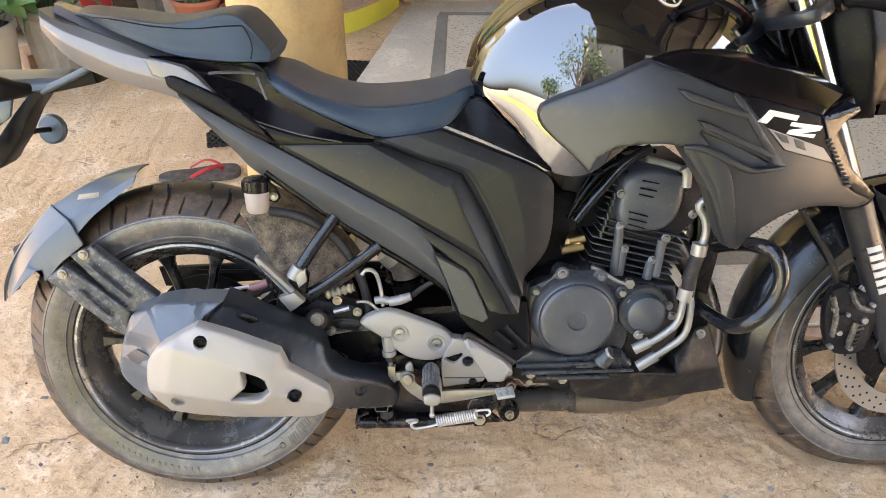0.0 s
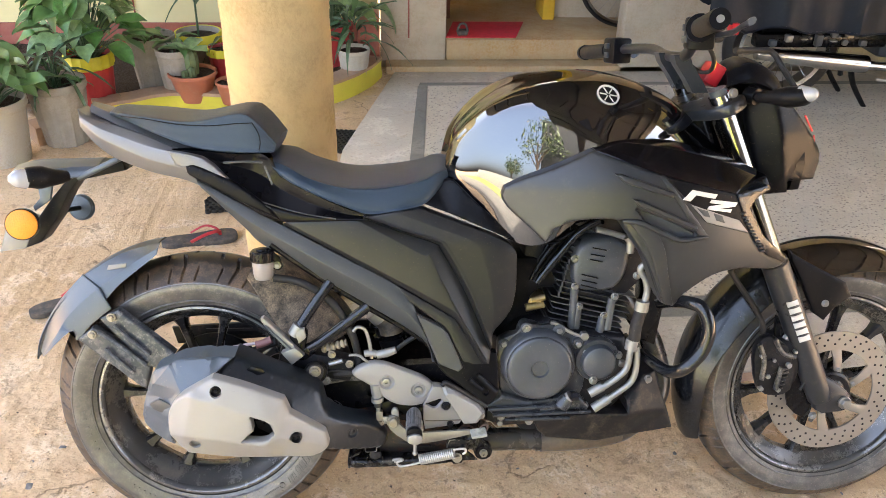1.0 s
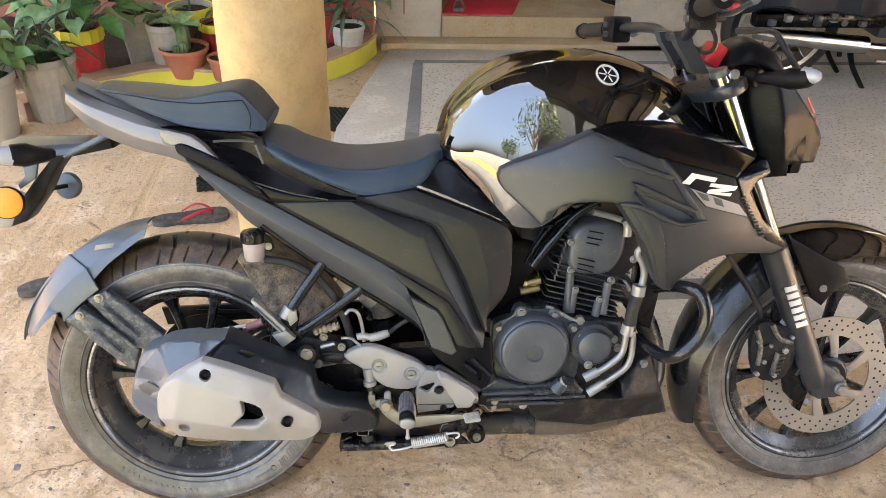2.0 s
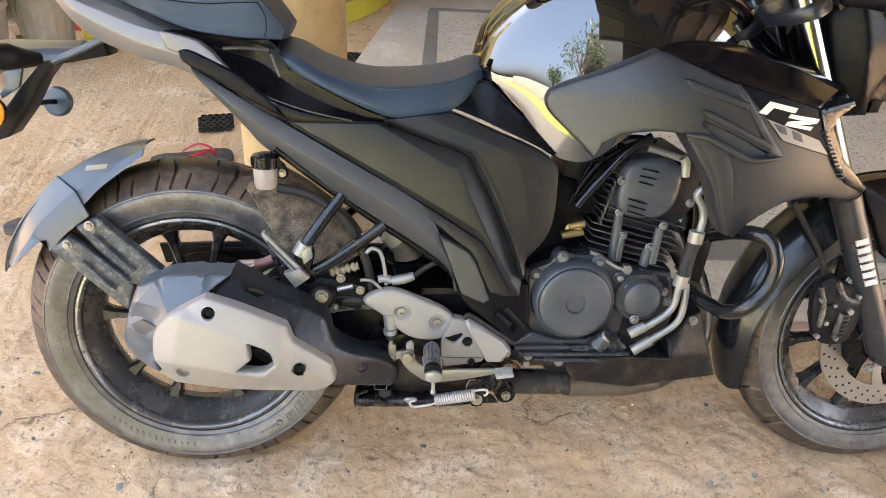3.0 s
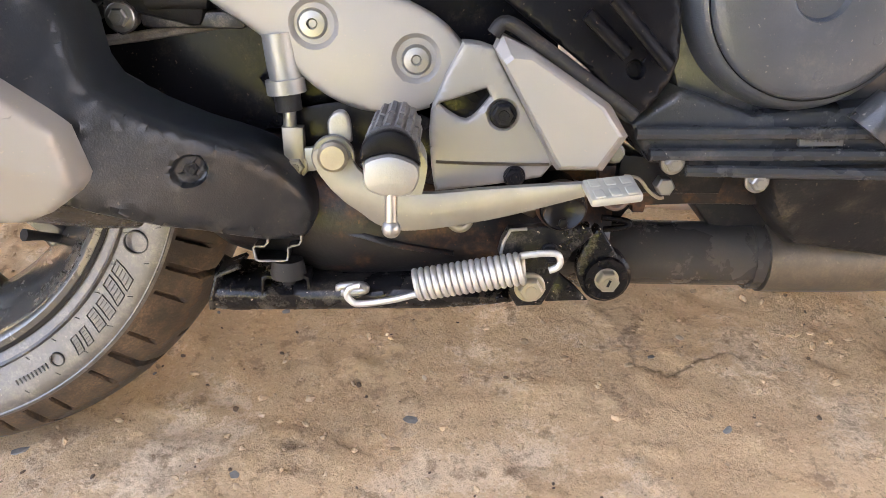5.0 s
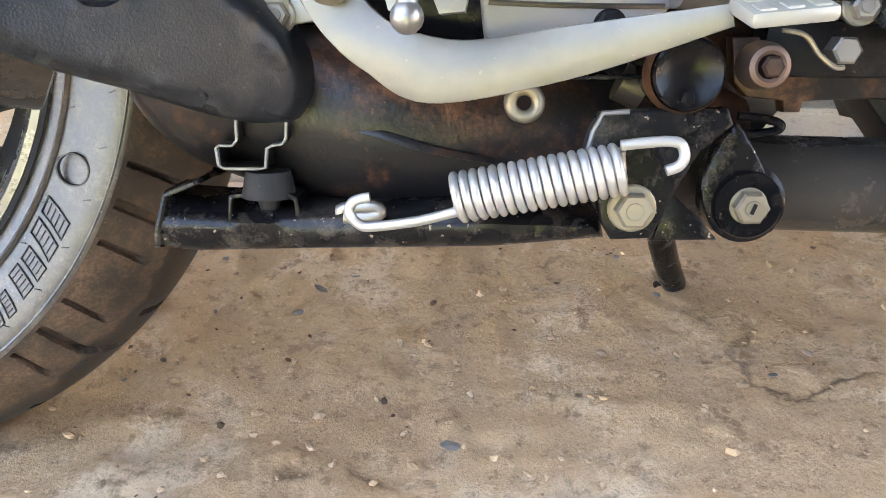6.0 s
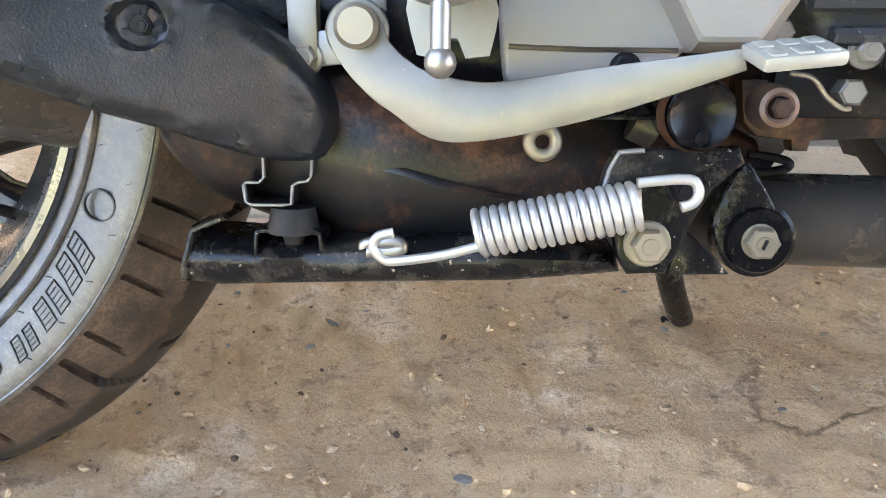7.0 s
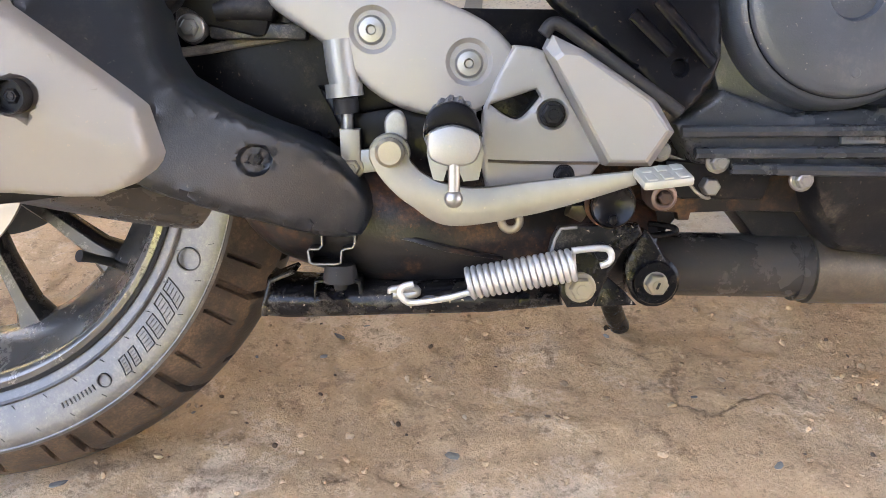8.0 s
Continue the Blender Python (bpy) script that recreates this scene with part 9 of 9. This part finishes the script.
# ---- bicycle by the door ----
cy = root("bicycle", "old bicycle with a red mudguard parked by the door", "bicycle", pose(1.80, 3.34, 0.165 + 0.30, 0, 0, 0))
wheel_b = part("wheel", lathe([(0.287, -0.013), (0.30, 0.0), (0.287, 0.013), (0.276, 0.0)], (0, 0, 0), None, 72), rubber, cy)
part("rim", lathe([(0.264, -0.010), (0.277, -0.012), (0.277, 0.012), (0.264, 0.010)], (0, 0, 0), None, 72), chrome, wheel_b)
for k in range(28):
    aa = 2 * math.pi * k / 28
    part("wire_spoke", tube([(0.02 * math.cos(aa + 0.6), 0.015 * (-1) ** k, 0.02 * math.sin(aa + 0.6)), (0.266 * math.cos(aa), 0, 0.266 * math.sin(aa))], 0.0012, None, 4, 1), bolt_steel, wheel_b)
part("hub", disc((0, -0.03, 0), 0.018, 0.06), bolt_steel, wheel_b)
part("mudguard", tube([(0.33 * math.cos(t), 0, 0.33 * math.sin(t)) for t in np.linspace(radians(60), radians(165), 18)], 0.022, None, 8, 1, flat=0.5), red_plastic, cy)
part("frame_tube", tube([(0, 0, 0), (0.22, 0.02, 0.30), (0.26, 0.02, 0.36)], 0.014), frame_black, cy)
part("frame_tube", tube([(0, 0, 0), (0.40, 0.02, -0.02)], 0.012), frame_black, cy)
part("stand", tube([(-0.02, -0.05, 0.0), (0.0, -0.08, -0.29)], 0.007), frame_black, cy)

# ---- second motorcycle under a cover ----
tarp = mat("tarp", (0.009, 0.012, 0.019), 0.42, 0, 0.2, 5, bump=0.5, grain=500, dust=(0.12, 0.12, 0.12), amount=0.10, spec=0.2, flecks=0.0)
oc = root("covered_motorcycle", "older motorcycle under a dark blue cover, chrome exhaust showing", "motorcycle", pose(0.15, 0, 0))
secs = []
for i in range(60):
    f = i / 59
    x = 1.74 + 2.1 * f
    top = 0.86 + 0.16 * math.sin(math.pi * min(1, f * 1.3)) + (0.14 if f > 0.75 else 0.0) * (f - 0.75) * 4
    bot = 0.465 - 0.06 * f + 0.012 * math.sin(i * 0.9) + 0.02 * noise.noise(Vector((i * 0.3, 0, 0)))
    wid = 0.10 + 0.19 * math.sin(math.pi * (0.08 + 0.9 * f)) ** 0.5
    ring = []
    for k in range(28):
        t = k / 27
        ang = math.pi * t
        y = -math.cos(ang)
        z = math.sin(ang) ** 0.6
        fold = 0.018 * math.sin(i * 0.75 + 3 * noise.noise(Vector((i * 0.15, t * 2, 5)))) * (1 - z) + 0.022 * noise.noise(Vector((i * 0.22, t * 4, 1)))
        ring.append((x, 2.56 + (wid + fold) * y * (1.12 - 0.2 * z), bot + (top - bot) * z + fold * 0.5))
    secs.append(ring)
cover = part("cover", loft(secs, None, False, False), tarp, oc, "creased dark blue waterproof cover")
part("cover_hem", tube([s[0] for s in secs], 0.006, None, 6, 1), tarp, oc)
ow = part("wheel", lathe([(0.235, -0.045), (0.27, -0.05), (0.29, -0.03), (0.297, 0.0), (0.29, 0.03), (0.27, 0.05), (0.235, 0.045)], (2.23, 2.56, 0.30), None, 72), rubber, oc)
part("rim", lathe([(0.215, -0.04), (0.238, -0.045), (0.238, 0.045), (0.215, 0.04)], (2.23, 2.56, 0.30), None, 72), chrome, ow)
for k in range(24):
    aa = 2 * math.pi * k / 24
    part("wire_spoke", tube([(2.23 + 0.05 * math.cos(aa + 0.5), 2.56, 0.30 + 0.05 * math.sin(aa + 0.5)), (2.23 + 0.22 * math.cos(aa), 2.56, 0.30 + 0.22 * math.sin(aa))], 0.002, None, 4, 1), chrome, ow)
part("silencer", tube([(2.00, 2.34, 0.325), (2.30, 2.33, 0.298), (2.55, 2.32, 0.276)], [0.026, 0.040, 0.042], None, 24, 3), chrome, oc, "chrome exhaust silencer")
part("exhaust_pipe", tube([(2.54, 2.32, 0.272), (2.80, 2.32, 0.255), (3.05, 2.34, 0.25), (3.2, 2.40, 0.30), (3.22, 2.5, 0.48)], 0.022, None, 16, 4), chrome, oc)
part("foot_bar", tube([(2.58, 2.25, 0.225), (2.75, 2.24, 0.215), (2.85, 2.22, 0.25), (2.92, 2.22, 0.27)], 0.008), bolt_steel, oc)
eng = part("engine", box((2.66, 2.42, 0.27), (3.05, 2.68, 0.50), None, 0.03), engine_grey, oc, "cast alloy engine block")
part("engine_cover", lathe([(0, 0), (0.05, 0.002), (0.075, 0.012), (0.08, 0.05), (0, 0.05)], (2.78, 2.375, 0.395), None, 40, (0, 1, 0), False), alloy, eng)
part("cover_bulge", lathe([(0, 0), (0.022, 0.004), (0.03, 0.015), (0, 0.016)], (2.79, 2.362, 0.395), None, 28, (0, 1, 0), False), alloy, eng)
part("kick_lever", tube([(2.87, 2.36, 0.42), (2.885, 2.33, 0.38), (2.88, 2.30, 0.34)], 0.009), chrome, eng)
for x, z, r in ((2.57, 0.425, 0.026), (2.40, 0.40, 0.018), (2.33, 0.37, 0.014), (2.46, 0.36, 0.016)):
    part("hub_cap", disc((x, 2.39, z), r, 0.04, None, 24), alloy if r > 0.02 else engine_grey, eng)
part("swing_frame", box((2.02, 2.40, 0.33), (2.68, 2.47, 0.40), None, 0.015), frame_black, oc)
part("under_body", box((2.05, 2.44, 0.36), (2.75, 2.66, 0.50), None, 0.03), panel_black, oc)
for k in range(7):
    xx = 2.08 + 0.075 * k
    part("frame_fitting", box((xx, 2.375, 0.345 + 0.02 * (k % 3)), (xx + 0.035, 2.41, 0.375 + 0.025 * (k % 2)), None, 0.006), (engine_grey, alloy, zinc)[k % 3], oc)
part("centre_stand", tube([(2.52, 2.40, 0.26), (2.58, 2.42, 0.14), (2.685, 2.44, 0.012)], [0.016, 0.013, 0.012], None, 10, 3), frame_black, oc)
part("centre_stand", tube([(2.50, 2.60, 0.26), (2.56, 2.64, 0.14), (2.66, 2.66, 0.02)], [0.016, 0.013, 0.012], None, 10, 3), frame_black, oc)
part("stand_spring", tube([(2.46, 2.39, 0.30), (2.48, 2.39, 0.20)], 0.012, None, 10, 1), frame_black, oc)
part("tail_lamp", box((1.845, 2.30, 0.42), (1.885, 2.37, 0.475), None, 0.01), red_plastic, oc)
fwo = part("wheel", lathe([(0.235, -0.04), (0.27, -0.045), (0.297, 0.0), (0.27, 0.045), (0.235, 0.04)], (3.42, 2.56, 0.30), None, 72), rubber, oc)
part("rim", lathe([(0.215, -0.035), (0.238, -0.04), (0.238, 0.04), (0.215, 0.035)], (3.42, 2.56, 0.30), None, 72), chrome, fwo)

# ---- grit on the concrete ----
tmp = bmesh.new()
bmesh.ops.create_icosphere(tmp, subdivisions=1, radius=1.0)
CRUMB_V, CRUMB_F = np.array([v.co[:] for v in tmp.verts]), np.array([[v.index for v in f.verts] for f in tmp.faces])
tmp.free()


def scatter(name, seed, count, xs, ys, sizes, flat, material, label):
    """Loose crumbs lying on the ground, as one mesh."""
    rnd = random.Random(seed)
    vs, fs = [], []
    for k in range(count):
        x, y = rnd.uniform(*xs), rnd.uniform(*ys)
        r = rnd.choice(sizes) * rnd.uniform(0.7, 1.3)
        m = Euler((rnd.uniform(-0.4, 0.4), rnd.uniform(-0.4, 0.4), rnd.uniform(0, 6.3))).to_matrix()
        shape = CRUMB_V * np.array((r, r * rnd.uniform(0.5, 0.9), r * flat * rnd.uniform(0.7, 1.3))) * np.array([[rnd.uniform(0.7, 1.25)] for _ in CRUMB_V])
        vs.append(shape @ np.array(m).T + np.array((x, y, uneven(x, y))))
        fs.append(CRUMB_F + len(CRUMB_V) * k)
    me = bpy.data.meshes.new(name)
    me.from_pydata(np.concatenate(vs).tolist(), [], np.concatenate(fs).tolist())
    me.materials.append(material)
    tagged(new(name, me), label, name.replace("_", " "), kind="stuff")


scatter("grit", 7, 4200, (-0.9, 1.7), (-0.62, 0.38), (0.0009, 0.0012, 0.0016, 0.0016, 0.002, 0.003, 0.0045), 0.5, mat("grit", (0.50, 0.35, 0.21), 0.85, 0, 0.5, 60, bump=0.3), "loose grit and crumbs on the concrete")
scatter("dark_crumbs", 11, 600, (-0.9, 1.7), (-0.62, 0.38), (0.0010, 0.0014, 0.002, 0.003), 0.4, mat("dark_crumb", (0.10, 0.065, 0.04), 0.85, 0, 0.5, 60, bump=0.3), "dark crumbs of earth on the concrete")
scatter("stone_chips", 9, 90, (-0.6, 1.6), (-0.50, 0.36), (0.004, 0.006, 0.009), 0.16, mat("stone_chip", (0.20, 0.19, 0.175), 0.8, 0, 0.4, 60, bump=0.3), "grey stone chips set in the concrete")
scatter("plaster_flakes", 5, 14, (-0.7, 1.6), (-0.55, 0.36), (0.003, 0.004, 0.006), 0.10, mat("plaster_flake", (0.50, 0.385, 0.26), 0.85, 0, 0.2, 60, bump=0.5), "pale flakes of cement on the concrete")
